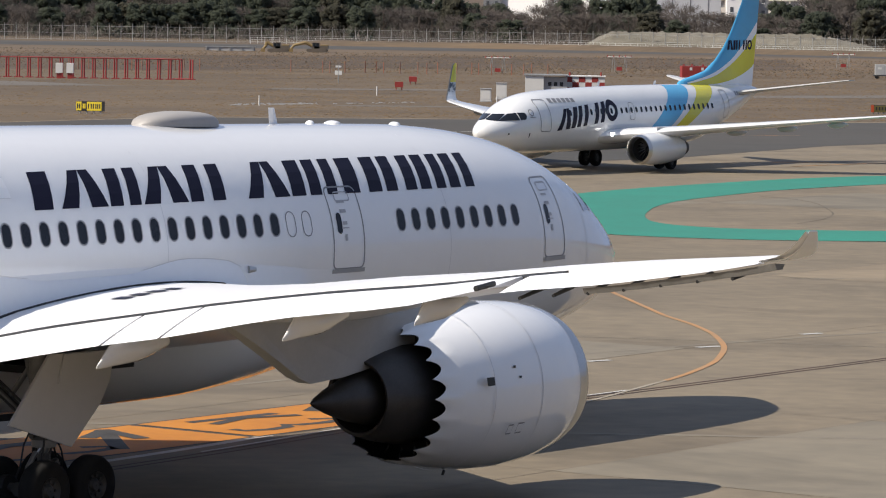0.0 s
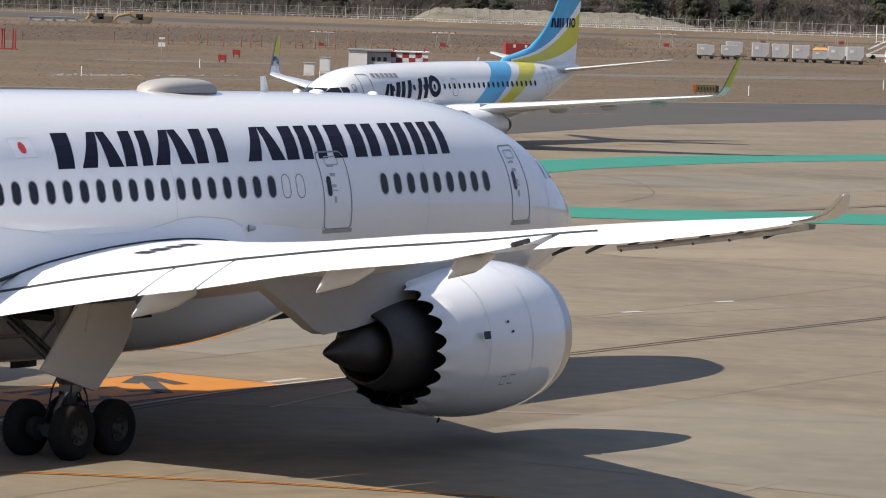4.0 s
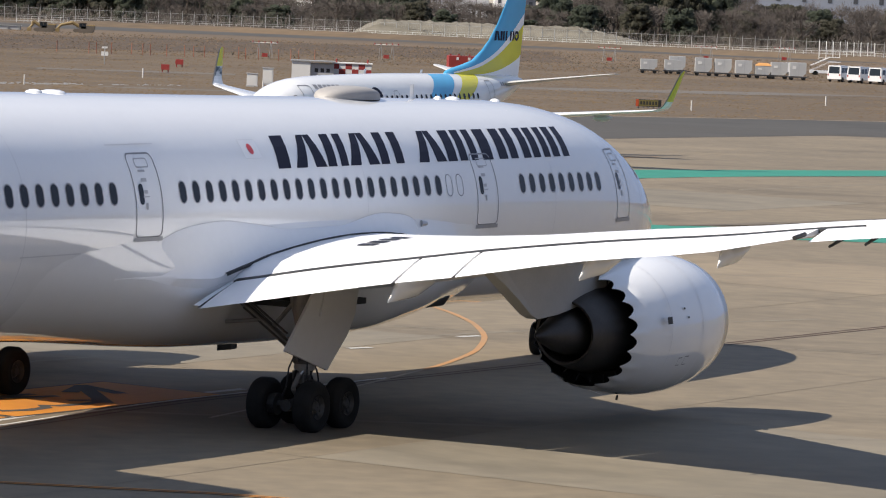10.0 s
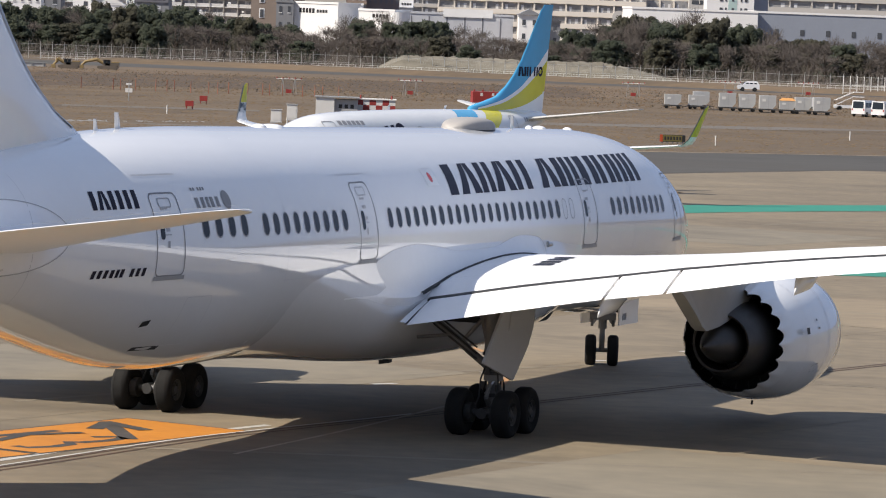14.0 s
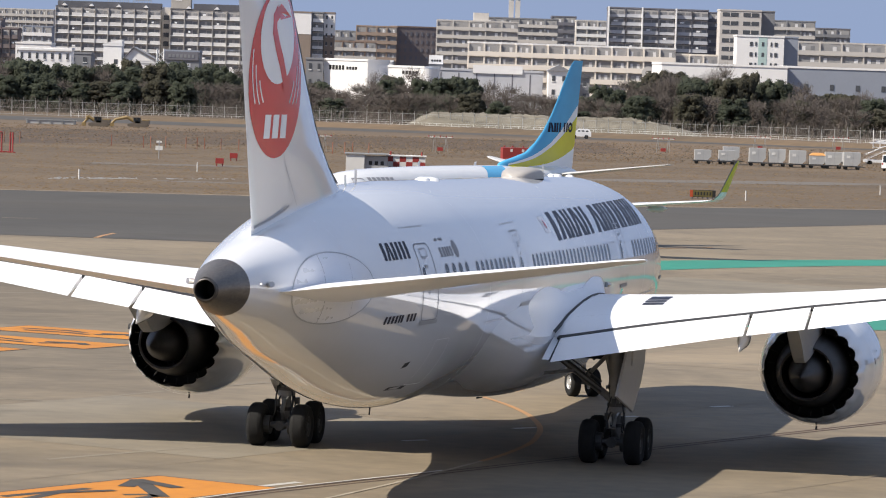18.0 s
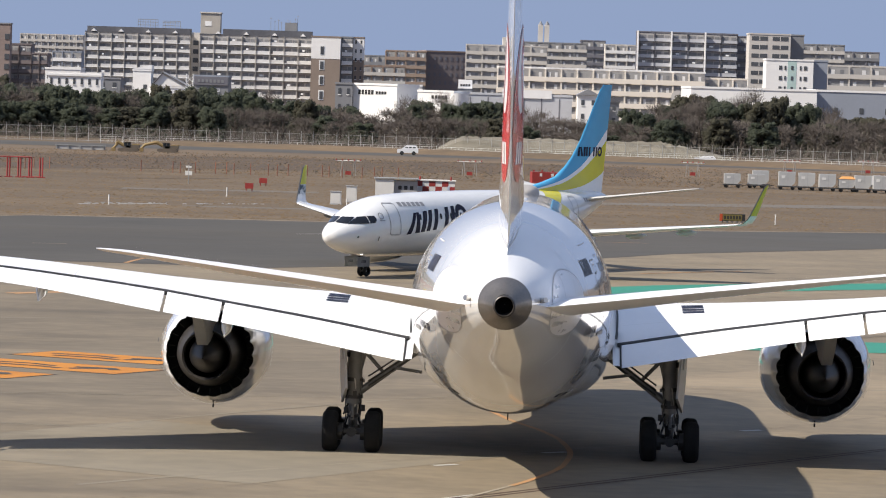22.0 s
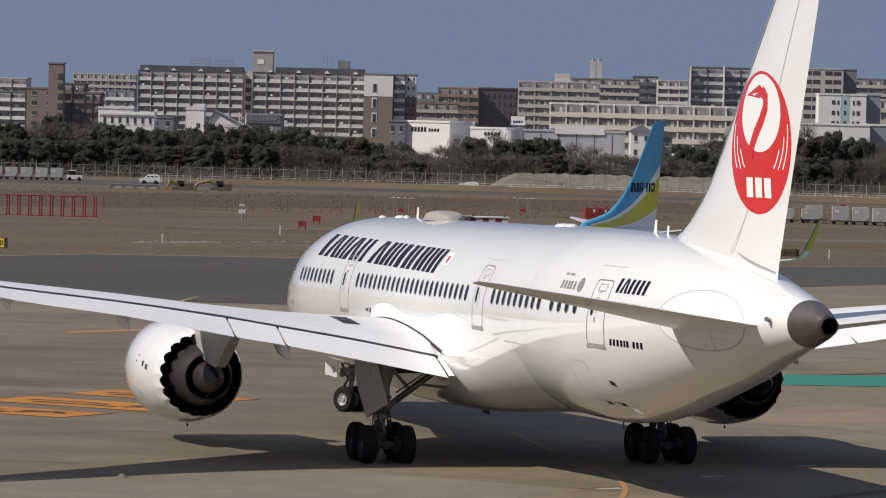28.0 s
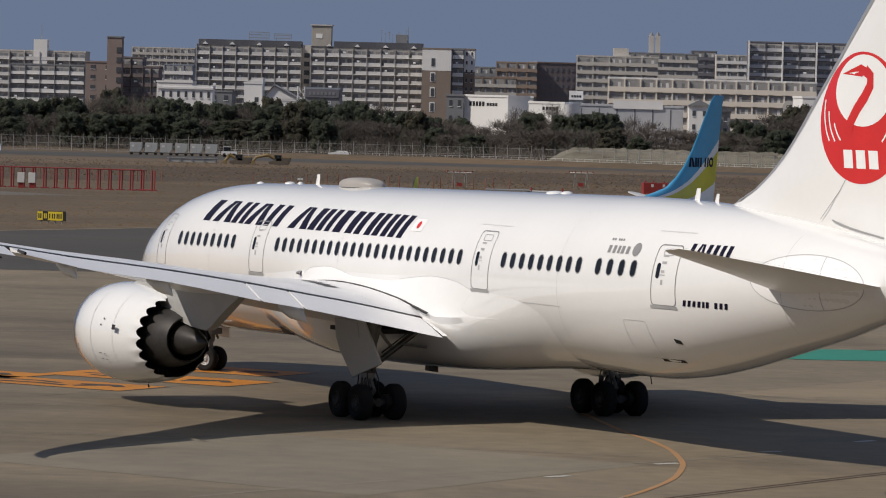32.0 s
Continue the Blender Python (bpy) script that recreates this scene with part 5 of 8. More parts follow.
            v.co.y += s * (0.12 * (v.co.x - 0.3) - 0.30)
        return mesh

    bm = BM()
    quad = [(-0.70, 3.42), (1.10, 3.42), (1.0, 2.8), (0.72, 2.3), (-0.08, 1.44), (-1.80, 2.0)]
    loft(bm, [[Vector((x, yo, z)) for x, z in quad], [Vector((x, yo + s * 0.07, z)) for x, z in quad]])
    door = part("leg_door", toe(bm), GREYPAINT, gear, "pale grey leg door")
    loft(bm := BM(), [[Vector((x, yo + s * 0.075, z)) for x, z in ((-0.35, 3.4), (0.35, 3.4), (0.2, 2.8), (-0.5, 2.8))], [Vector((x, yo + s * 0.12, z)) for x, z in ((-0.35, 3.4), (0.35, 3.4), (0.2, 2.8), (-0.5, 2.8))]])
    part("upper_plate", toe(bm), GREYPAINT, door)
    box(bm := BM(), -0.5, 0.3, min(y, yo), max(y, yo), 2.1, 2.2)
    part("door_link", toe(bm), STRUT, door)
    # black slab at the belly stands in for the open well's shade
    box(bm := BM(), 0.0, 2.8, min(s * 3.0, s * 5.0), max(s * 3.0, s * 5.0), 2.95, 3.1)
    part("well_shade", bm, INSIDESHADE, airliner, "black slab for the shade of an open wheel well")
    for dx in (0.73, -0.73):
        for dy in (0.65, -0.65):
            ROLLING.append((wheel_at(gear, dx, y + dy, 0.635, 0.50, 0.29), dx, y + dy, 0.635))
bm = BM()
rod(bm, (0, 0, 0.5), (0, 0, 1.3), 0.09, n=12)
rod(bm, (0, 0, 1.2), (-0.1, 0, 2.6), 0.14, n=12)
rod(bm, (0, -0.45, 0.5), (0, 0.45, 0.5), 0.07, n=10)
nose_gear = part("nose_gear", bm, STRUT, airliner, "grey steered nose landing gear with two wheels", smooth=True, at=pose(23.05, 0, 0))
bm = BM()
rod(bm, (0.18, 0, 1.25), (0.42, 0, 0.92), 0.05)
rod(bm, (0.42, 0, 0.92), (0.12, 0, 0.6), 0.05)
part("torque_link", bm, STRUT, nose_gear)
box(bm := BM(), -0.25, 0.2, -0.42, 0.42, 1.5, 1.72)
part("steering_unit", bm, STRUT, nose_gear)
for sy in (1, -1):
    rod(bm := BM(), (-0.12, sy * 0.34, 1.3), (0.2, sy * 0.34, 1.9), 0.05)
    part("actuator", bm, STRUT, nose_gear)
    rod(bm := BM(), (0.15, sy * 0.32, 1.45), (0.25, sy * 0.32, 1.45), 0.11)
    part("taxi_lamp", bm, BARE, nose_gear)
    ROLLING.append((wheel_at(nose_gear, 0, sy * 0.36, 0.5, 0.36, 0.24, PALERIM), 0, sy * 0.36, 0.5))
    box(bm := BM(), 22.75, 24.65, sy * 0.62, sy * 0.66, 1.35, 2.3)
    dr = part("nose_gear_door", bm, WHITE, airliner)
    for k in range(3):
        box(bm := BM(), 23.05 + 0.14 * k, 23.15 + 0.14 * k, sy * 0.665, sy * 0.67, 1.5, 1.72)
        part("number_block", bm, OUTLINE, dr)
rod(bm := BM(), (23.05, 0, 1.6), (24.45, 0, 2.5), 0.06)
part("nose_drag_brace", bm, STRUT, airliner)

# ---- the single-aisle jet waiting on the taxiway ----
JET_POSE = pose(2.655, 256.75, 0.03, 0, 0, 237.49)
jet = thing("jet", "white single-aisle jet with blue and yellow bands waiting on asphalt", "jet", at=JET_POSE)
JH = Hull([(16.5, 0.03, -0.58, -0.70), (16.3, 0.42, -0.24, -1.04), (15.75, 0.85, 0.10, -1.36), (15.0, 1.18, 0.46, -1.60), (14.2, 1.46, 0.90, -1.76), (13, 1.68, 1.36, -1.88), (11.5, 1.80, 1.63, -1.94), (9.5, 1.85, 1.76, -1.96), (6, 1.86, 1.86, -1.97), (0, 1.86, 1.93, -1.97), (-4, 1.86, 1.93, -1.95),
           (-7, 1.80, 1.92, -1.65), (-10, 1.42, 1.90, -0.75), (-12.5, 0.95, 1.87, 0.12), (-14.4, 0.50, 1.76, 0.85), (-15.2, 0.25, 1.62, 1.22)], lambda x: 3.12)
bm = BM()
loft(bm, JH.skin(list(np.linspace(16.5, 15.4, 8)) + list(np.linspace(15.0, 9.5, 14)) + list(np.linspace(8, -4, 8)) + list(np.linspace(-5, -15.2, 20)), 56))
jet_body = part("fuselage", bm, JETWHITE, jet, smooth=True)
JFIN = [(4.6, -5.2, -14.9), (5.2, -5.9, -14.98), (5.55, -7.6, -15.03), (5.85, -9.0, -15.07), (6.5, -10.2, -15.15), (7.6, -11.54, -15.3), (9.5, -13.0, -15.55), (11.5, -14.42, -15.84), (11.9, -15.0, -15.92)]
jf_le, jf_te = (smooth_interp([r[0] for r in JFIN], [r[k] for r in JFIN]) for k in (1, 2))
bm = BM()
loft(bm, [foil(0, jf_le(z), jf_te(z), z, 0.08, flip=True) for z in (4.6, 5.2, 5.4, 5.55, 5.85, 6.5, 7.2, 8.2, 9.5, 10.4, 11.4, 11.75)])
jet_fin = part("fin", bm, BLUE, jet, "sky-blue fin", smooth=True)


def nose_x(y, z):
    """The station at which the nose is y wide at height z."""
    a, b = 12.0, 16.49
    for _ in range(30):
        x = (a + b) / 2
        mid, half = 3.12 + (JH.t(x) + JH.b(x)) / 2, (JH.t(x) - JH.b(x)) / 2
        k = (z - mid) / half
        if abs(k) < 1 and JH.w(x) * math.sqrt(1 - k * k) > y:
            a = x
        else:
            b = x
    return a


def on_jet_fin(s, off=0.008):
    def put(u, v):
        c = jf_le(v) - jf_te(v)
        return Vector((u, s * (0.08 * c * thickness(min(max((jf_le(v) - u) / c, 0), 1)) + off), v))
    return put


# sweeps of colour on the fin: height by station of their edges
SWEEP_X = (-6.4, -9.5, -11.65, -13.5, -15.4)
white_hi, white_lo, yellow_lo = (smooth_interp(SWEEP_X, z) for z in ((5.12, 5.66, 6.40, 7.50, 8.90), (5.04, 5.46, 6.11, 7.02, 8.20), (4.94, 5.00, 5.20, 5.60, 6.25)))


def sweep(s, hi, lo, off):
    rows = []
    for k in np.linspace(0, 1, 16):
        x = -6.5 - 8.9 * k
        rows.append([on_jet_fin(s, off)(max(x, jf_te(z) + 0.01), z) for z in np.linspace(lo(x), hi(x), 5)])
    return loft(BM(), rows, closed=False)


for s in (1, -1):
    # white sweep, yellow sweep and white foot on the fin
    part("white_sweep", sweep(s, white_hi, white_lo, 0.008), FLAG_WHITE, jet_fin)
    part("yellow_sweep", sweep(s, white_lo, yellow_lo, 0.012), YELLOW, jet_fin)
    part("white_foot", sweep(s, yellow_lo, lambda x: 4.7, 0.010), FLAG_WHITE, jet_fin)
    u = (-11.5, -14.7) if s > 0 else (-14.7, -11.5)
    bars("fin_block", NAVY, jet_fin, on_jet_fin(s, 0.02), u[0], u[1], 7.15, 7.75, "aiw wo", 0.1)
    put = on_hull(s, 0.008, JH)

    def band(xa0, xa1, xb0, xb1):
        rings = []
        for k in np.sin(np.linspace(0, math.pi / 2, 30)):
            v = 1.25 + 3.77 * k
            x0, x1 = xa0 + (xb0 - xa0) * k, xa1 + (xb1 - xa1) * k
            rings.append([put(x0 + (x1 - x0) * j / 3, v) for j in range(4)])
        return loft(BM(), rings, closed=False)

    part("blue_band", band(1.87, -0.40, -3.15, -5.6), BLUE, jet_body, "sky-blue band")
    part("yellow_band", band(-0.63, -1.6, -6.7, -8.8), YELLOW, jet_body, "yellow band")
    put = on_hull(s, 0.02, JH)
    for i in range(30):
        x = 9.3 - 16.4 * i / 29
        decal(bm := BM(), stadium(x, 3.55 - 0.0105 * (x - 9.3), 0.24, 0.36, 5), put, 0.3)
        part("window", bm, PANE, jet)
    u = (10.75, 4.25) if s > 0 else (4.25, 10.75)
    lean = lambda a, b: JH.side(a, b + 0.085 * (10.75 - a), s, 0.014)
    bars("name_block", NAVY, jet_body, lean, u[0], u[1], 2.52, 3.72, "aiw wo", 0.35)
    for k in range(6):
        decal(bm := BM(), [(11.0 - 0.46 * k, 4.18), (10.66 - 0.46 * k, 4.18), (10.66 - 0.46 * k, 4.42), (11.0 - 0.46 * k, 4.42)], on_hull(s, 0.014, JH), 0.3)
        part("small_block", bm, OUTLINE, jet_body)
    for xa, xb, z0, z1 in ((11.4, 12.4, 2.53, 4.36), (-9.6, -8.8, 2.95, 4.65), (2.2, 2.75, 3.05, 4.05)):
        outline(bm := BM(), round_box(xa, xb, z0, z1, 0.14), 0.045, put)
        part("door", bm, OUTLINE, jet)
    for k in range(5):
        decal(bm := BM(), [(-10.9 - 0.32 * k, 4.3), (-11.12 - 0.32 * k, 4.3), (-11.12 - 0.32 * k, 4.55), (-10.9 - 0.32 * k, 4.55)], on_hull(s, 0.012, JH), 0.3)
        part("registration_block", bm, OUTLINE, jet_body)
    # cockpit glass: side panes and half of the windscreen
    put = on_hull(s, 0.03, JH)
    front_lo, front_hi = nose_x(0.78, 3.08), nose_x(0.74, 3.58)
    for pts in (((front_hi - 1.12, 3.44), (front_hi - 0.98, 3.24), (front_hi - 0.58, 3.20), (front_hi - 0.54, 3.62), (front_hi - 1.04, 3.63)), ((front_hi - 0.51, 3.20), (front_lo - 0.02, 3.16), (front_hi - 0.02, 3.56), (front_hi - 0.48, 3.61))):
        decal(bm := BM(), pts, put, 0.1, 0.15)
        part("cockpit_glass", bm, PANE, jet)
    rows = []
    for y in np.linspace(0.035, 0.70, 8):
        lo_z, hi_z = 3.24 - 0.09 * y, 3.56
        rows.append([Vector((nose_x(y, z) + 0.025, s * (y + 0.012), z + 0.02)) for z in np.linspace(lo_z, hi_z, 5)])
    loft(bm := BM(), rows, closed=False)
    part("windscreen", bm, PANE, jet)
    decal(bm := BM(), disc_pts(15.0, 2.42, 0.06, 0.06, 12), put, 0.1)
    part("probe_port", bm, SEAL, jet_body)
    decal(bm := BM(), [(13.35, 2.2), (13.42, 2.2), (13.42, 2.45), (13.35, 2.45)], put, 0.1)
    part("probe", bm, SEAL, jet_body)
    outline(bm := BM(), disc_pts(13.1, 3.62, 0.17, 0.17, 20), 0.05, put)
    decal(bm, [(12.85, 3.34), (13.3, 3.34), (13.3, 3.38), (12.85, 3.38)], put, 0.1)
    part("round_badge", bm, OUTLINE, jet_body)
    # wing
    bm = BM()
    loft(bm, [foil(s * y, le, te, z, th) for y, le, te, z, th in ((0.5, 6.6, -1.7, 1.95, 0.12), (1.9, 5.6, -1.75, 2.12, 0.12), (5.7, 3.55, -2.0, 2.50, 0.11), (10.4, 0.35, -3.3, 2.98, 0.105), (15.6, -3.35, -4.95, 3.50, 0.10), (16.05, -3.75, -5.15, 3.56, 0.10))])
    jw = part("wing", bm, JETWHITE, jet, smooth=True)
    def blade_ring(le, te, yy, zz):
        return [Vector((le, s * yy, zz)), Vector(((le + te) / 2, s * (yy + 0.05), zz)), Vector((te, s * yy, zz)), Vector(((le + te) / 2, s * (yy - 0.05), zz))]

    WL = ((-3.75, -5.15, 16.05, 3.56), (-4.0, -5.2, 16.26, 3.64), (-4.25, -5.28, 16.40, 3.85), (-4.45, -5.36, 16.48, 4.10), (-4.85, -5.6, 16.62, 4.75), (-5.50, -5.98, 16.84, 5.82), (-5.72, -6.02, 16.87, 5.96))
    wl = part("winglet", loft(BM(), [blade_ring(*r) for r in WL[4:]]), LIME, jet, "lime-green winglet with a white foot")
    part("winglet_foot", loft(BM(), [blade_ring(*r) for r in WL[:4]]), WHITE, wl, "white curved winglet foot")
    part("winglet_panel", loft(BM(), [blade_ring(*r) for r in WL[3:5]]), BADGE if s < 0 else LIME, wl, "slate and white badge on the winglet" if s < 0 else "lime-green lower panel")
    loft(bm := BM(), [[Vector((le + 0.05, s * yy, zz)), Vector((le - 0.05, s * (yy + 0.03), zz)), Vector((le - 0.05, s * (yy - 0.03), zz))] for le, te, yy, zz in WL])
    part("leading_edge", bm, STRUT, wl)
    for y in (6.8, 9.8, 12.8):
        te = -2.0 - (y - 5.7) * 0.29
        rings = [[Vector((te - 0.6 + 2.6 * k, s * y + 0.16 * p * math.cos(a), 2.22 + 0.1 * (y - 5.7) + 0.22 * p * math.sin(a))) for a in (2 * math.pi * j / 10 for j in range(10))] for k, p in ((0, 0.05), (0.2, 0.7), (0.5, 1), (0.8, 0.8), (1, 0.1))]
        part("flap_fairing", loft(BM(), rings), GREYPAINT, jw, smooth=True)
    rod(bm := BM(), (5.15, s * 2.25, 2.22), (5.42, s * 2.25, 2.22), 0.12)
    part("landing_light", bm, LAMP if s > 0 else BARE, jw, "lit landing light" if s > 0 else "")
    bm = BM()
    loft(bm, [foil(s * y, le, te, z, 0.09) for y, le, te, z in ((0.3, -10.9, -14.5, 4.38), (1.2, -11.6, -14.6, 4.50), (6.4, -15.0, -16.25, 5.26), (6.77, -15.5, -16.3, 5.31))])
    part("tailplane", bm, GREYPAINT, jet, smooth=True)
    # engine
    c = (-0.75, s * 4.6, 1.41)
    lathe(bm := BM(), [(2.5, 0.68), (3.2, 0.81), (4.4, 0.93), (5.6, 0.96), (6.4, 0.92), (6.7, 0.88)], 44, centre=c)
    je = part("engine", bm, JETWHITE, jet, "white turbofan with a bare metal lip", smooth=True)
    lathe(bm := BM(), [(6.7, 0.88), (6.92, 0.83), (6.98, 0.78), (6.9, 0.73), (6.4, 0.71)], 44, centre=c)
    part("inlet_lip", bm, BARE, je, smooth=True)
    lathe(bm := BM(), [(6.4, 0.71), (5.7, 0.73), (5.7, 0.22), (6.1, 0.02)], 36, centre=c)
    fan = part("fan", bm, INSIDESHADE, je, smooth=True)
    for k in range(18):
        a = 2 * math.pi * k / 18
        p, q = (Vector(c) + Vector((5.78, r * math.cos(a + w), r * math.sin(a + w))) for r, w in ((0.2, 0), (0.7, 0.25)))
        d = Vector((0.06, -0.04 * math.sin(a), 0.04 * math.cos(a)))
        loft(bm := BM(), [[p - d, p + d], [q - d * 1.6, q + d * 1.6]], closed=False)
        part("fan_blade", bm, STRUT, fan)
    lathe(bm := BM(), [(3.2, 0.58), (2.3, 0.52), (1.8, 0.43), (1.75, 0.28), (1.3, 0.05)], 32, centre=c)
    part("core_nozzle", bm, HOT, je, smooth=True)
    loft(bm := BM(), [[Vector((x, s * 4.6 + w, z)) for x, w in ((4.1, 0), (3.3, 0.16), (1.5, 0.14), (0.8, 0), (1.5, -0.14), (3.3, -0.16))] for z in (2.05, 2.7)])
    part("pylon", bm, GREYPAINT, je)
    # gear
    rod(bm := BM(), (0, s * 2.7, 0.5), (-0.1, s * 2.5, 2.2), 0.11)
    rod(bm, (0, s * 2.2, 0.54), (0, s * 3.2, 0.54), 0.07)
    jg = part("main_gear", bm, STRUT, jet)
    for dy in (0.40, -0.40):
        lathe(bm := BM(), [(-0.15, 0.26), (-0.19, 0.44), (-0.14, 0.52), (0, 0.54), (0.14, 0.52), (0.19, 0.44), (0.15, 0.26)], 28, "y")
        w = part("wheel", bm, TYRE, jg, smooth=True, at=pose(0, s * 2.7 + dy, 0.54))
        lathe(bm := BM(), [(-0.13, 0.26), (-0.09, 0.2), (-0.12, 0.01)], 20, "y")
        lathe(bm, [(0.13, 0.26), (0.09, 0.2), (0.12, 0.01)], 20, "y")
        part("rim", bm, RIM, w, smooth=True)
rod(bm := BM(), (12.5, 0, 0.34), (12.5, 0, 1.3), 0.07)
rod(bm, (12.5, -0.2, 0.34), (12.5, 0.2, 0.34), 0.05)
jn = part("nose_gear", bm, STRUT, jet)
rod(bm := BM(), (12.62, 0, 0.86), (12.72, 0, 0.86), 0.075)
part("taxi_light", bm, LAMP, jn, "lit taxi light")
for dy in (0.19, -0.19):
    lathe(bm := BM(), [(-0.09, 0.16), (-0.11, 0.27), (0, 0.34), (0.11, 0.27), (0.09, 0.16)], 24, "y")
    part("wheel", bm, TYRE, jn, smooth=True, at=pose(12.5, dy, 0.34))
    box(bm := BM(), 12.6, 13.9, dy * 2.4 - 0.015, dy * 2.4 + 0.015, 0.62, 1.2)
    part("nose_gear_door", bm, STRUT, jn)
    for k in range(4):
        box(bm := BM(), 13.0 + 0.13 * k, 13.09 + 0.13 * k, dy * 2.4 - 0.02, dy * 2.4 + 0.02, 0.85, 1.0)
        part("number_block", bm, SEAL, jn)
for x, h in ((3.5, 0.28), (-3.0, 0.25)):
    loft(bm := BM(), [[Vector((x + 0.15 - 0.1 * k, 0, z)), Vector((x, 0.02, z)), Vector((x - 0.15 - 0.05 * k, 0, z)), Vector((x, -0.02, z))] for k, z in ((0, 5.03), (1, 5.03 + h))])
    part("blade_antenna", bm, WHITE, jet)

# ---- airfield furniture ----
ARRAYRED = mat("array_red", (0.25, 0.026, 0.026), 0.6, vary=0.2, per=0.2)
RUST = mat("rusty_red", (0.24, 0.095, 0.06), 0.8, vary=0.25, per=0.2)
RED = mat("signal_red", (0.27, 0.030, 0.024), 0.55, vary=0.12, per=0.1)
REDORANGE = mat("red_orange_paint", (0.510, 0.085, 0.025), 0.5, vary=0.12)
PALEBOX = mat("pale_cabinet", (0.64, 0.63, 0.60), 0.55, vary=0.06)
GREYBOX = mat("grey_cabinet", (0.36, 0.36, 0.36), 0.6, vary=0.08)
YSIGN = mat("yellow_sign", (0.68, 0.52, 0.03), 0.5, vary=0.05)
SIGNBLACK = mat("sign_black", (0.02, 0.02, 0.02), 0.5)
GALV = mat("galvanised_steel", (0.306, 0.306, 0.297), 0.5, 0.3, vary=0.1)
FENCEGALV = mat("fence_zinc", (0.34, 0.34, 0.33), 0.5, 0.1, vary=0.1)
GUARDPAINT = mat("worn_white_paint", (0.58, 0.58, 0.56), 0.6, vary=0.1)
DIGGER = mat("digger_yellow", (0.235, 0.165, 0.066), 0.6, vary=0.15)
DIGGERDARK = mat("muddy_steel", (0.11, 0.09, 0.07), 0.8, vary=0.2)
DARKSTEEL = mat("dark_steel", (0.06, 0.06, 0.06), 0.6, 0.3, vary=0.15)
CARWHITE = mat("car_white", (0.72, 0.72, 0.72), 0.25, vary=0.03, coat=0.5)
CARGLASS = mat("car_glass", (0.02, 0.025, 0.03), 0.08, vary=0.1)
SAND = mat("bare_soil", (0.205, 0.185, 0.145), 0.95, scale=0.3, fine=2.0, stretch=(0.2, 1, 2), other=(0.112, 0.100, 0.074), bump=0.4)
SCRUBPALE = mat("pale_scrub", (0.150, 0.104, 0.062), 0.95, scale=0.06, fine=0.8, other=(0.078, 0.058, 0.038), stretch=(0.25, 1, 1), bump=0.5, grain=0.6, half=0.26)
TARP = mat("orange_tarp", (0.5, 0.25, 0.08), 0.7)
BOXSTEEL = mat("container_alloy", (0.44, 0.44, 0.43), 0.45, 0.2, vary=0.14, per=0.3)


def boxed(name, x0, x1, y0, y1, z0, z1, m, parent=None, label=""):
    return part(name, box(BM(), x0, x1, y0, y1, z0, z1), m, parent, label)


# antenna array: a red frame of paired posts along a rail
array = thing("antenna_array", "long red steel antenna array standing in dry grass", "antenna array")
for i in range(60):
    x = -104.5 + 1.2 * i
    if x > -43.2:
        break
    yy = 459.2 - 0.05 * (x + 63) * 2.6 / 2.6 * 1.0
    for d in (0, 0.26):
        rod(bm := BM(), (x + d, yy, 0), (x + d, yy, 2.25), 0.085, n=8)
        part("post", bm, ARRAYRED, array)
    boxed("foot", x - 0.3, x + 0.6, yy - 0.3, yy + 0.3, 0, 0.10, ARRAYRED, array)
rod(bm := BM(), (-105, 461.3, 2.25), (-44.2, 458.2, 2.25), 0.065)
part("top_rail", bm, ARRAYRED, array)
rod(bm := BM(), (-43.0, 458.1, 0), (-43.0, 458.1, 2.2), 0.06)
rod(bm, (-45.2, 458.2, 0.12), (-43.0, 458.1, 0.12), 0.05)
part("end_post", bm, ARRAYRED, array)
for x in (-57.9, -56.7):
    cab = thing("equipment_cabinet", "white equipment cabinet beside the red array", "cabinet", "cabinets at the array")
    boxed("body", x, x + 0.75, 456.4, 457.0, 0.6, 1.7, PALEBOX, cab)
    boxed("stand", x + 0.1, x + 0.65, 456.5, 456.9, 0, 0.6, RED, cab)

# taxiway guidance sign
sign = thing("guidance_sign", "yellow taxiway guidance sign with black marks", "sign", at=pose(-40.45, 341.6, 0, 0, 0, -12))
boxed("case", -1.2, 1.2, -0.12, 0.12, 0.22, 1.02, SIGNBLACK, sign)
for x0, x1, m in ((-1.18, -0.72, YSIGN), (-0.70, -0.28, SIGNBLACK), (-0.26, 1.0, YSIGN)):
    boxed("panel", x0, x1, -0.135, -0.121, 0.26, 0.98, m, sign)
for x in (-1.05, -0.88, -0.56, -0.42, -0.12, 0.12, 0.30, 0.52, 0.68, 0.86):
    boxed("mark", x - 0.05, x + 0.05, -0.142, -0.136, 0.42, 0.82, YSIGN if -0.7 < x < -0.28 else SIGNBLACK, sign)
for x in (-0.9, -0.3, 0.3, 0.9):
    boxed("foot", x - 0.04, x + 0.04, -0.06, 0.06, 0, 0.24, GALV, sign)
SIGNDULL = mat("unlit_sign_face", (0.17, 0.14, 0.04), 0.5)
osign = thing("runway_sign", "olive sign with an orange end and black marks", "sign", at=pose(26.6, 374, 0, 0, 0, 4))
boxed("case", -1.15, 1.15, -0.12, 0.12, 0.15, 0.78, SIGNBLACK, osign)
boxed("face", -0.88, 0.86, -0.128, -0.121, 0.2, 0.74, SIGNDULL, osign)
boxed("end_plate", -1.16, -0.9, -0.14, -0.121, 0.15, 0.78, REDORANGE, osign)
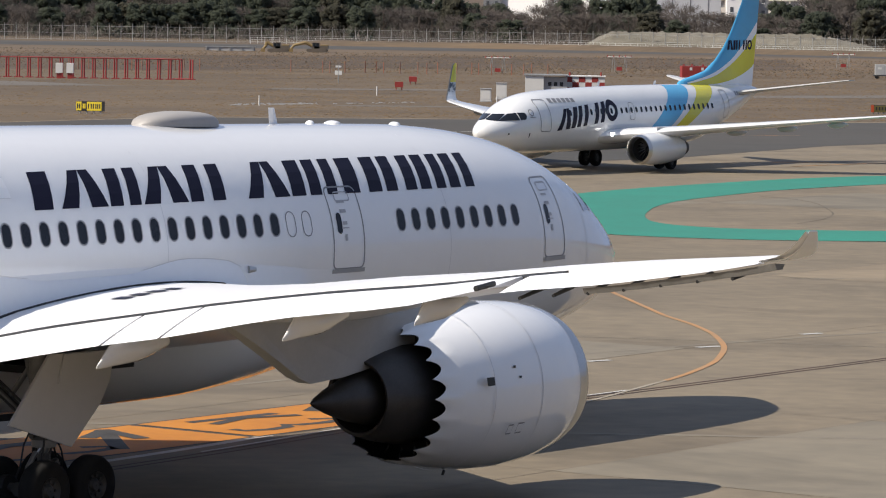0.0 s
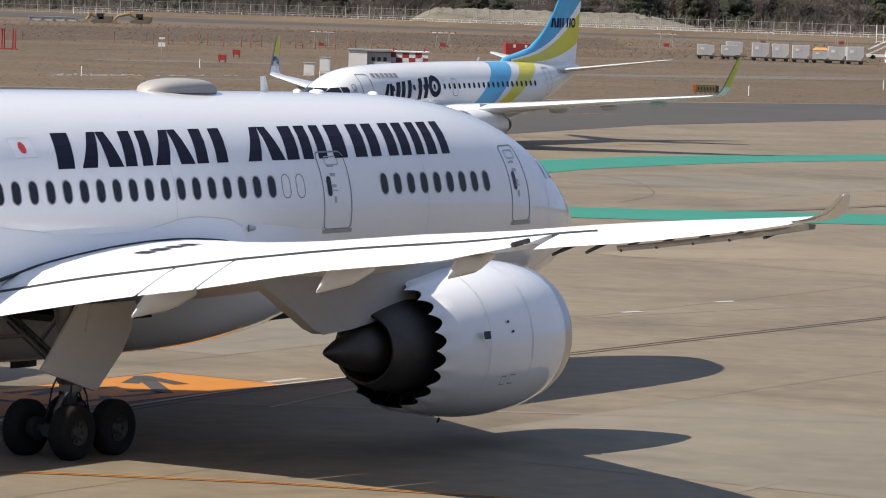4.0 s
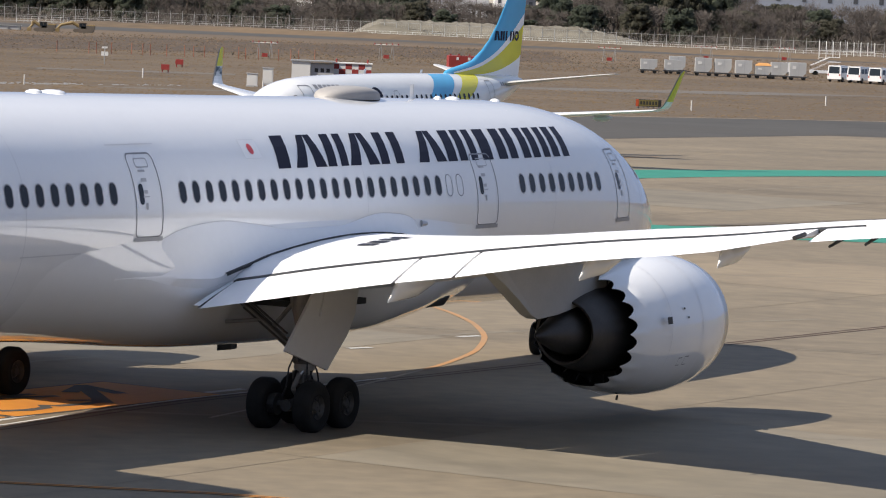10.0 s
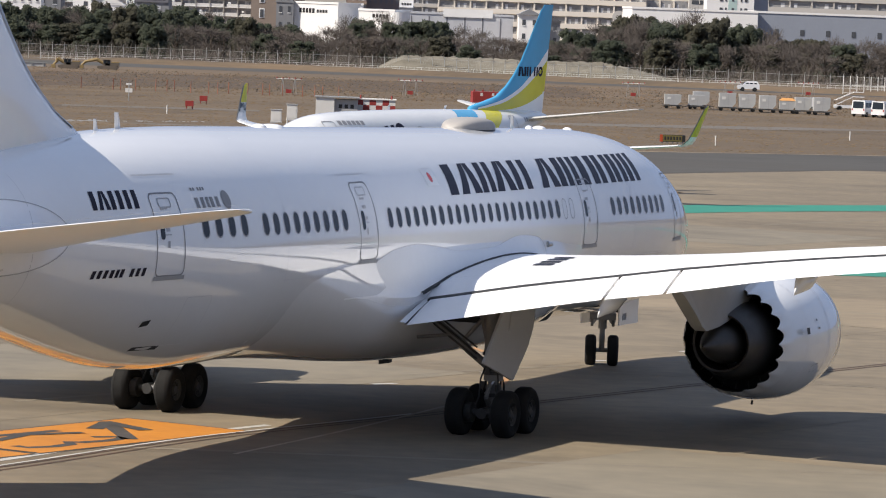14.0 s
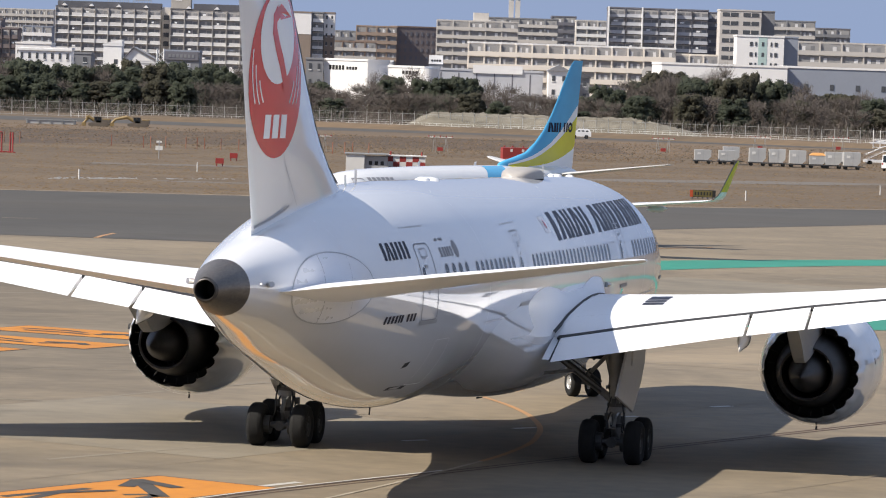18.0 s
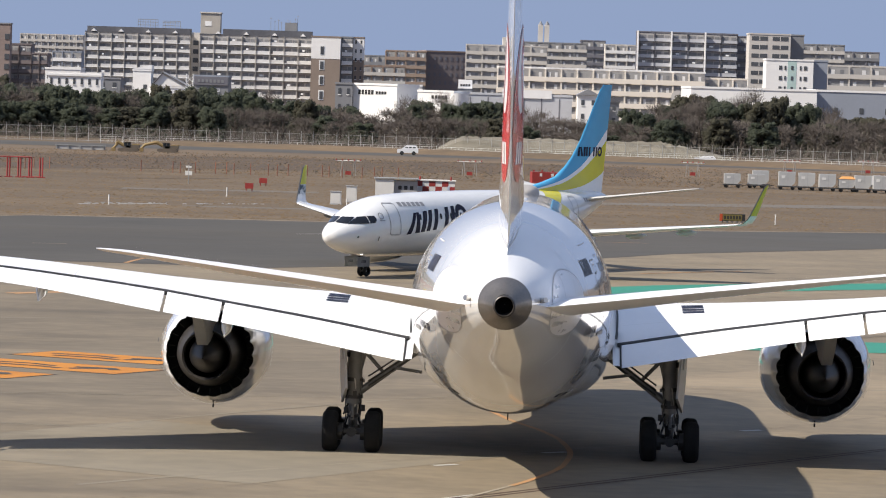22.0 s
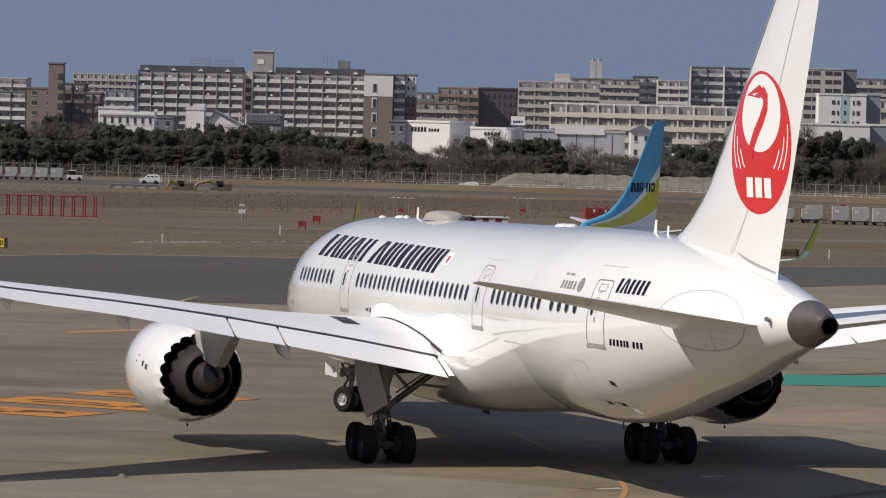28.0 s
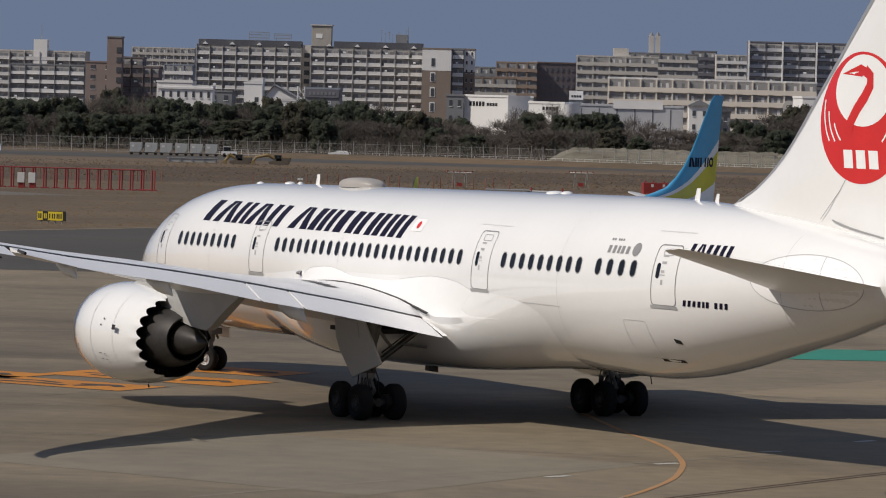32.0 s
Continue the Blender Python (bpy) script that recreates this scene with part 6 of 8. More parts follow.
for i in range(6):
    boxed("mark", -0.75 + 0.27 * i, -0.60 + 0.27 * i, -0.136, -0.129, 0.32, 0.62, SIGNBLACK, osign)
for x in (-0.9, -0.45, 0.0, 0.45, 0.9):
    boxed("foot", x - 0.05, x + 0.05, -0.06, 0.06, 0, 0.16, GALV, osign)


def marker(x, y, h=0.9):
    m = thing("marker_post", "thin white marker post in the grass", "post", "marker posts")
    rod(bm := BM(), (x, y, 0), (x, y, h), 0.06)
    part("post", bm, PALEBOX, m)


for x, y in ((30.3, 372), (-28.9, 371), (-20.3, 408), (46, 405), (-8, 380)):
    marker(x, y)


def red_box(x, y, k=1.0):
    m = thing("light_box", "small red light fitting on short legs", "light box", "red light boxes")
    boxed("body", x - 0.42 * k, x + 0.42 * k, y - 0.3, y + 0.3, 0.3 * k, 0.85 * k, RED, m)
    for dx in (-0.3, 0.3):
        boxed("leg", x + dx * k - 0.05, x + dx * k + 0.05, y - 0.05, y + 0.05, 0, 0.3 * k, RED, m)


for x, y in ((-19.1, 429.6), (-18.68, 454)):
    red_box(x, y)
ws = thing("wind_board", "white board on a mast with a forked top", "board", at=pose(-26.7, 452.5, 0))
rod(bm := BM(), (0, 0, 0), (0, 0, 2.0), 0.06)
part("mast", bm, GALV, ws)
boxed("board", -0.38, 0.38, -0.05, 0.05, 0.95, 1.4, PALEBOX, ws)
boxed("fork", -0.3, 0.3, -0.05, 0.05, 1.75, 1.95, PALEBOX, ws)
for x, y, h in ((-9.3, 392.5, 1.2), (-8.0, 401, 1.55)):
    cab = thing("field_cabinet", "tall white field cabinet on a plinth", "cabinet", "field cabinets")
    boxed("body", x - 0.5, x + 0.5, y - 0.4, y + 0.4, 0.12, h, PALEBOX, cab)
    boxed("plinth", x - 0.55, x + 0.55, y - 0.45, y + 0.45, 0, 0.12, GREYBOX, cab)
    boxed("door", x - 0.42, x + 0.42, y - 0.415, y - 0.401, 0.25, h - 0.12, PALEBOX, cab)
    boxed("hood", x - 0.56, x + 0.56, y - 0.46, y + 0.46, h, h + 0.06, GREYBOX, cab)

# chequered shelter and grey plant house
hut = thing("plant_house", "grey flat-roofed plant house with small vents", "building", at=pose(-4.85, 428, 0))
boxed("wall", -1.3, 0.6, 0, 3.0, 0, 1.75, PALEBOX, hut)
boxed("wing", 0.6, 3.0, 0.3, 3.0, 0, 1.6, GREYBOX, hut)
boxed("roof", -1.45, 3.1, -0.12, 3.1, 1.75, 1.86, GALV, hut)
for i in range(3):
    boxed("vent", 1.05 + 0.6 * i, 1.4 + 0.6 * i, 0.28, 0.3, 0.7, 1.1, SIGNBLACK, hut)
chk = thing("chequered_shelter", "red and white chequered equipment shelter", "shelter", at=pose(0.0, 431, 0))
boxed("wall", -2.0, 2.0, 0, 2.4, 0, 1.62, PALEBOX, chk)
for i in range(6):
    for j in range(3):
        if (i + j) % 2 == 0:
            boxed("square", -2.0 + i * 0.667, -1.335 + i * 0.667, -0.012, -0.002, 0.53 * j, 0.53 + 0.53 * j, RED, chk)
boxed("roof", -2.1, 2.1, -0.1, 2.5, 1.62, 1.72, PALEBOX, chk)
for x in (-1.6, 1.6):
    rod(bm := BM(), (x, 0.3, 1.7), (x, 0.3, 2.1), 0.09)
    part("obstacle_lamp", bm, RED, chk)
ob = thing("red_plant_box", "red equipment housing with small panels", "housing", at=pose(13.5, 504, 0, 0, 0, 6))
boxed("body", -1.9, 1.9, 0, 2.2, 0.1, 1.45, RED, ob)
boxed("base", -2.0, 2.0, -0.1, 2.3, 0, 0.1, GREYBOX, ob)
for i, z in enumerate((0.5, 0.95, 0.6, 0.95, 0.5)):
    boxed("panel", -1.7 + 0.7 * i, -1.4 + 0.7 * i, -0.02, -0.002, z, z + 0.35, PALEBOX if i % 2 else RED, ob)
for x in (-1.7, -0.7, 0.6, 1.7):
    boxed("lug", x - 0.1, x + 0.1, 0.1, 0.3, 1.5, 1.68, RED, ob)


def light_mast(x, y):
    m = thing("approach_light", "white frame mast carrying lamps over a red box", "light mast", "approach light masts", at=pose(x, y, 0))
    for dx in (-0.75, 0.75):
        for d in (-0.12, 0.12):
            rod(bm := BM(), (dx + d * 1.6, 0, 0), (dx + d * 0.4, 0, 1.85), 0.032, n=6)
            part("leg", bm, GALV, m)
    rod(bm := BM(), (-1.6, 0, 1.88), (1.6, 0, 1.88), 0.05, n=6)
    part("crossbar", bm, PALEBOX, m)
    for i in range(5):
        rod(bm := BM(), (-1.5 + 0.75 * i, 0, 1.88), (-1.5 + 0.75 * i, 0, 2.1), 0.07, n=8)
        part("lamp", bm, RED, m)
    boxed("red_box", -0.35, 0.35, -0.2, 0.2, 0.15, 0.6, RED, m)


for x, y in ((-10.8, 516), (4.3, 534.8), (35.5, 579), (52.5, 622), (66, 640), (86, 660)):
    light_mast(x, y)
stakes = thing("stake_row", "row of thin rusty stakes with warning tips", "stakes")
for i in range(60):
    x = -100 + 1.62 * i + 0.5 * math.sin(i * 1.7)
    if -46 < x < -36 or (-34 < x < -33):
        continue
    rod(bm := BM(), (x, 505 + 2 * math.sin(i), 0), (x, 505 + 2 * math.sin(i), 1.4), 0.055, n=5)
    part("stake", bm, RUST, stakes)


def digger(x, y, turn, reach):
    d = thing("excavator", "yellow tracked excavator with its boom lowered", "excavator", "excavators", at=pose(x, y, 0, 0, 0, turn))
    for dy in (-0.95, 0.95):
        bm = BM()
        rings = []
        for yy in (dy - 0.25, dy + 0.25):
            rings.append([Vector((1.6 * math.copysign(abs(math.cos(a)) ** 0.5, math.cos(a)), yy, 0.3 + 0.3 * math.sin(a))) for a in (2 * math.pi * i / 16 for i in range(16))])
        loft(bm, rings)
        part("track", bm, DIGGERDARK, d)
    boxed("house", -1.7, 0.4, -0.9, 0.9, 0.55, 1.05, DIGGERDARK, d)
    cab = boxed("cab", -0.4, 0.7, 0.1, 0.9, 0.55, 1.45, DIGGERDARK, d)
    for a0, a1 in ((-0.32, 0.08), (0.18, 0.62)):
        for yy in (0.085, 0.905):
            boxed("pane", a0, a1, yy, yy + 0.01, 0.9, 1.38, CARGLASS, cab)
    boxed("cab_roof", -0.48, 0.78, 0.04, 0.96, 1.45, 1.52, DIGGERDARK, cab)
    boxed("engine_cover", -1.75, -0.6, -0.9, 0.9, 1.05, 1.2, DIGGER, d)
    rod(bm := BM(), (0.5, 0, 0.8), (1.7, 0, 1.5), 0.24, 0.27)
    rod(bm, (1.7, 0, 1.5), (3.0 + reach, 0, 1.05), 0.27, 0.18)
    part("boom", bm, DIGGER, d)
    rod(bm := BM(), (2.8 + reach, 0, 1.15), (3.5 + reach, 0, 0.45), 0.20, 0.15)
    part("arm", bm, DIGGER, d)
    boxed("bucket", 3.1 + reach, 3.7 + reach, -0.4, 0.4, 0.02, 0.55, DIGGER, d)


digger(-46.9, 638, 180, -1.1)
digger(-41.2, 642, 180, 0.6)
wall_low = thing("low_wall", "long low concrete wall beside the excavators", "wall", at=pose(0, 0, 0))
boxed("panel", -58.6, -51.0, 645, 645.4, 0, 0.55, GREYBOX, wall_low)
boxed("coping", -58.7, -50.9, 644.9, 645.5, 0.55, 0.68, GALV, wall_low)
for i in range(5):
    boxed("buttress", -58.6 + 1.8 * i, -58.35 + 1.8 * i, 644.75, 645, 0, 0.5, GALV, wall_low)

# spoil heap
def heap_z(x, y):
    rise = min(1, max(0, (x + 0.5) / 5.0)) * min(1, max(0, (52 - x) / 14.0))
    side = max(0, 1 - abs((y - 727) / 13) ** 3)
    crust = 0.16 * noise.noise(Vector((x * 0.5, y * 0.5, 1))) + (0.10 + 0.35 * max(0, x - 30) / 20) * noise.noise(Vector((x * 1.1, y * 0.9, 4)))
    return 2.75 * rise ** 0.7 * side * (1 + crust) + 0.06 * noise.noise(Vector((x, y, 0)))


bm = BM()
loft(bm, [[Vector((x, y, heap_z(x, y) - 0.05)) for y in np.linspace(713.5, 740.5, 36)] for x in np.linspace(-1, 53, 130)], closed=False)
heap = tagged(part("spoil_bank", bm, SAND, smooth=True), "long pale heap of bare excavated soil", "spoil bank")

# containers on dollies, vans and stairs
def dolly(x, y, tall, m, lid=None, turn=0.0):
    d = thing("cargo_dolly", "grey cargo container on a low dolly", "cargo dolly", "cargo dollies", at=pose(x, y, 0, 0, 0, turn))
    bm = BM()
    pts = [(-1.0, 0.5), (0.62, 0.5), (1.0, 0.95), (1.0, 0.45 + tall), (-1.0, 0.45 + tall)]
    loft(bm, [[Vector((a, -0.75, b)) for a, b in pts], [Vector((a, 0.75, b)) for a, b in pts]])
    c = part("container", bm, m, d)
    boxed("label_plate", -0.7, -0.25, -0.77, -0.755, 0.45 + tall * 0.55, 0.45 + tall * 0.75, PALEBOX, c)
    boxed("door_seam", 0.05, 0.10, -0.765, -0.752, 0.55, 0.40 + tall, GREYBOX, c)
    boxed("bed", -1.15, 1.15, -0.8, 0.8, 0.32, 0.45, DARKSTEEL, d)
    for dx in (-0.75, 0.75):
        for dy in (-0.7, 0.7):
            rod(bm := BM(), (dx, dy - 0.08, 0.2), (dx, dy + 0.08, 0.2), 0.2, n=12)
            part("wheel", bm, TYRE, d)
    rod(bm := BM(), (1.1, 0, 0.35), (1.75, 0, 0.3), 0.04, n=6)
    part("tow_bar", bm, DARKSTEEL, d)
    if lid:
        loft(bm := BM(), [[Vector((a * k, b * k, z)) for a, b in ((-1.03, -0.78), (1.03, -0.78), (1.03, 0.78), (-1.03, 0.78))] for k, z in ((1.0, 0.42 + tall), (0.55, 0.75 + tall))])
        part("tarpaulin", bm, lid, d)
    return d


for x, y, tall, m, lid in ((36.6, 517, 1.3, BOXSTEEL, None), (39.6, 517.5, 1.3, BOXSTEEL, None), (40.4, 521, 1.7, BOXSTEEL, None), (43.2, 515.4, 1.75, BOXSTEEL, None), (45.6, 515, 1.7, BOXSTEEL, None), (48.0, 513.5, 1.65, BOXSTEEL, None), (50.4, 513, 1.15, BOXSTEEL, TARP), (52.3, 512.8, 1.6, BOXSTEEL, None), (54.4, 511, 1.7, BOXSTEEL, None)):
    dolly(x, y, tall, m, lid)


def car_mesh(name, label, length, width, height, hood, van, at, group=""):
    """A road vehicle: body, cabin, glass, lamps and wheels; it faces +x."""
    v = thing(name, label, "van" if van else "car", group, at=at)
    L, W = length / 2, width / 2
    prof = [(-L, 0.35), (L - 0.05, 0.35), (L, 0.62), (L - 0.06, 0.95), (L - hood, 1.02), (L - hood - (0.55 if van else 0.75), height), (-L + (0.08 if van else 0.35), height), (-L, 0.95)]
    bm = BM()
    loft(bm, [[Vector((x, s * W * (1 if z < 1.05 else 0.9), z)) for x, z in prof] for s in (-1, -0.96, 0.96, 1)])
    body = part("body", bm, CARWHITE, v, smooth=False)
    for s in (-1, 1):
        x0, x1 = -L + 0.35, L - hood - 0.45
        n = 3
        for i in range(n):
            a, b = x0 + (x1 - x0) * i / n + 0.05, x0 + (x1 - x0) * (i + 1) / n - 0.05
            loft(bm := BM(), [[Vector((a + 0.03, s * W * 0.99, 1.14)), Vector((b - 0.03, s * W * 0.99, 1.14))], [Vector((a + 0.06, s * W * 0.945, height - 0.26)), Vector((b - 0.05 - 0.10 * (i == n - 1), s * W * 0.945, height - 0.26))]], closed=False)
            part("side_glass", bm, CARGLASS, v)
        for x in (-L + 0.75, L - 0.8):
            rod(bm := BM(), (x, s * (W - 0.16), 0.32), (x, s * (W + 0.01), 0.32), 0.32, n=18)
            w = part("wheel", bm, TYRE, v)
            rod(bm := BM(), (x, s * (W), 0.32), (x, s * (W + 0.015), 0.32), 0.18, n=14)
            part("rim", bm, RIM, w)
        boxed("headlamp", L - 0.10, L - 0.01, s * W * 0.62 - 0.15, s * W * 0.62 + 0.15, 0.66, 0.82, GALV, v)
        boxed("tail_lamp", -L - 0.012, -L + 0.02, s * W * 0.85 - 0.08, s * W * 0.85 + 0.08, 0.75, 1.0, RED, v)
    loft(bm := BM(), [[Vector((L - hood + 0.01, -W * 0.85, 1.05)), Vector((L - hood + 0.01, W * 0.85, 1.05))], [Vector((L - hood - (0.5 if van else 0.7) + 0.02, -W * 0.8, height - 0.06)), Vector((L - hood - (0.5 if van else 0.7) + 0.02, W * 0.8, height - 0.06))]], closed=False)
    part("windscreen", bm, CARGLASS, v)
    loft(bm := BM(), [[Vector((-L - 0.012, -W * 0.8, 1.05)), Vector((-L - 0.012, W * 0.8, 1.05))], [Vector((-L + (0.07 if van else 0.32), -W * 0.78, height - 0.12)), Vector((-L + (0.07 if van else 0.32), W * 0.78, height - 0.12))]], closed=False)
    part("rear_glass", bm, CARGLASS, v)
    return v


for x, y in ((59.2, 510), (61.3, 507.6), (63.6, 505.4), (66.0, 503.4)):
    car_mesh("van", "white box-shaped van parked in a row", 4.6, 1.75, 2.0, 0.55, True, pose(x + 0.6, y + 1.6, 0, 0, 0, 62), "parked vans")
stairs = thing("boarding_stairs", "white boarding stairs truck with an open platform", "stairs truck", at=pose(61.8, 547, 0))
boxed("chassis", -2.5, 2.5, -0.9, 0.9, 0.4, 0.95, CARWHITE, stairs)
boxed("cab", 1.2, 2.5, -0.9, 0.9, 0.95, 2.0, CARWHITE, stairs)
boxed("platform", 0.6, 2.4, -0.9, 0.9, 2.6, 2.75, CARWHITE, stairs)
for i in range(8):
    boxed("step", -2.3 + 0.36 * i, -1.95 + 0.36 * i, -0.8, 0.8, 0.95 + 0.21 * i, 1.05 + 0.21 * i, CARWHITE, stairs)
for s in (-0.9, 0.9):
    rod(bm := BM(), (-2.3, s, 1.9), (0.7, s, 3.6), 0.05, n=6)
    rod(bm, (0.7, s, 3.6), (2.3, s, 3.6), 0.05, n=6)
    part("handrail", bm, CARWHITE, stairs)
for x in (-1.6, 1.6):
    for s in (-0.8, 0.8):
        rod(bm := BM(), (x, s - 0.1, 0.4), (x, s + 0.1, 0.4), 0.4, n=16)
        part("wheel", bm, TYRE, stairs)
stairs.scale = (0.8, 0.8, 0.66)
hut2 = thing("guard_cabin", "small white cabin vehicle by the road", "cabin", at=pose(57.6, 545, 0))
boxed("body", -1.0, 1.2, -0.8, 0.8, 0.3, 1.5, CARWHITE, hut2)
boxed("glass", -0.8, 1.0, -0.82, -0.801, 0.95, 1.35, CARGLASS, hut2)
boxed("base", -0.9, 1.1, -0.7, 0.7, 0, 0.3, DARKSTEEL, hut2)

# service road, bare strips and scrub on the grass
DARKSOIL = mat("dark_soil", (0.055, 0.041, 0.028), 0.95, scale=0.6, fine=4, other=(0.085, 0.062, 0.040))
tagged(flat("road", [(-400, 668), (-70, 672), (10, 672), (70, 655), (400, 640), (400, 652), (70, 668), (10, 690), (-70, 712), (-400, 716)], 0.012, ASPHALT), "grey perimeter road", "road", kind="structure")
verge = tagged(flat("verge", [(-400, 520), (-50, 548), (60, 575), (400, 590), (400, 640), (70, 652), (10, 668), (-70, 668), (-400, 664)], 0.008, SCRUBPALE), "strip of rough dry grass", "verge", kind="structure")
for pts in ([(-200, 418), (-60, 424), (-47, 430), (-60, 442), (-200, 452)], [(-32, 424), (-12, 430), (-12, 436), (-32, 430)], [(14, 418), (40, 432), (60, 450), (44, 446), (14, 426)], [(-20, 372), (-5, 375), (-5, 378), (-24, 375)]):
    tagged(flat("path", pts, 0.016, TRACK), "bare grey track through the grass", "track", kind="structure")

tagged(flat("path", [(-37, 467.5), (-31, 473), (-25, 480), (-23.5, 483.5), (-31, 477), (-36.5, 470.5)], 0.017, DARKSOIL), "dark strip of bare soil in the grass", "soil strip", kind="structure")
# low earth bank before the far road
bm = BM()
rings = []
for x in np.linspace(-52, 112, 90):
    k = max(0, min(1, (x + 52) / 6, (112 - x) / 6))
    mid = float(np.interp(x, (-52, -27, -4, 36, 60, 112), (713, 711, 706, 686, 674, 650)))
    rings.append([Vector((x, mid + dy, -0.03 + 1.0 * k * math.cos(math.pi * dy / 8) * (0.85 + 0.25 * noise.noise(Vector((x * 0.3, dy, 3)))))) for dy in np.linspace(-4, 4, 9)])
loft(bm, rings, closed=False)
tagged(part("bank", bm, SCRUBPALE, smooth=True), "low rough earth bank beside the road", "bank", kind="structure")
# darker rough slope under the excavators, and a row of pale rubble
SLOPE = mat("rough_slope", (0.092, 0.063, 0.039), 0.95, scale=0.08, fine=0.8, other=(0.042, 0.031, 0.021), stretch=(0.3, 1, 1), grain=0.6, bump=0.5, half=0.25)
front = [(x, float(np.interp(x, (-180, -60, -48, -16, 30), (495, 500, 508, 545, 560))) + 5 * noise.noise(Vector((x * 0.07, 1, 0))) + 3 * noise.noise(Vector((x * 0.4, 2, 0)))) for x in np.linspace(-180, 30, 120)]
back = [(x, float(np.interp(x, (-180, -54, -18, 30), (606, 606, 628, 636))) + 4 * noise.noise(Vector((x * 0.06, 5, 0))) + 3 * noise.noise(Vector((x * 0.35, 7, 0)))) for x in np.linspace(30, -180, 120)]
tagged(flat("slope", front + back, 0.014, SLOPE), "dark rough slope of dry weeds", "slope", kind="structure")
# tufts of dead grass over the field and taller weeds on the slope
def tufts(name, label, material, count, seed, where, tall, wide, flat_):
    r = np.random.default_rng(seed)
    y = r.uniform(*where, count)
    x = r.uniform(-0.24, 0.24, count) * y
    keep = []
    for a, b in zip(x, y):
        clear = b > float(np.interp(a, (-300, -44, -32, -14, 18.5, 47.5, 300), (298, 320, 338, 342.5, 347.5, 364, 407))) + 1.5
        keep.append(clear and noise.noise(Vector((a * 0.03, b * 0.06, seed))) + 0.55 * noise.noise(Vector((a * 0.2, b * 0.2, 4))) > r.uniform(-0.8, 0.5))
    x, y = x[keep], y[keep]
    n = len(x)
    h, w, lean, turn = r.uniform(*tall, n), r.uniform(*wide, n), r.normal(0, 0.3, n), r.uniform(-0.9, 0.9, n)
    dx, dy = w * np.cos(turn) / 2, w * np.sin(turn) / 2
    v = np.zeros((n, 4, 3))
    v[:, 0] = np.stack((x - dx, y - dy, np.zeros(n)), 1)
    v[:, 1] = np.stack((x + dx, y + dy, np.zeros(n)), 1)
    v[:, 2] = np.stack((x + dx * 0.5 + h * lean, y + dy + h * flat_, h), 1)
    v[:, 3] = np.stack((x - dx * 0.7 + h * lean, y - dy + h * flat_, h * 0.8), 1)
    me = bpy.data.meshes.new(name)
    me.from_pydata(v.reshape(-1, 3).tolist(), [], np.arange(4 * n).reshape(-1, 4).tolist())
    me.materials.append(material)
    tagged(new(name, me), label, "grass", kind="stuff")


STRAW = mat("dry_straw", (0.155, 0.109, 0.063), 0.95, scale=0.5, fine=5, other=(0.098, 0.069, 0.042), grain=0.7, half=0.3, spec=0.1)
WEED = mat("dead_weed", (0.145, 0.098, 0.060), 0.95, scale=0.15, fine=3, other=(0.070, 0.050, 0.033), grain=0.6, half=0.3, spec=0.1)
tufts("grass_tufts", "short tufts of dry straw-coloured grass", STRAW, 50000, 5, (305, 515), (0.015, 0.045), (0.08, 0.5), 3.0)
tufts("weeds", "low dead brown weeds on rough ground", WEED, 26000, 6, (505, 640), (0.03, 0.11), (0.08, 0.4), 2.0)
PALEWEED = mat("pale_dead_weed", (0.185, 0.132, 0.084), 0.95, scale=0.15, fine=3, other=(0.130, 0.092, 0.060), grain=0.6, half=0.3, spec=0.1)
DARKWEED = mat("dark_dead_weed", (0.075, 0.062, 0.045), 0.95, scale=0.15, fine=3, other=(0.040, 0.033, 0.025), grain=0.6, half=0.3, spec=0.1)
tufts("pale_weeds", "short pale dead weeds on the rough slope", PALEWEED, 15000, 16, (530, 650), (0.03, 0.13), (0.05, 0.24), 1.2)
tufts("brush_weeds", "dark clumps of weeds on the rough slope", DARKWEED, 12000, 27, (520, 645), (0.04, 0.14), (0.06, 0.28), 1.0)
rng = random.Random(21)
bm = BM()
for k in range(60):
    x = rng.uniform(-31.5, -24)
    y = 371 + 1.0 * (x + 31.4) + rng.gauss(0, 0.8)
    w = rng.uniform(0.06, 0.22)
    box(bm, x - w, x + w, y - 0.1, y + 0.1, 0.0, rng.uniform(0.03, 0.09))
for k in range(34):
    x = rng.uniform(-22.8, -15.4)
    y = 379.3 + 1.07 * (x + 22.8) + rng.gauss(0, 0.6)
    w = rng.uniform(0.05, 0.18)
    box(bm, x - w, x + w, y - 0.1, y + 0.1, 0.0, rng.uniform(0.02, 0.06))
tagged(part("rubble", bm, GREYBOX), "row of pale rubble in the grass", "rubble", kind="stuff")

# perimeter fence: tall posts with slanted tips, rails and mesh, and a lower white rail fence in front
def fence_y(x):
    return 722 - 0.34 * max(0, x + 5) - 0.0004 * x * x if x > -5 else 722 + 0.06 * (-5 - x)


fence = thing("perimeter_fence", "tall galvanised wire fence with slanted post tips", "fence")
for i in range(130):
    x = -130 + 2.05 * i
    y = fence_y(x)
    bm = BM()
    rod(bm, (x, y, 0), (x, y, 2.55), 0.055, n=6)
    rod(bm, (x, y, 2.55), (x, y - 0.35, 2.95), 0.045, n=6)
    part("post", bm, FENCEGALV, fence)
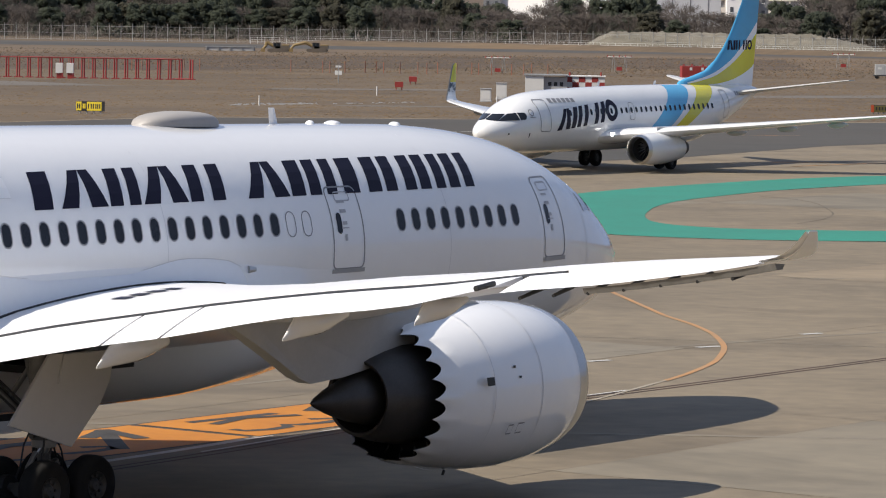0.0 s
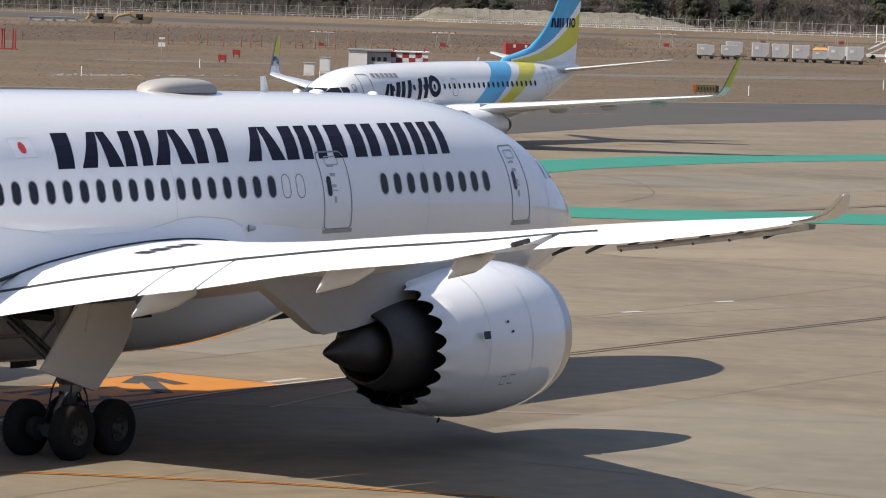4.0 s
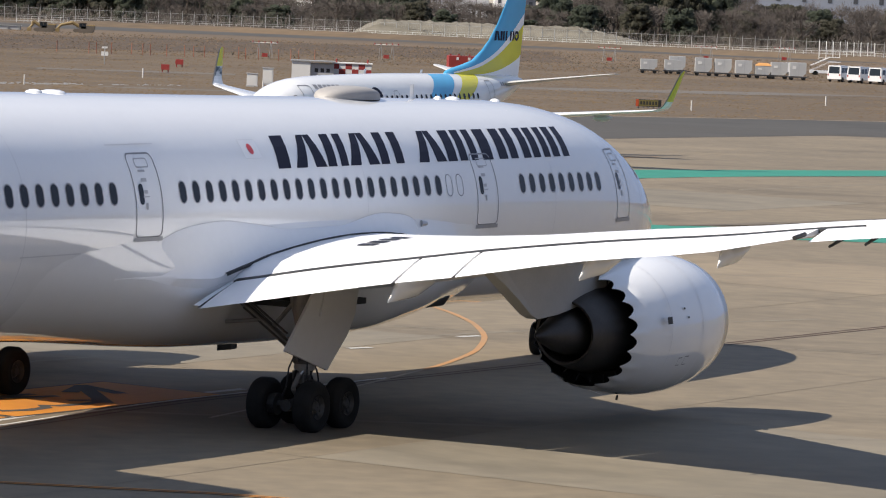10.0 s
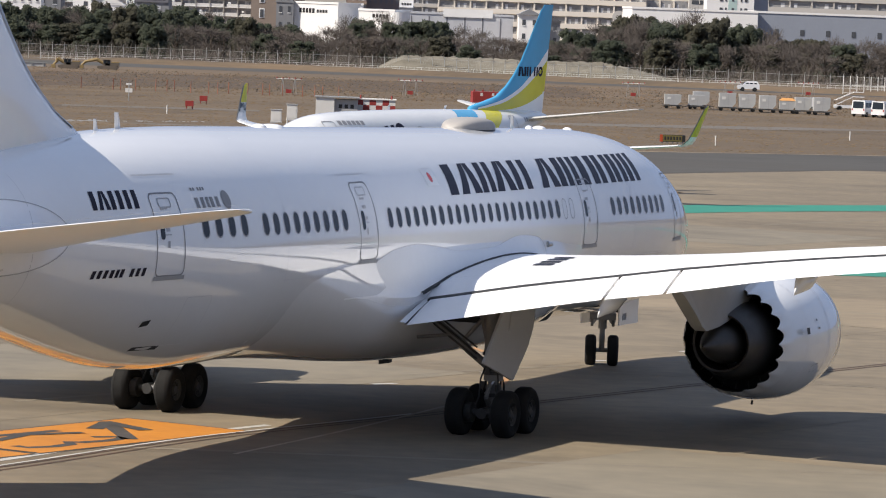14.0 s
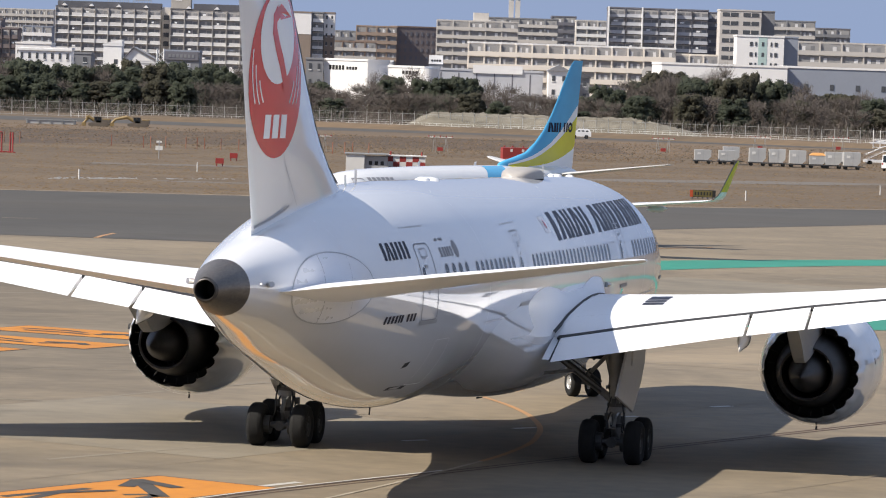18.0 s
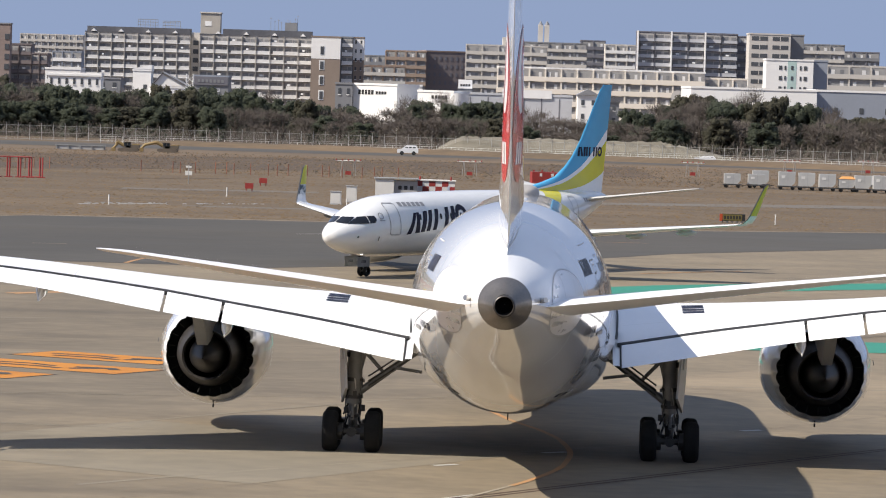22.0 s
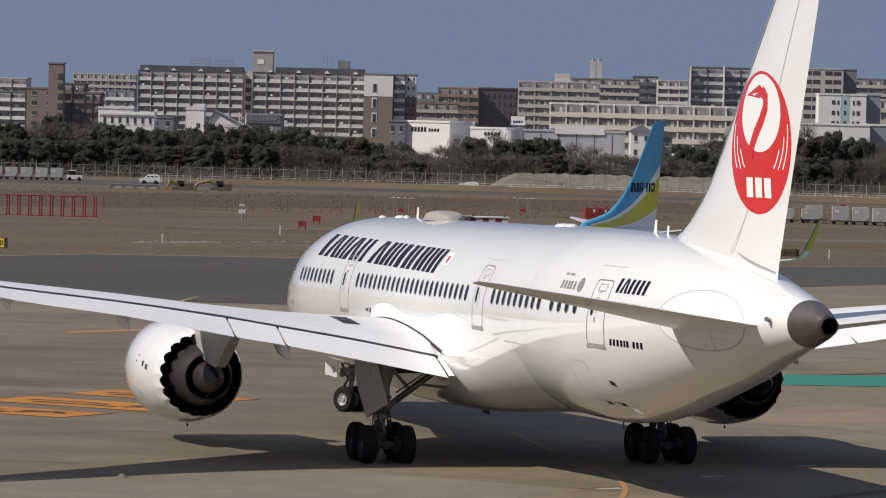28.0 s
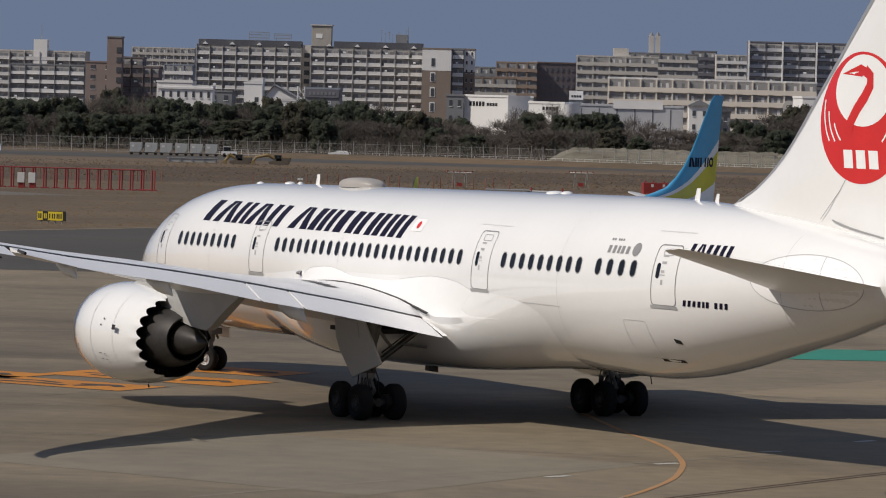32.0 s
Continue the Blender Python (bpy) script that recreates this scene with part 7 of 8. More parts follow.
for z in (0.15, 1.3, 2.5):
    bm = BM()
    for i in range(65):
        x0, x1 = -130 + 4.1 * i, -130 + 4.1 * (i + 1)
        rod(bm, (x0, fence_y(x0), z), (x1, fence_y(x1), z), 0.03, n=4)
    part("rail", bm, FENCEGALV, fence)
bm = BM()
for i in range(900):
    x = -130 + 0.2911 * i
    y = fence_y(x)
    rod(bm, (x, y, 0.1), (x + 0.3, y, 2.5), 0.006, n=3)
tagged(part("wire_mesh", bm, FENCEGALV, fence), kind="stuff")
guard = thing("guard_fence", "low white pipe fence along the road", "fence")
for i in range(124):
    x = -57.5 + 1.25 * i
    rod(bm := BM(), (x, fence_y(x) - 8, 0), (x, fence_y(x) - 8, 1.15), 0.035, n=5)
    part("post", bm, GUARDPAINT, guard)
for z in (0.35, 0.72, 1.1):
    bm = BM()
    for i in range(41):
        x0, x1 = -57.5 + 3.75 * i, -57.5 + 3.75 * (i + 1)
        rod(bm, (x0, fence_y(x0) - 8, z), (x1, fence_y(x1) - 8, z), 0.028, n=4)
    part("rail", bm, GUARDPAINT, guard)
gate = thing("lattice_gate", "white lattice gate frame beside the fence", "gate")
for i in range(9):
    rod(bm := BM(), (74 + 1.1 * i, 664, 0), (74 + 1.1 * i, 664, 3.0), 0.07, n=6)
    part("post", bm, PALEBOX, gate)
for z in (0.3, 1.5):
    rod(bm := BM(), (74, 664, z), (82.8, 664, z), 0.05, n=6)
    part("rail", bm, PALEBOX, gate)

# moving road traffic
suv = car_mesh("car", "white estate car driving along the perimeter road", 3.5, 1.6, 1.6, 0.75, False, pose(66, 660, 0, 0, 0, 180))
saloon = car_mesh("car", "white saloon car driving along the perimeter road", 3.6, 1.6, 1.3, 0.9, False, pose(60, 674, 0, 0, 0, 180))
tug = thing("tow_tractor", "small white tow tractor pulling cargo dollies", "tractor", at=pose(-60, 708, 0))
boxed("body", -1.3, 1.3, -0.7, 0.7, 0.3, 0.95, CARWHITE, tug)
boxed("cab", -0.9, 0.2, -0.65, 0.65, 0.95, 1.65, CARGLASS, tug)
boxed("roof", -1.0, 0.3, -0.7, 0.7, 1.65, 1.75, CARWHITE, tug)
for x in (-0.8, 0.8):
    for s in (-0.6, 0.6):
        rod(bm := BM(), (x, s - 0.1, 0.32), (x, s + 0.1, 0.32), 0.32, n=14)
        part("wheel", bm, TYRE, tug)
TRAIN = [dolly(-63 - 2.7 * k, 708, 1.6, BOXSTEEL) for k in range(6)]
for d in TRAIN:
    d["label"] = "grey cargo container on a dolly towed in a train"

# ---- the town behind the field ----
# dusky, brick, brown and tan walls are paled and greyed for distance haze
W_CREAM = mat("cream_wall", (0.55, 0.52, 0.48), 0.85, scale=0.15, fine=2, vary=0.08)
W_DUSK = mat("dusky_wall", (0.19, 0.162, 0.162), 0.85, scale=0.2, fine=2, vary=0.1)
W_TAUPE = mat("taupe_wall", (0.25, 0.20, 0.165), 0.85, scale=0.2, fine=2, vary=0.1)
W_BRICK = mat("brick_wall", (0.255, 0.20, 0.18), 0.85, scale=0.2, fine=2, vary=0.1)
W_PALE = mat("pale_grey_wall", (0.477, 0.486, 0.515), 0.8, scale=0.2, fine=2, vary=0.06)
W_BEIGE = mat("beige_wall", (0.52, 0.495, 0.465), 0.85, scale=0.15, fine=2, vary=0.08)
W_TOWER = mat("tower_wall", (0.40, 0.37, 0.33), 0.85, scale=0.2, fine=2, vary=0.1)
W_WHITE = mat("white_wall", (0.80, 0.79, 0.775), 0.8, scale=0.15, fine=2, vary=0.05)
W_BROWN = mat("brown_wall", (0.25, 0.185, 0.15), 0.85, scale=0.2, fine=2, vary=0.12)
W_TAN = mat("tan_wall", (0.30, 0.23, 0.185), 0.85, scale=0.2, fine=2, vary=0.1)
W_DARK = mat("dark_wall", (0.155, 0.155, 0.178), 0.8, scale=0.2, fine=2, vary=0.12)
W_GREY = mat("grey_wall", (0.217, 0.222, 0.235), 0.8, scale=0.2, fine=2, vary=0.1)
W_BLUE = mat("bluegrey_wall", (0.261, 0.287, 0.339), 0.75, scale=0.2, fine=2, vary=0.06)
W_GREEN = mat("pale_green_wall", (0.42, 0.55, 0.53), 0.8, scale=0.2, fine=2, vary=0.06)
W_PINK = mat("pink_beige_wall", (0.798, 0.730, 0.638), 0.85, scale=0.2, fine=2, vary=0.06)
ROOFDARK = mat("dark_roof", (0.095, 0.096, 0.108), 0.7, vary=0.15)
RAIL_WHITE = mat("balcony_white", (0.74, 0.74, 0.73), 0.8, vary=0.12, per=0.2)
# greys of recess faces and their glass hold the balcony shade, paled for haze
BALCONYSHADE = mat("balcony_shade", (0.40, 0.385, 0.37), 0.8, vary=0.2, per=0.3)
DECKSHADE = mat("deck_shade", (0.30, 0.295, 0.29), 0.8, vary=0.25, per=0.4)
BALCONY = mat("balcony_panel", (0.66, 0.65, 0.64), 0.6, vary=0.15, per=0.5)
SHADEGLASS = mat("balcony_shade_glass", (0.23, 0.23, 0.235), 0.3, vary=0.3, per=0.6)
PANEDARK = mat("house_pane", (0.078, 0.083, 0.091), 0.2, vary=0.2, per=0.3)
UNIT = {}


def unit_box(m):
    """A shared unit cube mesh of a material, for windows and balcony pieces."""
    if m not in UNIT:
        bm = box(BM(), 0, 1, 0, 1, 0, 1)
        me = bpy.data.meshes.new("unit")
        bmesh.ops.recalc_face_normals(bm, faces=bm.faces)
        bm.to_mesh(me)
        bm.free()
        me.materials.append(m)
        UNIT[m] = me
    return UNIT[m]


def brick_of(name, parent, m, x0, x1, y0, y1, z0, z1):
    ob = new(name, unit_box(m))
    ob.parent = parent
    ob.matrix_basis = Matrix.LocRotScale((x0, y0, z0), None, (x1 - x0, y1 - y0, z1 - z0))
    return ob


def block(label, x0, x1, y, h, floors, wall, style, bays=0, deep=14, turn=0.0, low=0.0, rail=None, name="apartment_building", roof=None):
    """A building whose front faces the field. style: balcony, window or plain. Storeys below low are left blank."""
    w = x1 - x0
    b = thing(name, label, "building", "", at=pose((x0 + x1) / 2, y, 0, 0, 0, turn))
    boxed("wall", -w / 2, w / 2, 0, deep, 0, h, wall, b)
    boxed("roof", -w / 2 - 0.15, w / 2 + 0.15, -0.15, deep + 0.15, h, h + 0.5, roof or wall, b)
    if not floors:
        return b
    st = h / floors
    bays = bays or max(2, round(w / 6.2))
    bw = w / bays
    for f in range(floors):
        z = f * st
        if z + st < low:
            continue
        if style == "balcony":
            for i in range(bays):
                xa = -w / 2 + i * bw
                # shallow grey face in place of a shaded recess
                brick_of("recess", b, BALCONYSHADE, xa + 0.25, xa + bw - 0.25, -0.25, 0.05, z + 0.25, z + st - 0.35)
                brick_of("window", b, SHADEGLASS, xa + bw * 0.10, xa + bw * (0.44 + 0.06 * ((i + f) % 3)), -0.32, -0.26, z + 0.4, z + st * 0.76)
                brick_of("window", b, SHADEGLASS, xa + bw * 0.62, xa + bw * 0.9, -0.32, -0.26, z + 0.4, z + st * 0.70)
                brick_of("parapet", b, rail or BALCONY, xa + 0.15 + (0.9 if (i + f) % 3 == 0 and bays > 5 else 0), xa + bw - 0.1, -1.05, -0.94, z + 0.12, z + st * (0.38 if (i * 7 + f * 3) % 5 else 0.30))
                if (i * 5 + f * 11) % 7 < 2:
                    brick_of("laundry", b, FLAG_WHITE if (i + f) % 4 else W_BLUE, xa + bw * 0.3, xa + bw * (0.42 + 0.03 * (f % 5)), -0.88, -0.83, z + st * 0.42, z + st * 0.62)
                if (i * 3 + f * 5) % 4 == 0:
                    brick_of("cooler", b, RAIL_WHITE, xa + bw * 0.72, xa + bw * 0.84, -0.8, -0.4, z + 0.2, z + 0.95)
                brick_of("party_wall", b, wall, xa - 0.09, xa + 0.09, -1.3, 0, z, z + st)
            brick_of("slab", b, rail or RAIL_WHITE, -w / 2, w / 2, -1.1, 0, z - 0.13, z + 0.12)
        elif style == "deck":
            for i in range(bays):
                xa = -w / 2 + i * bw
                # shade of the open deck, as a darker face on the wall
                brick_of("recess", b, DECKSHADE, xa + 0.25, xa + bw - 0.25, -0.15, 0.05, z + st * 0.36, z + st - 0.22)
                for q in range(2):
                    if (i * 3 + f * 5 + q) % 4:
                        brick_of("door", b, BALCONY if (i + f + q) % 3 else SHADEGLASS, xa + bw * (0.18 + 0.4 * q), xa + bw * (0.34 + 0.42 * q), -0.2, -0.15, z + st * 0.36, z + st * 0.74)
                brick_of("column", b, wall, xa - 0.22, xa + 0.22, -0.6, 0, z, z + st)
            brick_of("parapet", b, rail or wall, -w / 2, w / 2, -0.75, -0.55, z - 0.1, z + st * 0.36)
        elif style == "wide":
            for i in range(bays):
                xa = -w / 2 + i * bw
                brick_of("window", b, PANEDARK, xa + bw * 0.12, xa + bw * 0.88, -0.08, 0.03, z + st * 0.34, z + st * 0.80)
                brick_of("mullion", b, wall, xa + bw * 0.48, xa + bw * 0.52, -0.12, -0.02, z + st * 0.34, z + st * 0.80)
        elif style == "window":
            for i in range(bays):
                xa = -w / 2 + i * bw
                brick_of("window", b, PANEDARK, xa + bw * 0.34, xa + bw * 0.66, -0.08, 0.03, z + st * 0.38, z + st * 0.76)
                brick_of("sill", b, RAIL_WHITE, xa + bw * 0.31, xa + bw * 0.69, -0.14, 0.0, z + st * 0.32, z + st * 0.37)
    return b


def rooftop(b, x0, x1, y0, y1, z0, z1, m, name="roof_room"):
    return boxed(name, x0, x1, y0, y1, z0, z1, m, b)


# west end
b = block("grey-white slab of flats with long balconies", -205, -166.7, 1500, 23.2, 8, W_CREAM, "balcony", 7)
rooftop(b, 0.5, 5.4, -1, 6, 15, 27.6, W_WHITE, "lift_tower")
rod(bm := BM(), (3, 2, 27.6), (3, 2, 33), 0.15, 0.05)
part("mast", bm, GALV, b)
b = block("pale flats with white balcony fronts", -178, -153.6, 1380, 17.8, 6, W_GREY, "balcony", 5, rail=W_WHITE)
b = block("brown tiled flats with small framed windows", -144.4, -135.1, 1300, 18.7, 6, W_BRICK, "window", 2, deep=9)
rooftop(b, 2.0, 6.6, -0.6, 5, 8, 26.6, W_BRICK, "stair_tower")
for k in range(5):
    brick_of("opening", b, PANEDARK, 5.0, 6.4, -0.75, -0.6, 9.5 + 3.1 * k, 11.2 + 3.1 * k)
rooftop(b, 1.8, 6.8, -0.8, 5.2, 26.6, 27.0, W_GREY, "cap")
block("dark brick stepped flats with railings", -135.4, -127.6, 1312, 20.4, 7, W_DUSK, "balcony", 2, deep=10, rail=W_DUSK)
block("dark brick stepped flats with railings", -127.6, -122.5, 1312, 17.6, 6, W_DUSK, "balcony", 2, deep=10, rail=W_DUSK)
block("distant beige block of flats", -190, -161.5, 1900, 29.3, 10, W_BEIGE, "deck", 9, low=12)
block("blue-grey flats partly hidden behind houses", -147.5, -136.5, 1600, 20.1, 6, W_BLUE, "deck", 3, rail=W_WHITE)
b = block("white hall with arched openings below its roof", -108, -98.3, 1150, 12.9, 3, W_WHITE, "window", 6, name="hall")
b = block("low grey house beside the hall", -98, -88, 1160, 10.6, 3, W_GREY, "window", 3, name="house")

# the long slab of flats with its stair tower
b = block("long beige slab of flats with rows of balconies", -120.2, -84.6, 1422, 26.2, 9, W_BEIGE, "balcony", 8, roof=ROOFDARK)
for k in range(4):
    loft(bm := BM(), [[Vector((-15 + 9.2 * k + a, yy, z)) for a, z in ((-0.9, 26.7), (0, 27.6), (0.9, 26.7))] for yy in (-0.6, 4)])
    part("dormer", bm, W_WHITE, b)
rooftop(b, -17.5, 17.5, 3, 12, 26.7, 28.4, ROOFDARK, "pitched_roof")
rooftop(b, 17.9, 21.1, 3.5, 12, 0, 27.2, W_BEIGE, "stairwell")
rooftop(b, 20.9, 27.6, 4, 12, 26.4, 33.9, W_TOWER, "stair_tower")
rooftop(b, 22.4, 24.6, 3.9, 4, 29.6, 31.2, W_WHITE, "tower_light")
rooftop(b, 20.6, 27.9, 3.7, 12.3, 33.9, 34.3, W_CREAM, "tower_cap")
for k in range(7):
    brick_of("opening", b, PANEDARK, 18.6, 20.4, 3.3, 3.5, 5.2 + 2.95 * k, 6.8 + 2.95 * k)
for xa, xb, zt in ((-0.5, 6.3, 31.2), (8.0, 14.0, 30.8)):
    bm = BM()
    for x in np.arange(xa, xb + 0.1, 0.85):
        rod(bm, (x, 6, 28.3), (x, 6, zt), 0.10, n=4)
    for z in (29.3, 30.3, zt):
        rod(bm, (xa, 6, z), (xb, 6, z), 0.12, n=4)
    part("roof_frame", bm, GALV, b)
b = block("long beige slab of flats with rows of balconies", -81.2, -43.2, 1420, 26.4, 9, W_BEIGE, "balcony", 8, roof=ROOFDARK)
for k in range(4):
    loft(bm := BM(), [[Vector((-13 + 9.6 * k + a, yy, z)) for a, z in ((-0.9, 26.9), (0, 27.8), (0.9, 26.9))] for yy in (-0.6, 4)])
    part("dormer", bm, W_WHITE, b)
rooftop(b, -11.5, 18.7, 3, 12, 26.9, 28.7, ROOFDARK, "pitched_roof")
rooftop(b, 9.5, 13.5, 4, 8, 28.7, 31.5, W_GREY, "lift_house")
for x, z in ((4.6, 33.2), (6.0, 32.2), (7.2, 32.6), (8.2, 31.8), (10.4, 32.6), (11.2, 32.2), (13.7, 34.2), (13.0, 33.0)):
    rod(bm := BM(), (x, 5, 28.6), (x, 5, z), 0.10, 0.07, n=4)
    rod(bm, (x - 0.35, 5, z - 0.4), (x + 0.35, 5, z - 0.4), 0.06, n=4)
    part("antenna", bm, GALV, b)
b = block("white and brown end block of the flats", -42.9, -33.2, 1402, 26.6, 0, W_TAUPE, "plain", deep=16)
rooftop(b, -4.86, 4.86, -0.06, 16, 19.5, 26.7, W_WHITE, "white_storey")
for k in range(4):
    brick_of("window", b, PANEDARK, -1.75, -0.65, -0.2, 0, 6.0 + 5.0 * k, 8.6 + 5.0 * k)
    brick_of("frame", b, RAIL_WHITE, -2.1, -0.3, -0.1, 0, 5.7 + 5.0 * k, 9.0 + 5.0 * k)
block("grey end bay of the flats with thin balconies", -33.0, -29.2, 1412, 26.8, 9, W_GREY, "balcony", 1, rail=W_WHITE)
b = block("grey end bay of the flats with thin balconies", -29.1, -25.6, 1414, 26.8, 9, W_TAUPE, "window", 2)
rooftop(b, -1.8, 1.8, -0.02, 14, 19.5, 26.9, W_WHITE, "white_storey")

# small houses in front
b = block("white gabled house behind the trees", -77, -72.4, 1055, 13.0, 0, W_WHITE, "plain", 2, name="house", deep=8)
loft(bm := BM(), [[Vector((a, yy, z)) for a, z in ((-2.45, 13.5), (2.4, 14.6), (2.4, 13.5))] for yy in (-0.2, 8)])
part("gable", bm, W_WHITE, b)
for x, z in ((-1.2, 5.5), (0.9, 8.4)):
    brick_of("window", b, PANEDARK, x - 0.5, x + 0.5, -0.08, 0, z, z + 1.2)
b = block("white gabled house with a grey roof behind the trees", -71.6, -62.8, 1050, 8.9, 3, W_WHITE, "window", 3, name="house", deep=10)
loft(bm := BM(), [[Vector((a, yy, z)) for a, z in ((-4.5, 9.35), (-1.9, 12.5), (4.6, 9.35))] for yy in (-0.2, 10)])
part("gable", bm, W_WHITE, b)
for (xa, za), (xb, zb) in (((-4.8, 9.2), (-1.9, 12.7)), ((-1.9, 12.7), (4.9, 9.2))):
    loft(bm := BM(), [[Vector((xa, yy, za)), Vector((xb, yy, zb)), Vector((xb, yy, zb + 0.22)), Vector((xa, yy, za + 0.22))] for yy in (-0.7, 10.4)])
    part("roof_slope", bm, W_GREY, b)
b = block("grey shed with a dark roof edge", -61.4, -52.6, 1050, 12.0, 0, W_GREY, "plain", name="shed", roof=W_BLUE)
hb = brick_of("hoarding", b, W_DARK, -4.2, 4.2, -0.3, 0, 10.0, 12.1)
for k in range(7):
    brick_of("sign_block", b, W_GREY, -3.3 + 0.98 * k, -2.7 + 0.98 * k, -0.38, -0.3, 10.6, 11.4)
for k in range(4):
    brick_of("sign_block", b, W_PALE, -1.8 + 1.1 * k, -1.0 + 1.1 * k, -0.08, 0.0, 8.3, 9.2)
pyl = thing("lattice_tower", "white steel lattice tower among the houses", "tower", at=pose(-59.3, 1000, 0))
for dx, dy in ((-0.8, -0.8), (0.8, -0.8), (0.8, 0.8), (-0.8, 0.8)):
    rod(bm := BM(), (dx, dy, 0), (dx, dy, 12.6), 0.15, n=5)
    part("leg", bm, RAIL_WHITE, pyl)
for k in range(8):
    rod(bm := BM(), (-0.8, -0.8, 1.5 * k), (0.8, -0.8, 1.5 * k + 1.5), 0.11, n=4)
    rod(bm, (0.8, -0.8, 1.5 * k), (-0.8, -0.8, 1.5 * k + 1.5), 0.11, n=4)
    part("brace", bm, RAIL_WHITE, pyl)
for k, (x, w, h, m) in enumerate(((34, 5, 10.0, W_WHITE), (39.4, 5, 8.6, W_GREY))):
    hb = block("small tiled house between trees and flats", x, x + w, 1020 + 7 * (k % 4), h, 3, m, "window", 2, name="house", deep=8)
    loft(bm := BM(), [[Vector((a, yy, z)) for a, z in ((-w / 2 - 0.4, h + 0.4), (0, h + 1.9), (w / 2 + 0.4, h + 0.4))] for yy in (-0.5, 8.4)])
    part("pitched_roof", bm, ROOFDARK if k % 2 else W_GREY, hb)

b = block("long low white hall behind the trees", -95.5, -82.5, 1024, 11.6, 3, W_WHITE, "window", 7, name="house", deep=8)
rooftop(b, -6.7, 6.7, -0.3, 0.1, 11.2, 11.7, RAIL_WHITE, "cornice")
# works and stores along the road
b = block("white works building with plain sign blocks", -20.9, -9.3, 1000, 11.2, 0, W_WHITE, "plain", name="factory", deep=12, turn=-25)
for k in range(5):
    brick_of("sign_block", b, SIGNBLACK, -4.4 + 0.85 * k, -3.8 + 0.85 * k, -0.06, 0.0, 9.0, 10.1)
for k in range(4):
    brick_of("sign_block", b, SIGNBLACK, 0.2 + 0.75 * k, 0.75 + 0.75 * k, -0.06, 0.0, 9.1, 9.8)
rooftop(b, -5.7, 5.7, -0.05, -0.01, 0, 2.0, W_BLUE, "plinth")
b = block("grey annex of the works with a stepped roof", -24.6, -20.5, 1001, 11.2, 3, W_GREY, "window", 2, name="factory", deep=12)
b = block("white works wing with tall narrow windows", -9.7, -4.0, 1010, 11.2, 2, W_WHITE, "window", 6, name="factory", deep=20)
b = block("white store with a rounded corner and plain sign blocks", -5.2, 3.9, 988, 10.0, 0, W_WHITE, "plain", name="store", deep=10, turn=-22)
rod(bm := BM(), (4.2, 2.6, 0), (4.2, 2.6, 10.0), 2.7, n=28)
part("rounded_corner", bm, W_WHITE, b)
for k in range(5):
    brick_of("sign_block", b, SIGNBLACK, -1.0 + 0.85 * k, -0.4 + 0.85 * k, -0.06, 0.0, 8.5, 9.3)
b = block("long pale grey warehouse with a white roof edge", 6.5, 33, 1032, 9.7, 0, W_PALE, "plain", name="warehouse", deep=22)
rooftop(b, -4.0, 8.2, -0.3, 0.5, 9.2, 11.2, W_WHITE, "parapet_board")
for k in range(6):
    brick_of("seam", b, W_DARK, -12 + 4.4 * k, -11.7 + 4.4 * k, -0.06, 0, 3, 9.2)
b = block("white roof sign with dark marks", 4.9, 8.4, 1044, 11.0, 0, W_GREY, "plain", name="roof_sign", deep=1)
brick_of("board", b, W_WHITE, -1.75, 1.75, -0.2, 0, 11.1, 13.3)
for k in range(4):
    brick_of("sign_block", b, SIGNBLACK, -1.2 + 0.65 * k, -0.75 + 0.65 * k, -0.26, -0.2, 11.7, 12.2)

# brown flats and the blocks behind
block("low brown flats with beige bands", -27.1, -11.6, 1450, 17.6, 6, W_BROWN, "deck", 4, rail=W_BEIGE)
b = block("orange-brown flats with deep balconies", -19.2, -4.7, 1500, 23.5, 8, W_TAN, "deck", 4, rail=W_TAN)
# side turned from the sun: its shade is put into the dusky wall
b = block("side of the brown flats coloured dark for shade, with faint windows", -4.9, 10.0, 1508, 23.8, 0, W_DUSK, "plain", roof=W_BROWN, turn=12)
for f in range(5):
    for k in range(7):
        brick_of("window", b, W_DARK, -6.6 + 2.0 * k, -5.8 + 2.0 * k, -0.1, 0, 9.2 + 2.9 * f, 10.6 + 2.9 * f)
block("grey flats far behind", -30.4, -20.0, 1620, 22.3, 7, W_GREY, "deck", 3, low=12)
b = block("beige flats with long access decks", 9.2, 37.2, 1450, 26.0, 9, W_BEIGE, "deck", 5, rail=W_CREAM)
rooftop(b, -1.5, 3.8, 2, 8, 26.5, 29.2, W_CREAM, "roof_room")
b = block("grey flats with pale decks", 26.1, 54.5, 1552, 28.6, 10, W_GREY, "deck", 6, low=10, rail=W_CREAM)
rooftop(b, -4.0, -2.2, 4, 6, 28.6, 35.4, W_CREAM, "roof_turret")
rooftop(b, -1.6, 0.2, 4, 6, 28.6, 35.4, W_CREAM, "roof_turret")
for x in (-3.1, -0.7):
    lathe(bm := BM(), [(35.4, 1.0), (37.0, 0.05)], 8, "z", centre=(x, 5, 0))
    part("turret_tip", bm, W_GREY, b)
b = block("long pink-beige school-like block with open decks", 16.8, 76.2, 1200, 17.4, 5, W_PINK, "deck", 13, rail=W_PINK, deep=12, roof=W_WHITE)
b = block("lower end of the pink-beige block", 76.2, 88.4, 1202, 15.9, 4, W_PINK, "deck", 3, rail=W_PINK, deep=12)
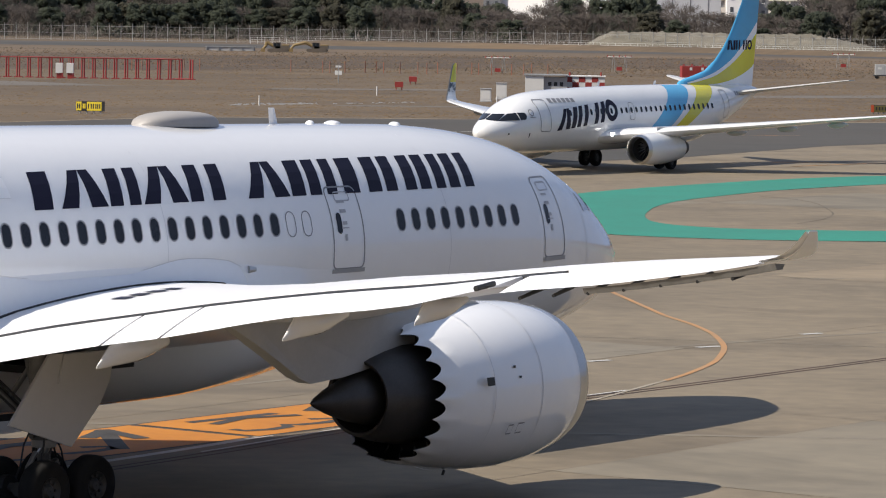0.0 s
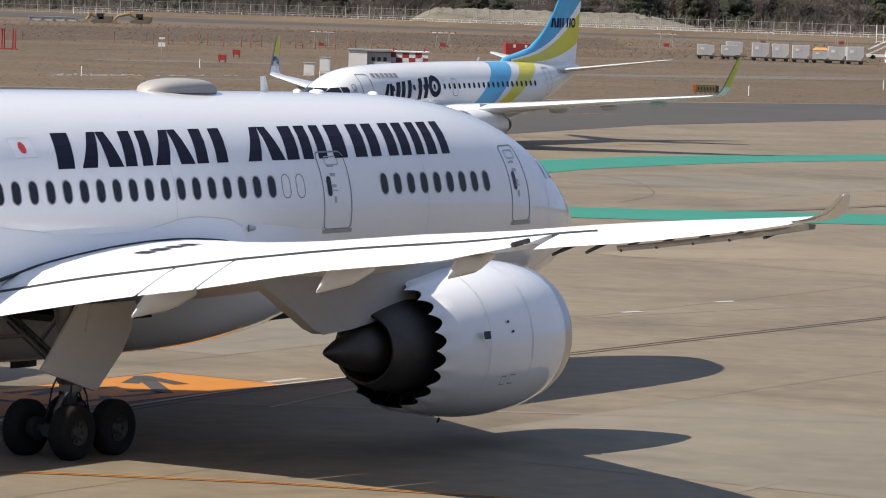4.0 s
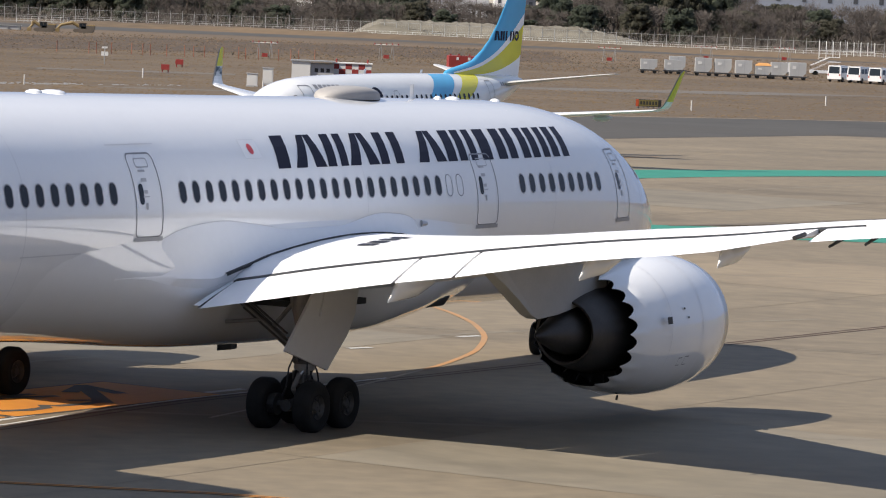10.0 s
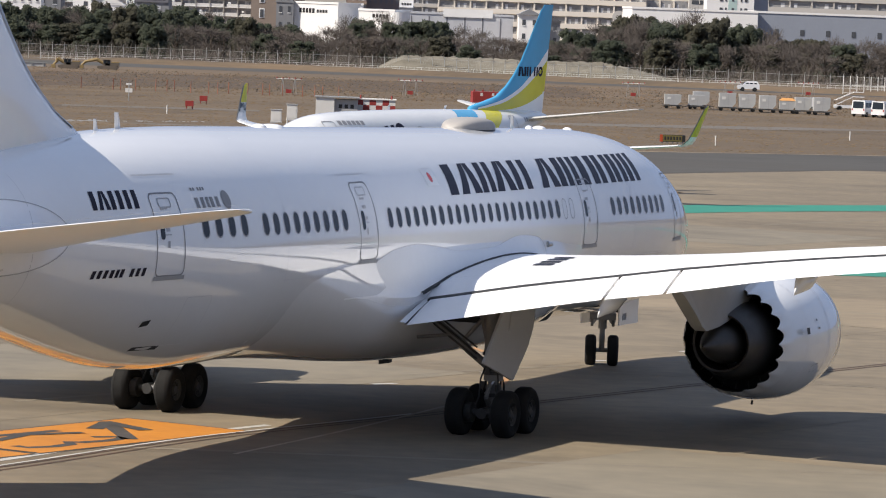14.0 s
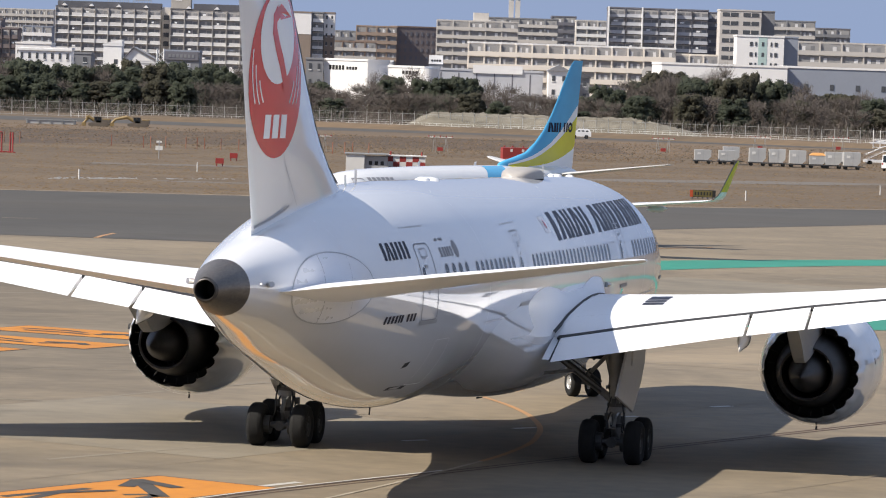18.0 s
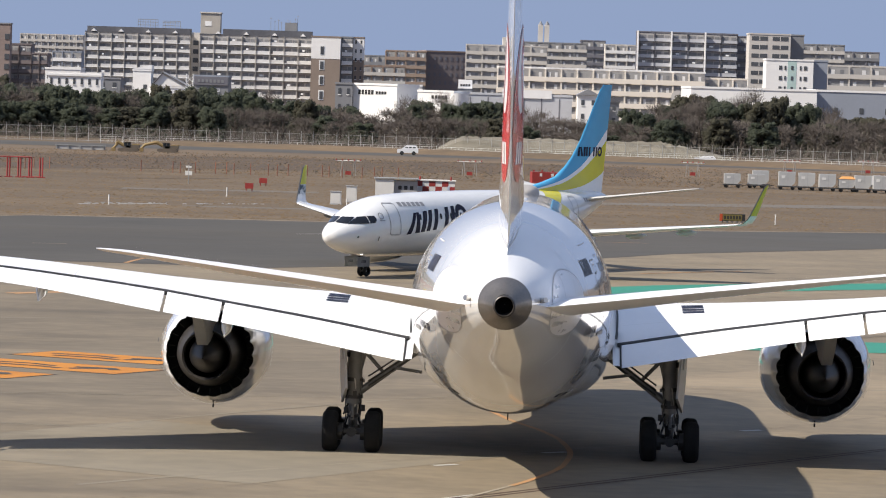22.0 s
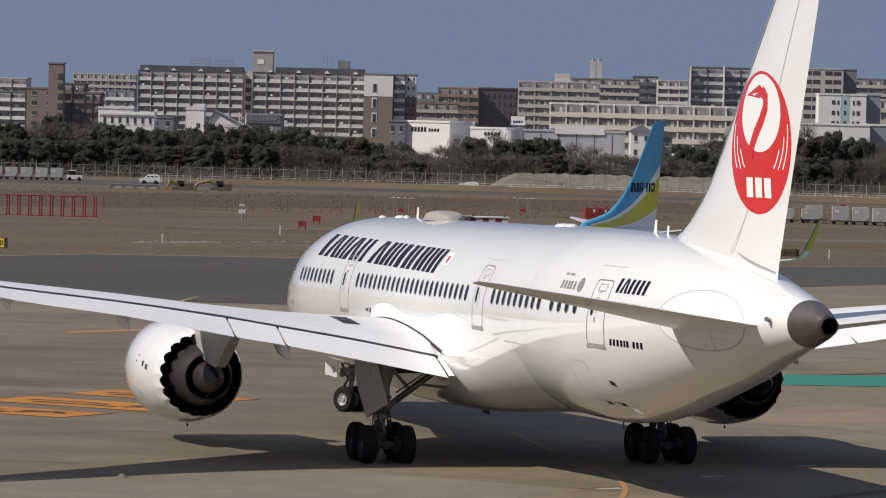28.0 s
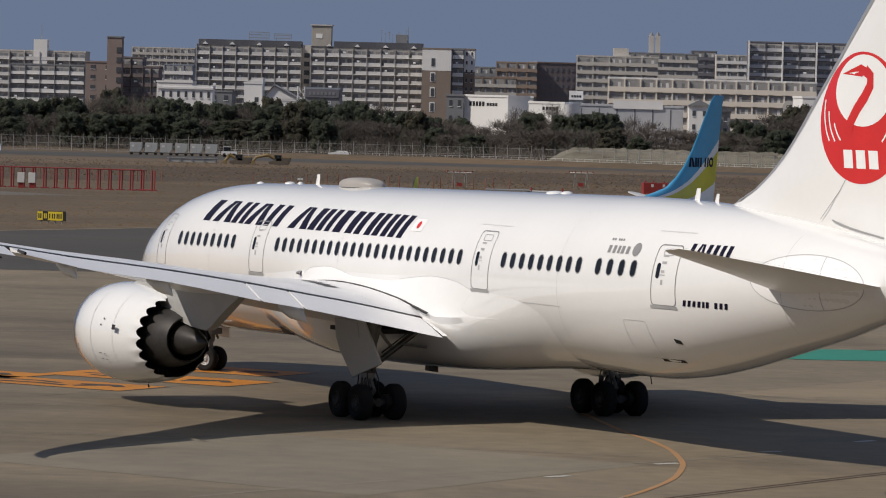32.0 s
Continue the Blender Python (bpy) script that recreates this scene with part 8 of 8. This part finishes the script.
lathe(bm := BM(), [(1120, 0.02), (1120, 1.75), (1120.6, 1.75), (1120.6, 0.02)], 28, "y", centre=(64.0, 0, 10.6))
ov = part("oval_sign", bm, W_BEIGE)
tagged(ov, "round beige sign board on a pole above trees", "sign")
rod(bm := BM(), (64.0, 1120.3, 0), (64.0, 1120.3, 9.2), 0.2)
part("pole", bm, GALV, ov)
b = block("dark round-topped block of flats", 55.6, 65.2, 1650, 31.0, 10, W_DARK, "deck", 2, rail=W_DARK, low=12)
block("white flats with open decks", 63.5, 75.8, 1605, 29.2, 10, W_CREAM, "deck", 3, rail=W_WHITE, low=12)
block("tall dark flats with thin white decks", 73.1, 110.0, 1550, 33.8, 11, W_DARK, "balcony", 6, rail=W_PALE, low=12)
for x in (73.1, 85.5, 98.0):
    col = thing("flats_fin", "thin white wall fin on the dark flats", "wall fin", "wall fins", at=pose(x, 1548, 0))
    boxed("fin", -0.25, 0.25, -1, 1, 0, 34.4, W_WHITE, col)
block("dark end of the tall flats", 110.2, 115.4, 1560, 33.2, 11, W_DARK, "deck", 1, rail=W_DARK, low=12)
block("beige tower of flats with wide windows", 107.0, 121.3, 1450, 32.8, 11, W_BEIGE, "wide", 2, low=10)
block("dark side of the beige tower", 121.4, 126.4, 1456, 32.8, 0, W_GREY, "plain")
block("grey flats with white frames", 138.2, 154.5, 1600, 31.6, 10, W_GREY, "deck", 3, rail=W_CREAM, low=12)
block("low dark flats on the skyline", 154.6, 170, 1620, 29.4, 10, W_DARK, "deck", 3, rail=W_GREY, low=12)
b = block("plain white flats with a pale green middle strip", 97.5, 111.6, 1250, 22.3, 7, W_WHITE, "plain", 2, deep=12)
brick_of("green_strip", b, W_GREEN, -0.6, 2.0, -0.05, 0, 8, 22.3)
for k in range(5):
    for x, w in ((-3.2, 0.9), (-1.6, 0.5), (0.4, 0.7), (3.0, 0.5), (4.2, 0.9)):
        brick_of("window", b, PANEDARK, x, x + w, -0.12, 0, 7.2 + 3.1 * k, 8.4 + 3.1 * k)
block("blue-grey side of the white flats", 111.7, 116.0, 1252, 22.3, 0, W_BLUE, "plain")
block("open-deck car park with cream bands", 120.4, 175, 1300, 21.4, 6, W_CREAM, "deck", 8, rail=W_CREAM, name="car_park")
b = block("large white shed with a flat roof", 60.4, 90.5, 1002, 12.9, 0, W_WHITE, "plain", name="warehouse", deep=40)
brick_of("window", b, PANEDARK, 4.2, 5.2, -0.08, 0, 8.6, 9.6)
b = block("blue-grey shed wall with small windows", 90.8, 150, 1006, 13.0, 2, W_BLUE, "plain", name="warehouse", deep=40, roof=W_WHITE)
for k in range(9):
    for z in (7.9, 4.2):
        brick_of("window", b, PANEDARK, -25.4 + 6.2 * k, -24.4 + 6.2 * k, -0.08, 0, z, z + 1.4)

# ---- trees in front of the town ----
# leaf colours are raised and greyed to carry the haze of distance
LEAF = mat("evergreen_leaf", (0.128, 0.142, 0.104), 0.95, scale=0.12, fine=1.5, other=(0.104, 0.120, 0.092), per=0.4, spec=0.03)
LEAFBROWN = mat("olive_leaf", (0.136, 0.132, 0.098), 0.95, scale=0.12, fine=1.5, other=(0.112, 0.108, 0.084), per=0.4, spec=0.03)
for leaf in (LEAF, LEAFBROWN):
    # thin leaves pass some light on
    nt = leaf.node_tree
    thin, blend = nt.nodes.new("ShaderNodeBsdfTranslucent"), nt.nodes.new("ShaderNodeMixShader")
    body = nt.nodes["Principled BSDF"]
    nt.links.new(body.inputs["Base Color"].links[0].from_socket, thin.inputs["Color"])
    blend.inputs[0].default_value = 0.6
    nt.links.new(body.outputs[0], blend.inputs[1])
    nt.links.new(thin.outputs[0], blend.inputs[2])
    nt.links.new(blend.outputs[0], nt.nodes["Material Output"].inputs["Surface"])
TWIG = mat("bare_twig", (0.138, 0.119, 0.106), 0.9, vary=0.2, scale=1, per=0.3, spec=0.2)
BRUSH = mat("dry_brush", (0.135, 0.118, 0.104), 0.9, vary=0.25, scale=0.6, spec=0.2)
BARK = mat("bark", (0.10, 0.08, 0.06), 0.9, vary=0.25, scale=2)


def crown_mesh(seed, leaves, w, h, bare):
    """A ragged crown: many small leaf faces gathered in clumps with gaps, or a haze of fine twigs."""
    r = np.random.default_rng(seed + 300)
    n_clump = 16 if bare else 110
    a, q, z = r.uniform(0, 6.28, n_clump), r.random(n_clump) ** (0.5 if bare else 0.4), h * (0.05 + 0.80 * r.random(n_clump)) if bare else h * (0.02 + 0.86 * r.random(n_clump))
    rad = w * 0.46 * q * (1.12 - 0.62 * (z / h) ** 1.5)
    centre = np.stack((rad * np.cos(a), rad * np.sin(a), z), 1)
    size = (r.uniform(0.15, 0.26, n_clump) if bare else r.uniform(0.085, 0.16, n_clump)) * w
    pick = r.integers(0, n_clump, leaves)
    d = r.normal(0, 1, (leaves, 3))
    d /= np.linalg.norm(d, axis=1)[:, None]
    reach = r.uniform(0.1, 1.3, leaves) if bare else r.uniform(0.25, 1.0, leaves) ** 0.45 * r.uniform(0.9, 1.12, leaves)
    p = centre[pick] + d * (size[pick] * reach)[:, None] * np.array((1, 1, 0.82))
    keep = p[:, 2] > 0.2
    p, d = p[keep], d[keep]
    n = len(p)
    if bare:
        u = d + np.array((0, 0, 0.8)) + r.normal(0, 0.25, (n, 3))
        u *= (r.uniform(0.35, 1.1, n) / np.linalg.norm(u, axis=1))[:, None]
        v = np.cross(u, r.normal(0, 1, (n, 3)))
        v *= (r.uniform(0.012, 0.030, n) / np.linalg.norm(v, axis=1))[:, None]
    else:
        face = d + np.array((0, 0, 0.2)) + r.normal(0, 0.42, (n, 3))
        u = np.cross(face, r.normal(0, 1, (n, 3)))
        u *= (r.uniform(0.15, 0.31, n) / np.linalg.norm(u, axis=1))[:, None]
        v = np.cross(face, u)
        v *= (r.uniform(0.08, 0.17, n) / np.linalg.norm(v, axis=1))[:, None]
    verts = np.stack((p - u * 0.5 if bare else p - u, p + v, p + u * 0.5 if bare else p + u, p - v), 1).reshape(-1, 3).tolist()
    faces = np.arange(4 * n).reshape(-1, 4).tolist()
    if not bare:
        # leaf-covered lumps behind the outer leaves
        ball = bmesh.new()
        bmesh.ops.create_icosphere(ball, subdivisions=1, radius=1.0)
        bv = np.array([v.co[:] for v in ball.verts])
        bf = np.array([[v.index for v in f.verts] for f in ball.faces])
        ball.free()
        for c, sz in zip(centre, size):
            lump = c + bv * sz * 0.80 * r.uniform(0.84, 1.14, (len(bv), 1)) * np.array((1, 1, 0.82))
            lump[:, 2] = np.maximum(lump[:, 2], 0.2)
            faces += (bf + len(verts)).tolist()
            verts += lump.tolist()
    me = bpy.data.meshes.new("crown")
    me.from_pydata(verts, [], faces)
    me.materials.append(TWIG if bare else (LEAFBROWN if seed % 3 == 2 else LEAF))
    return me


def trunk_mesh(seed, w, h):
    r = random.Random(seed + 50)
    bm = BM()
    rod(bm, (0, 0, -0.1), (0.1, 0, h * 0.35), 0.26, 0.19, 8)
    rod(bm, (0.1, 0, h * 0.35), (0.0, 0.1, h * 0.8), 0.19, 0.06, 8)
    for i in range(7):
        a = i * 0.9 + r.uniform(-0.3, 0.3)
        z = h * r.uniform(0.2, 0.5)
        rod(bm, (0.05, 0, z), (w * 0.32 * math.cos(a), w * 0.32 * math.sin(a), z + h * r.uniform(0.2, 0.4)), 0.10, 0.03, 6)
    me = bpy.data.meshes.new("trunk")
    bm.to_mesh(me)
    bm.free()
    me.materials.append(BARK)
    return me


KINDS = [(crown_mesh(k, 9000 if k < 9 else 4200, 6.5, 8.0, k >= 9), trunk_mesh(k, 6.5, 8.0), k >= 9) for k in range(12)]


def skyline(x):
    """Height of the tree line along the field."""
    xs_ = (-170, -97, -86, -70, -64, -49, -37, -32, -24, -18, -9, -5, -1, 6, 12, 20, 28, 36, 42, 50, 56, 62, 71, 78, 84, 90, 170)
    hs = (10.0, 10.2, 11.4, 10.9, 9.7, 10.5, 11.2, 9.8, 9.4, 7.4, 7.4, 9.6, 10.2, 9.6, 10.2, 8.0, 7.2, 8.4, 10.2, 12.4, 11.8, 12.6, 11.4, 9.4, 8.4, 9.2, 8.8)
    return float(np.interp(x, xs_, hs))


rng = random.Random(11)
for row, (y, step, top) in enumerate(((770, 3.4, 0.66), (790, 3.2, 0.92), (806, 3.6, 1.0))):
    x = -165.0
    while x < 165:
        bare = rng.random() < (0.7 if (row == 0 and x > -26) or -24 < x < -7 else 0.74 if (13 < x < 36 or x > 76) else 0.45 if x < -84 else 0.26)
        k = rng.choice((9, 10, 11)) if bare else rng.randrange(9)
        crown, trunk, is_bare = KINDS[k]
        h = skyline(x) * top * rng.uniform(0.86, 1.05)
        if 13 < x < 36:
            h *= 0.85
        tree = thing("tree", "leafless grey-brown tree at the field's edge" if is_bare else "dense dark evergreen tree at the field's edge", "tree", "trees along the field", at=pose(x + rng.uniform(-1, 1), y + rng.uniform(-5, 5), 0, 0, 0, rng.uniform(0, 360)))
        k2 = rng.uniform(0.85, 1.25)
        tree.scale = (k2, k2, h / 8.0)
        for nm, me in (("trunk", trunk), ("crown", crown)):
            o = new(nm, me)
            o.parent = tree
        x += step * rng.uniform(0.75, 1.25)
bm = BM()
for k in range(24000):
    x = rng.uniform(-165, 165)
    y = rng.uniform(752, 772)
    z = rng.random() ** 1.3 * rng.uniform(1.0, 3.4)
    u = Vector((rng.gauss(0, 0.5), rng.gauss(0, 0.3), 1)).normalized() * rng.uniform(0.3, 0.8)
    s = u.cross(Vector((rng.random(), rng.random(), rng.random()))).normalized() * rng.uniform(0.015, 0.05)
    p = Vector((x, y, z))
    bm.faces.new([bm.verts.new(q) for q in (p - u, p + s, p + u, p - s)])
tagged(part("undergrowth", bm, BRUSH), "dark brushy undergrowth below the trees", "undergrowth", kind="stuff")

# ---- what moves ----
TAXI = [
    (0, -15.287, 89.686, 56.258),
    (0.5, -14.813, 90.265, 56.259),
    (1, -14.319, 90.934, 56.296),
    (1.5, -13.847, 91.705, 56.297),
    (2, -13.358, 92.498, 56.259),
    (2.5, -12.883, 93.197, 56.241),
    (3, -12.378, 94.020, 56.211),
    (3.5, -11.899, 94.980, 56.246),
    (5.5, -9.901, 97.898, 56.578),
    (6, -9.408, 98.537, 56.727),
    (6.5, -8.888, 99.279, 56.973),
    (7, -8.377, 100.031, 57.272),
    (7.5, -7.837, 100.828, 57.675),
    (8, -7.315, 101.654, 58.078),
    (8.5, -6.781, 102.447, 58.575),
    (9, -6.242, 103.322, 59.121),
    (9.5, -5.696, 104.149, 59.744),
    (10, -5.145, 105.092, 60.453),
    (10.5, -4.603, 105.987, 61.225),
    (11, -4.074, 106.900, 62.045),
    (11.5, -3.542, 107.936, 62.930),
    (12, -3.034, 108.941, 63.793),
    (12.5, -2.537, 110.046, 64.697),
    (13, -2.055, 111.214, 65.595),
    (13.5, -1.587, 112.200, 66.666),
    (14, -1.133, 113.271, 67.828),
    (14.5, -0.711, 114.290, 69.055),
    (16.5, 0.736, 118.623, 74.042),
    (17, 1.029, 119.709, 75.313),
    (17.5, 1.292, 120.682, 76.611),
    (18, 1.524, 121.463, 77.926),
    (18.5, 1.733, 122.437, 79.227),
    (19, 1.929, 123.464, 80.500),
    (19.5, 2.101, 124.476, 81.775),
    (20, 2.247, 125.408, 83.019),
    (20.5, 2.344, 126.392, 84.361),
    (21, 2.450, 127.351, 85.681),
    (21.5, 2.535, 128.353, 86.991),
    (22, 2.564, 129.370, 88.352),
    (22.5, 2.622, 130.277, 89.684),
    (23, 2.592, 131.102, 91.152),
    (23.5, 2.605, 132.098, 92.481),
    (24, 2.556, 133.103, 93.843),
    (24.5, 2.435, 134.214, 95.478),
    (26.5, 1.953, 137.470, 101.558),
    (27, 1.795, 138.363, 103.072),
    (27.5, 1.558, 139.278, 104.700),
    (28, 1.294, 140.259, 106.327),
    (28.5, 1.018, 141.236, 107.930),
    (29, 0.699, 142.268, 109.628),
    (29.5, 0.368, 143.269, 111.309),
    (30, 0.004, 144.193, 113.023),
    (30.5, -0.406, 145.189, 114.773),
    (31, -0.843, 146.211, 116.561),
    (31.5, -1.313, 147.134, 118.334),
    (32, -1.807, 147.917, 119.985),
]


def motions():
    walk(airliner, [(t, pose(x, y, 0, 0, 0, h)) for t, x, y, h in TAXI])
    walk(suv, [(t, pose(x, y, 0.012, 0, 0, 180)) for t, x, y in ((0, 174, 640), (13, 66.5, 660), (20, 11.8, 678), (23, -13.1, 688), (28, -55.9, 689), (31, -83, 690), (32, -92, 690))])
    walk(saloon, [(t, pose(x, y, 0.012, 0, 0, 180)) for t, x, y in ((0, 221, 650), (20, 60.4, 682), (23, 36.1, 694), (28, -3.65, 714), (31, -27.8, 719), (32, -36, 720))])
    for k, car in enumerate([tug] + TRAIN):
        back = 3.0 + 2.55 * (k - 1) if k else 0
        walk(car, [(t, pose(-53.6 + 4.06 * (t - 32) - back, 704, 0.012)) for t in (0, 16, 32)])
    # wheels roll with the way covered
    gone, way = 0.0, [(0.0, 0.0)]
    for (t0, x0, y0, _), (t1, x1, y1, _) in zip(TAXI, TAXI[1:]):
        gone += math.hypot(x1 - x0, y1 - y0)
        way.append((t1, gone))
    ts = [i * 0.4 for i in range(81)]
    dist = np.interp(ts, [w[0] for w in way], [w[1] for w in way])
    # the nose wheels steer into the turn
    steer = []
    for (t0, x0, y0, h0), (t1, x1, y1, h1) in zip(TAXI[:-4:4], TAXI[4::4]):
        d = math.hypot(x1 - x0, y1 - y0)
        steer.append(((t0 + t1) / 2, pose(23.05, 0, 0, 0, 0, math.degrees(math.atan(23.05 * radians(h1 - h0) / d)))))
    walk(nose_gear, [(0, steer[0][1])] + steer + [(32, steer[-1][1])])
    for wheel, x, y, r in ROLLING:
        walk(wheel, [(t, pose(x, y, r, 0, math.degrees(d / r), 0)) for t, d in zip(ts, dist)])


motions()
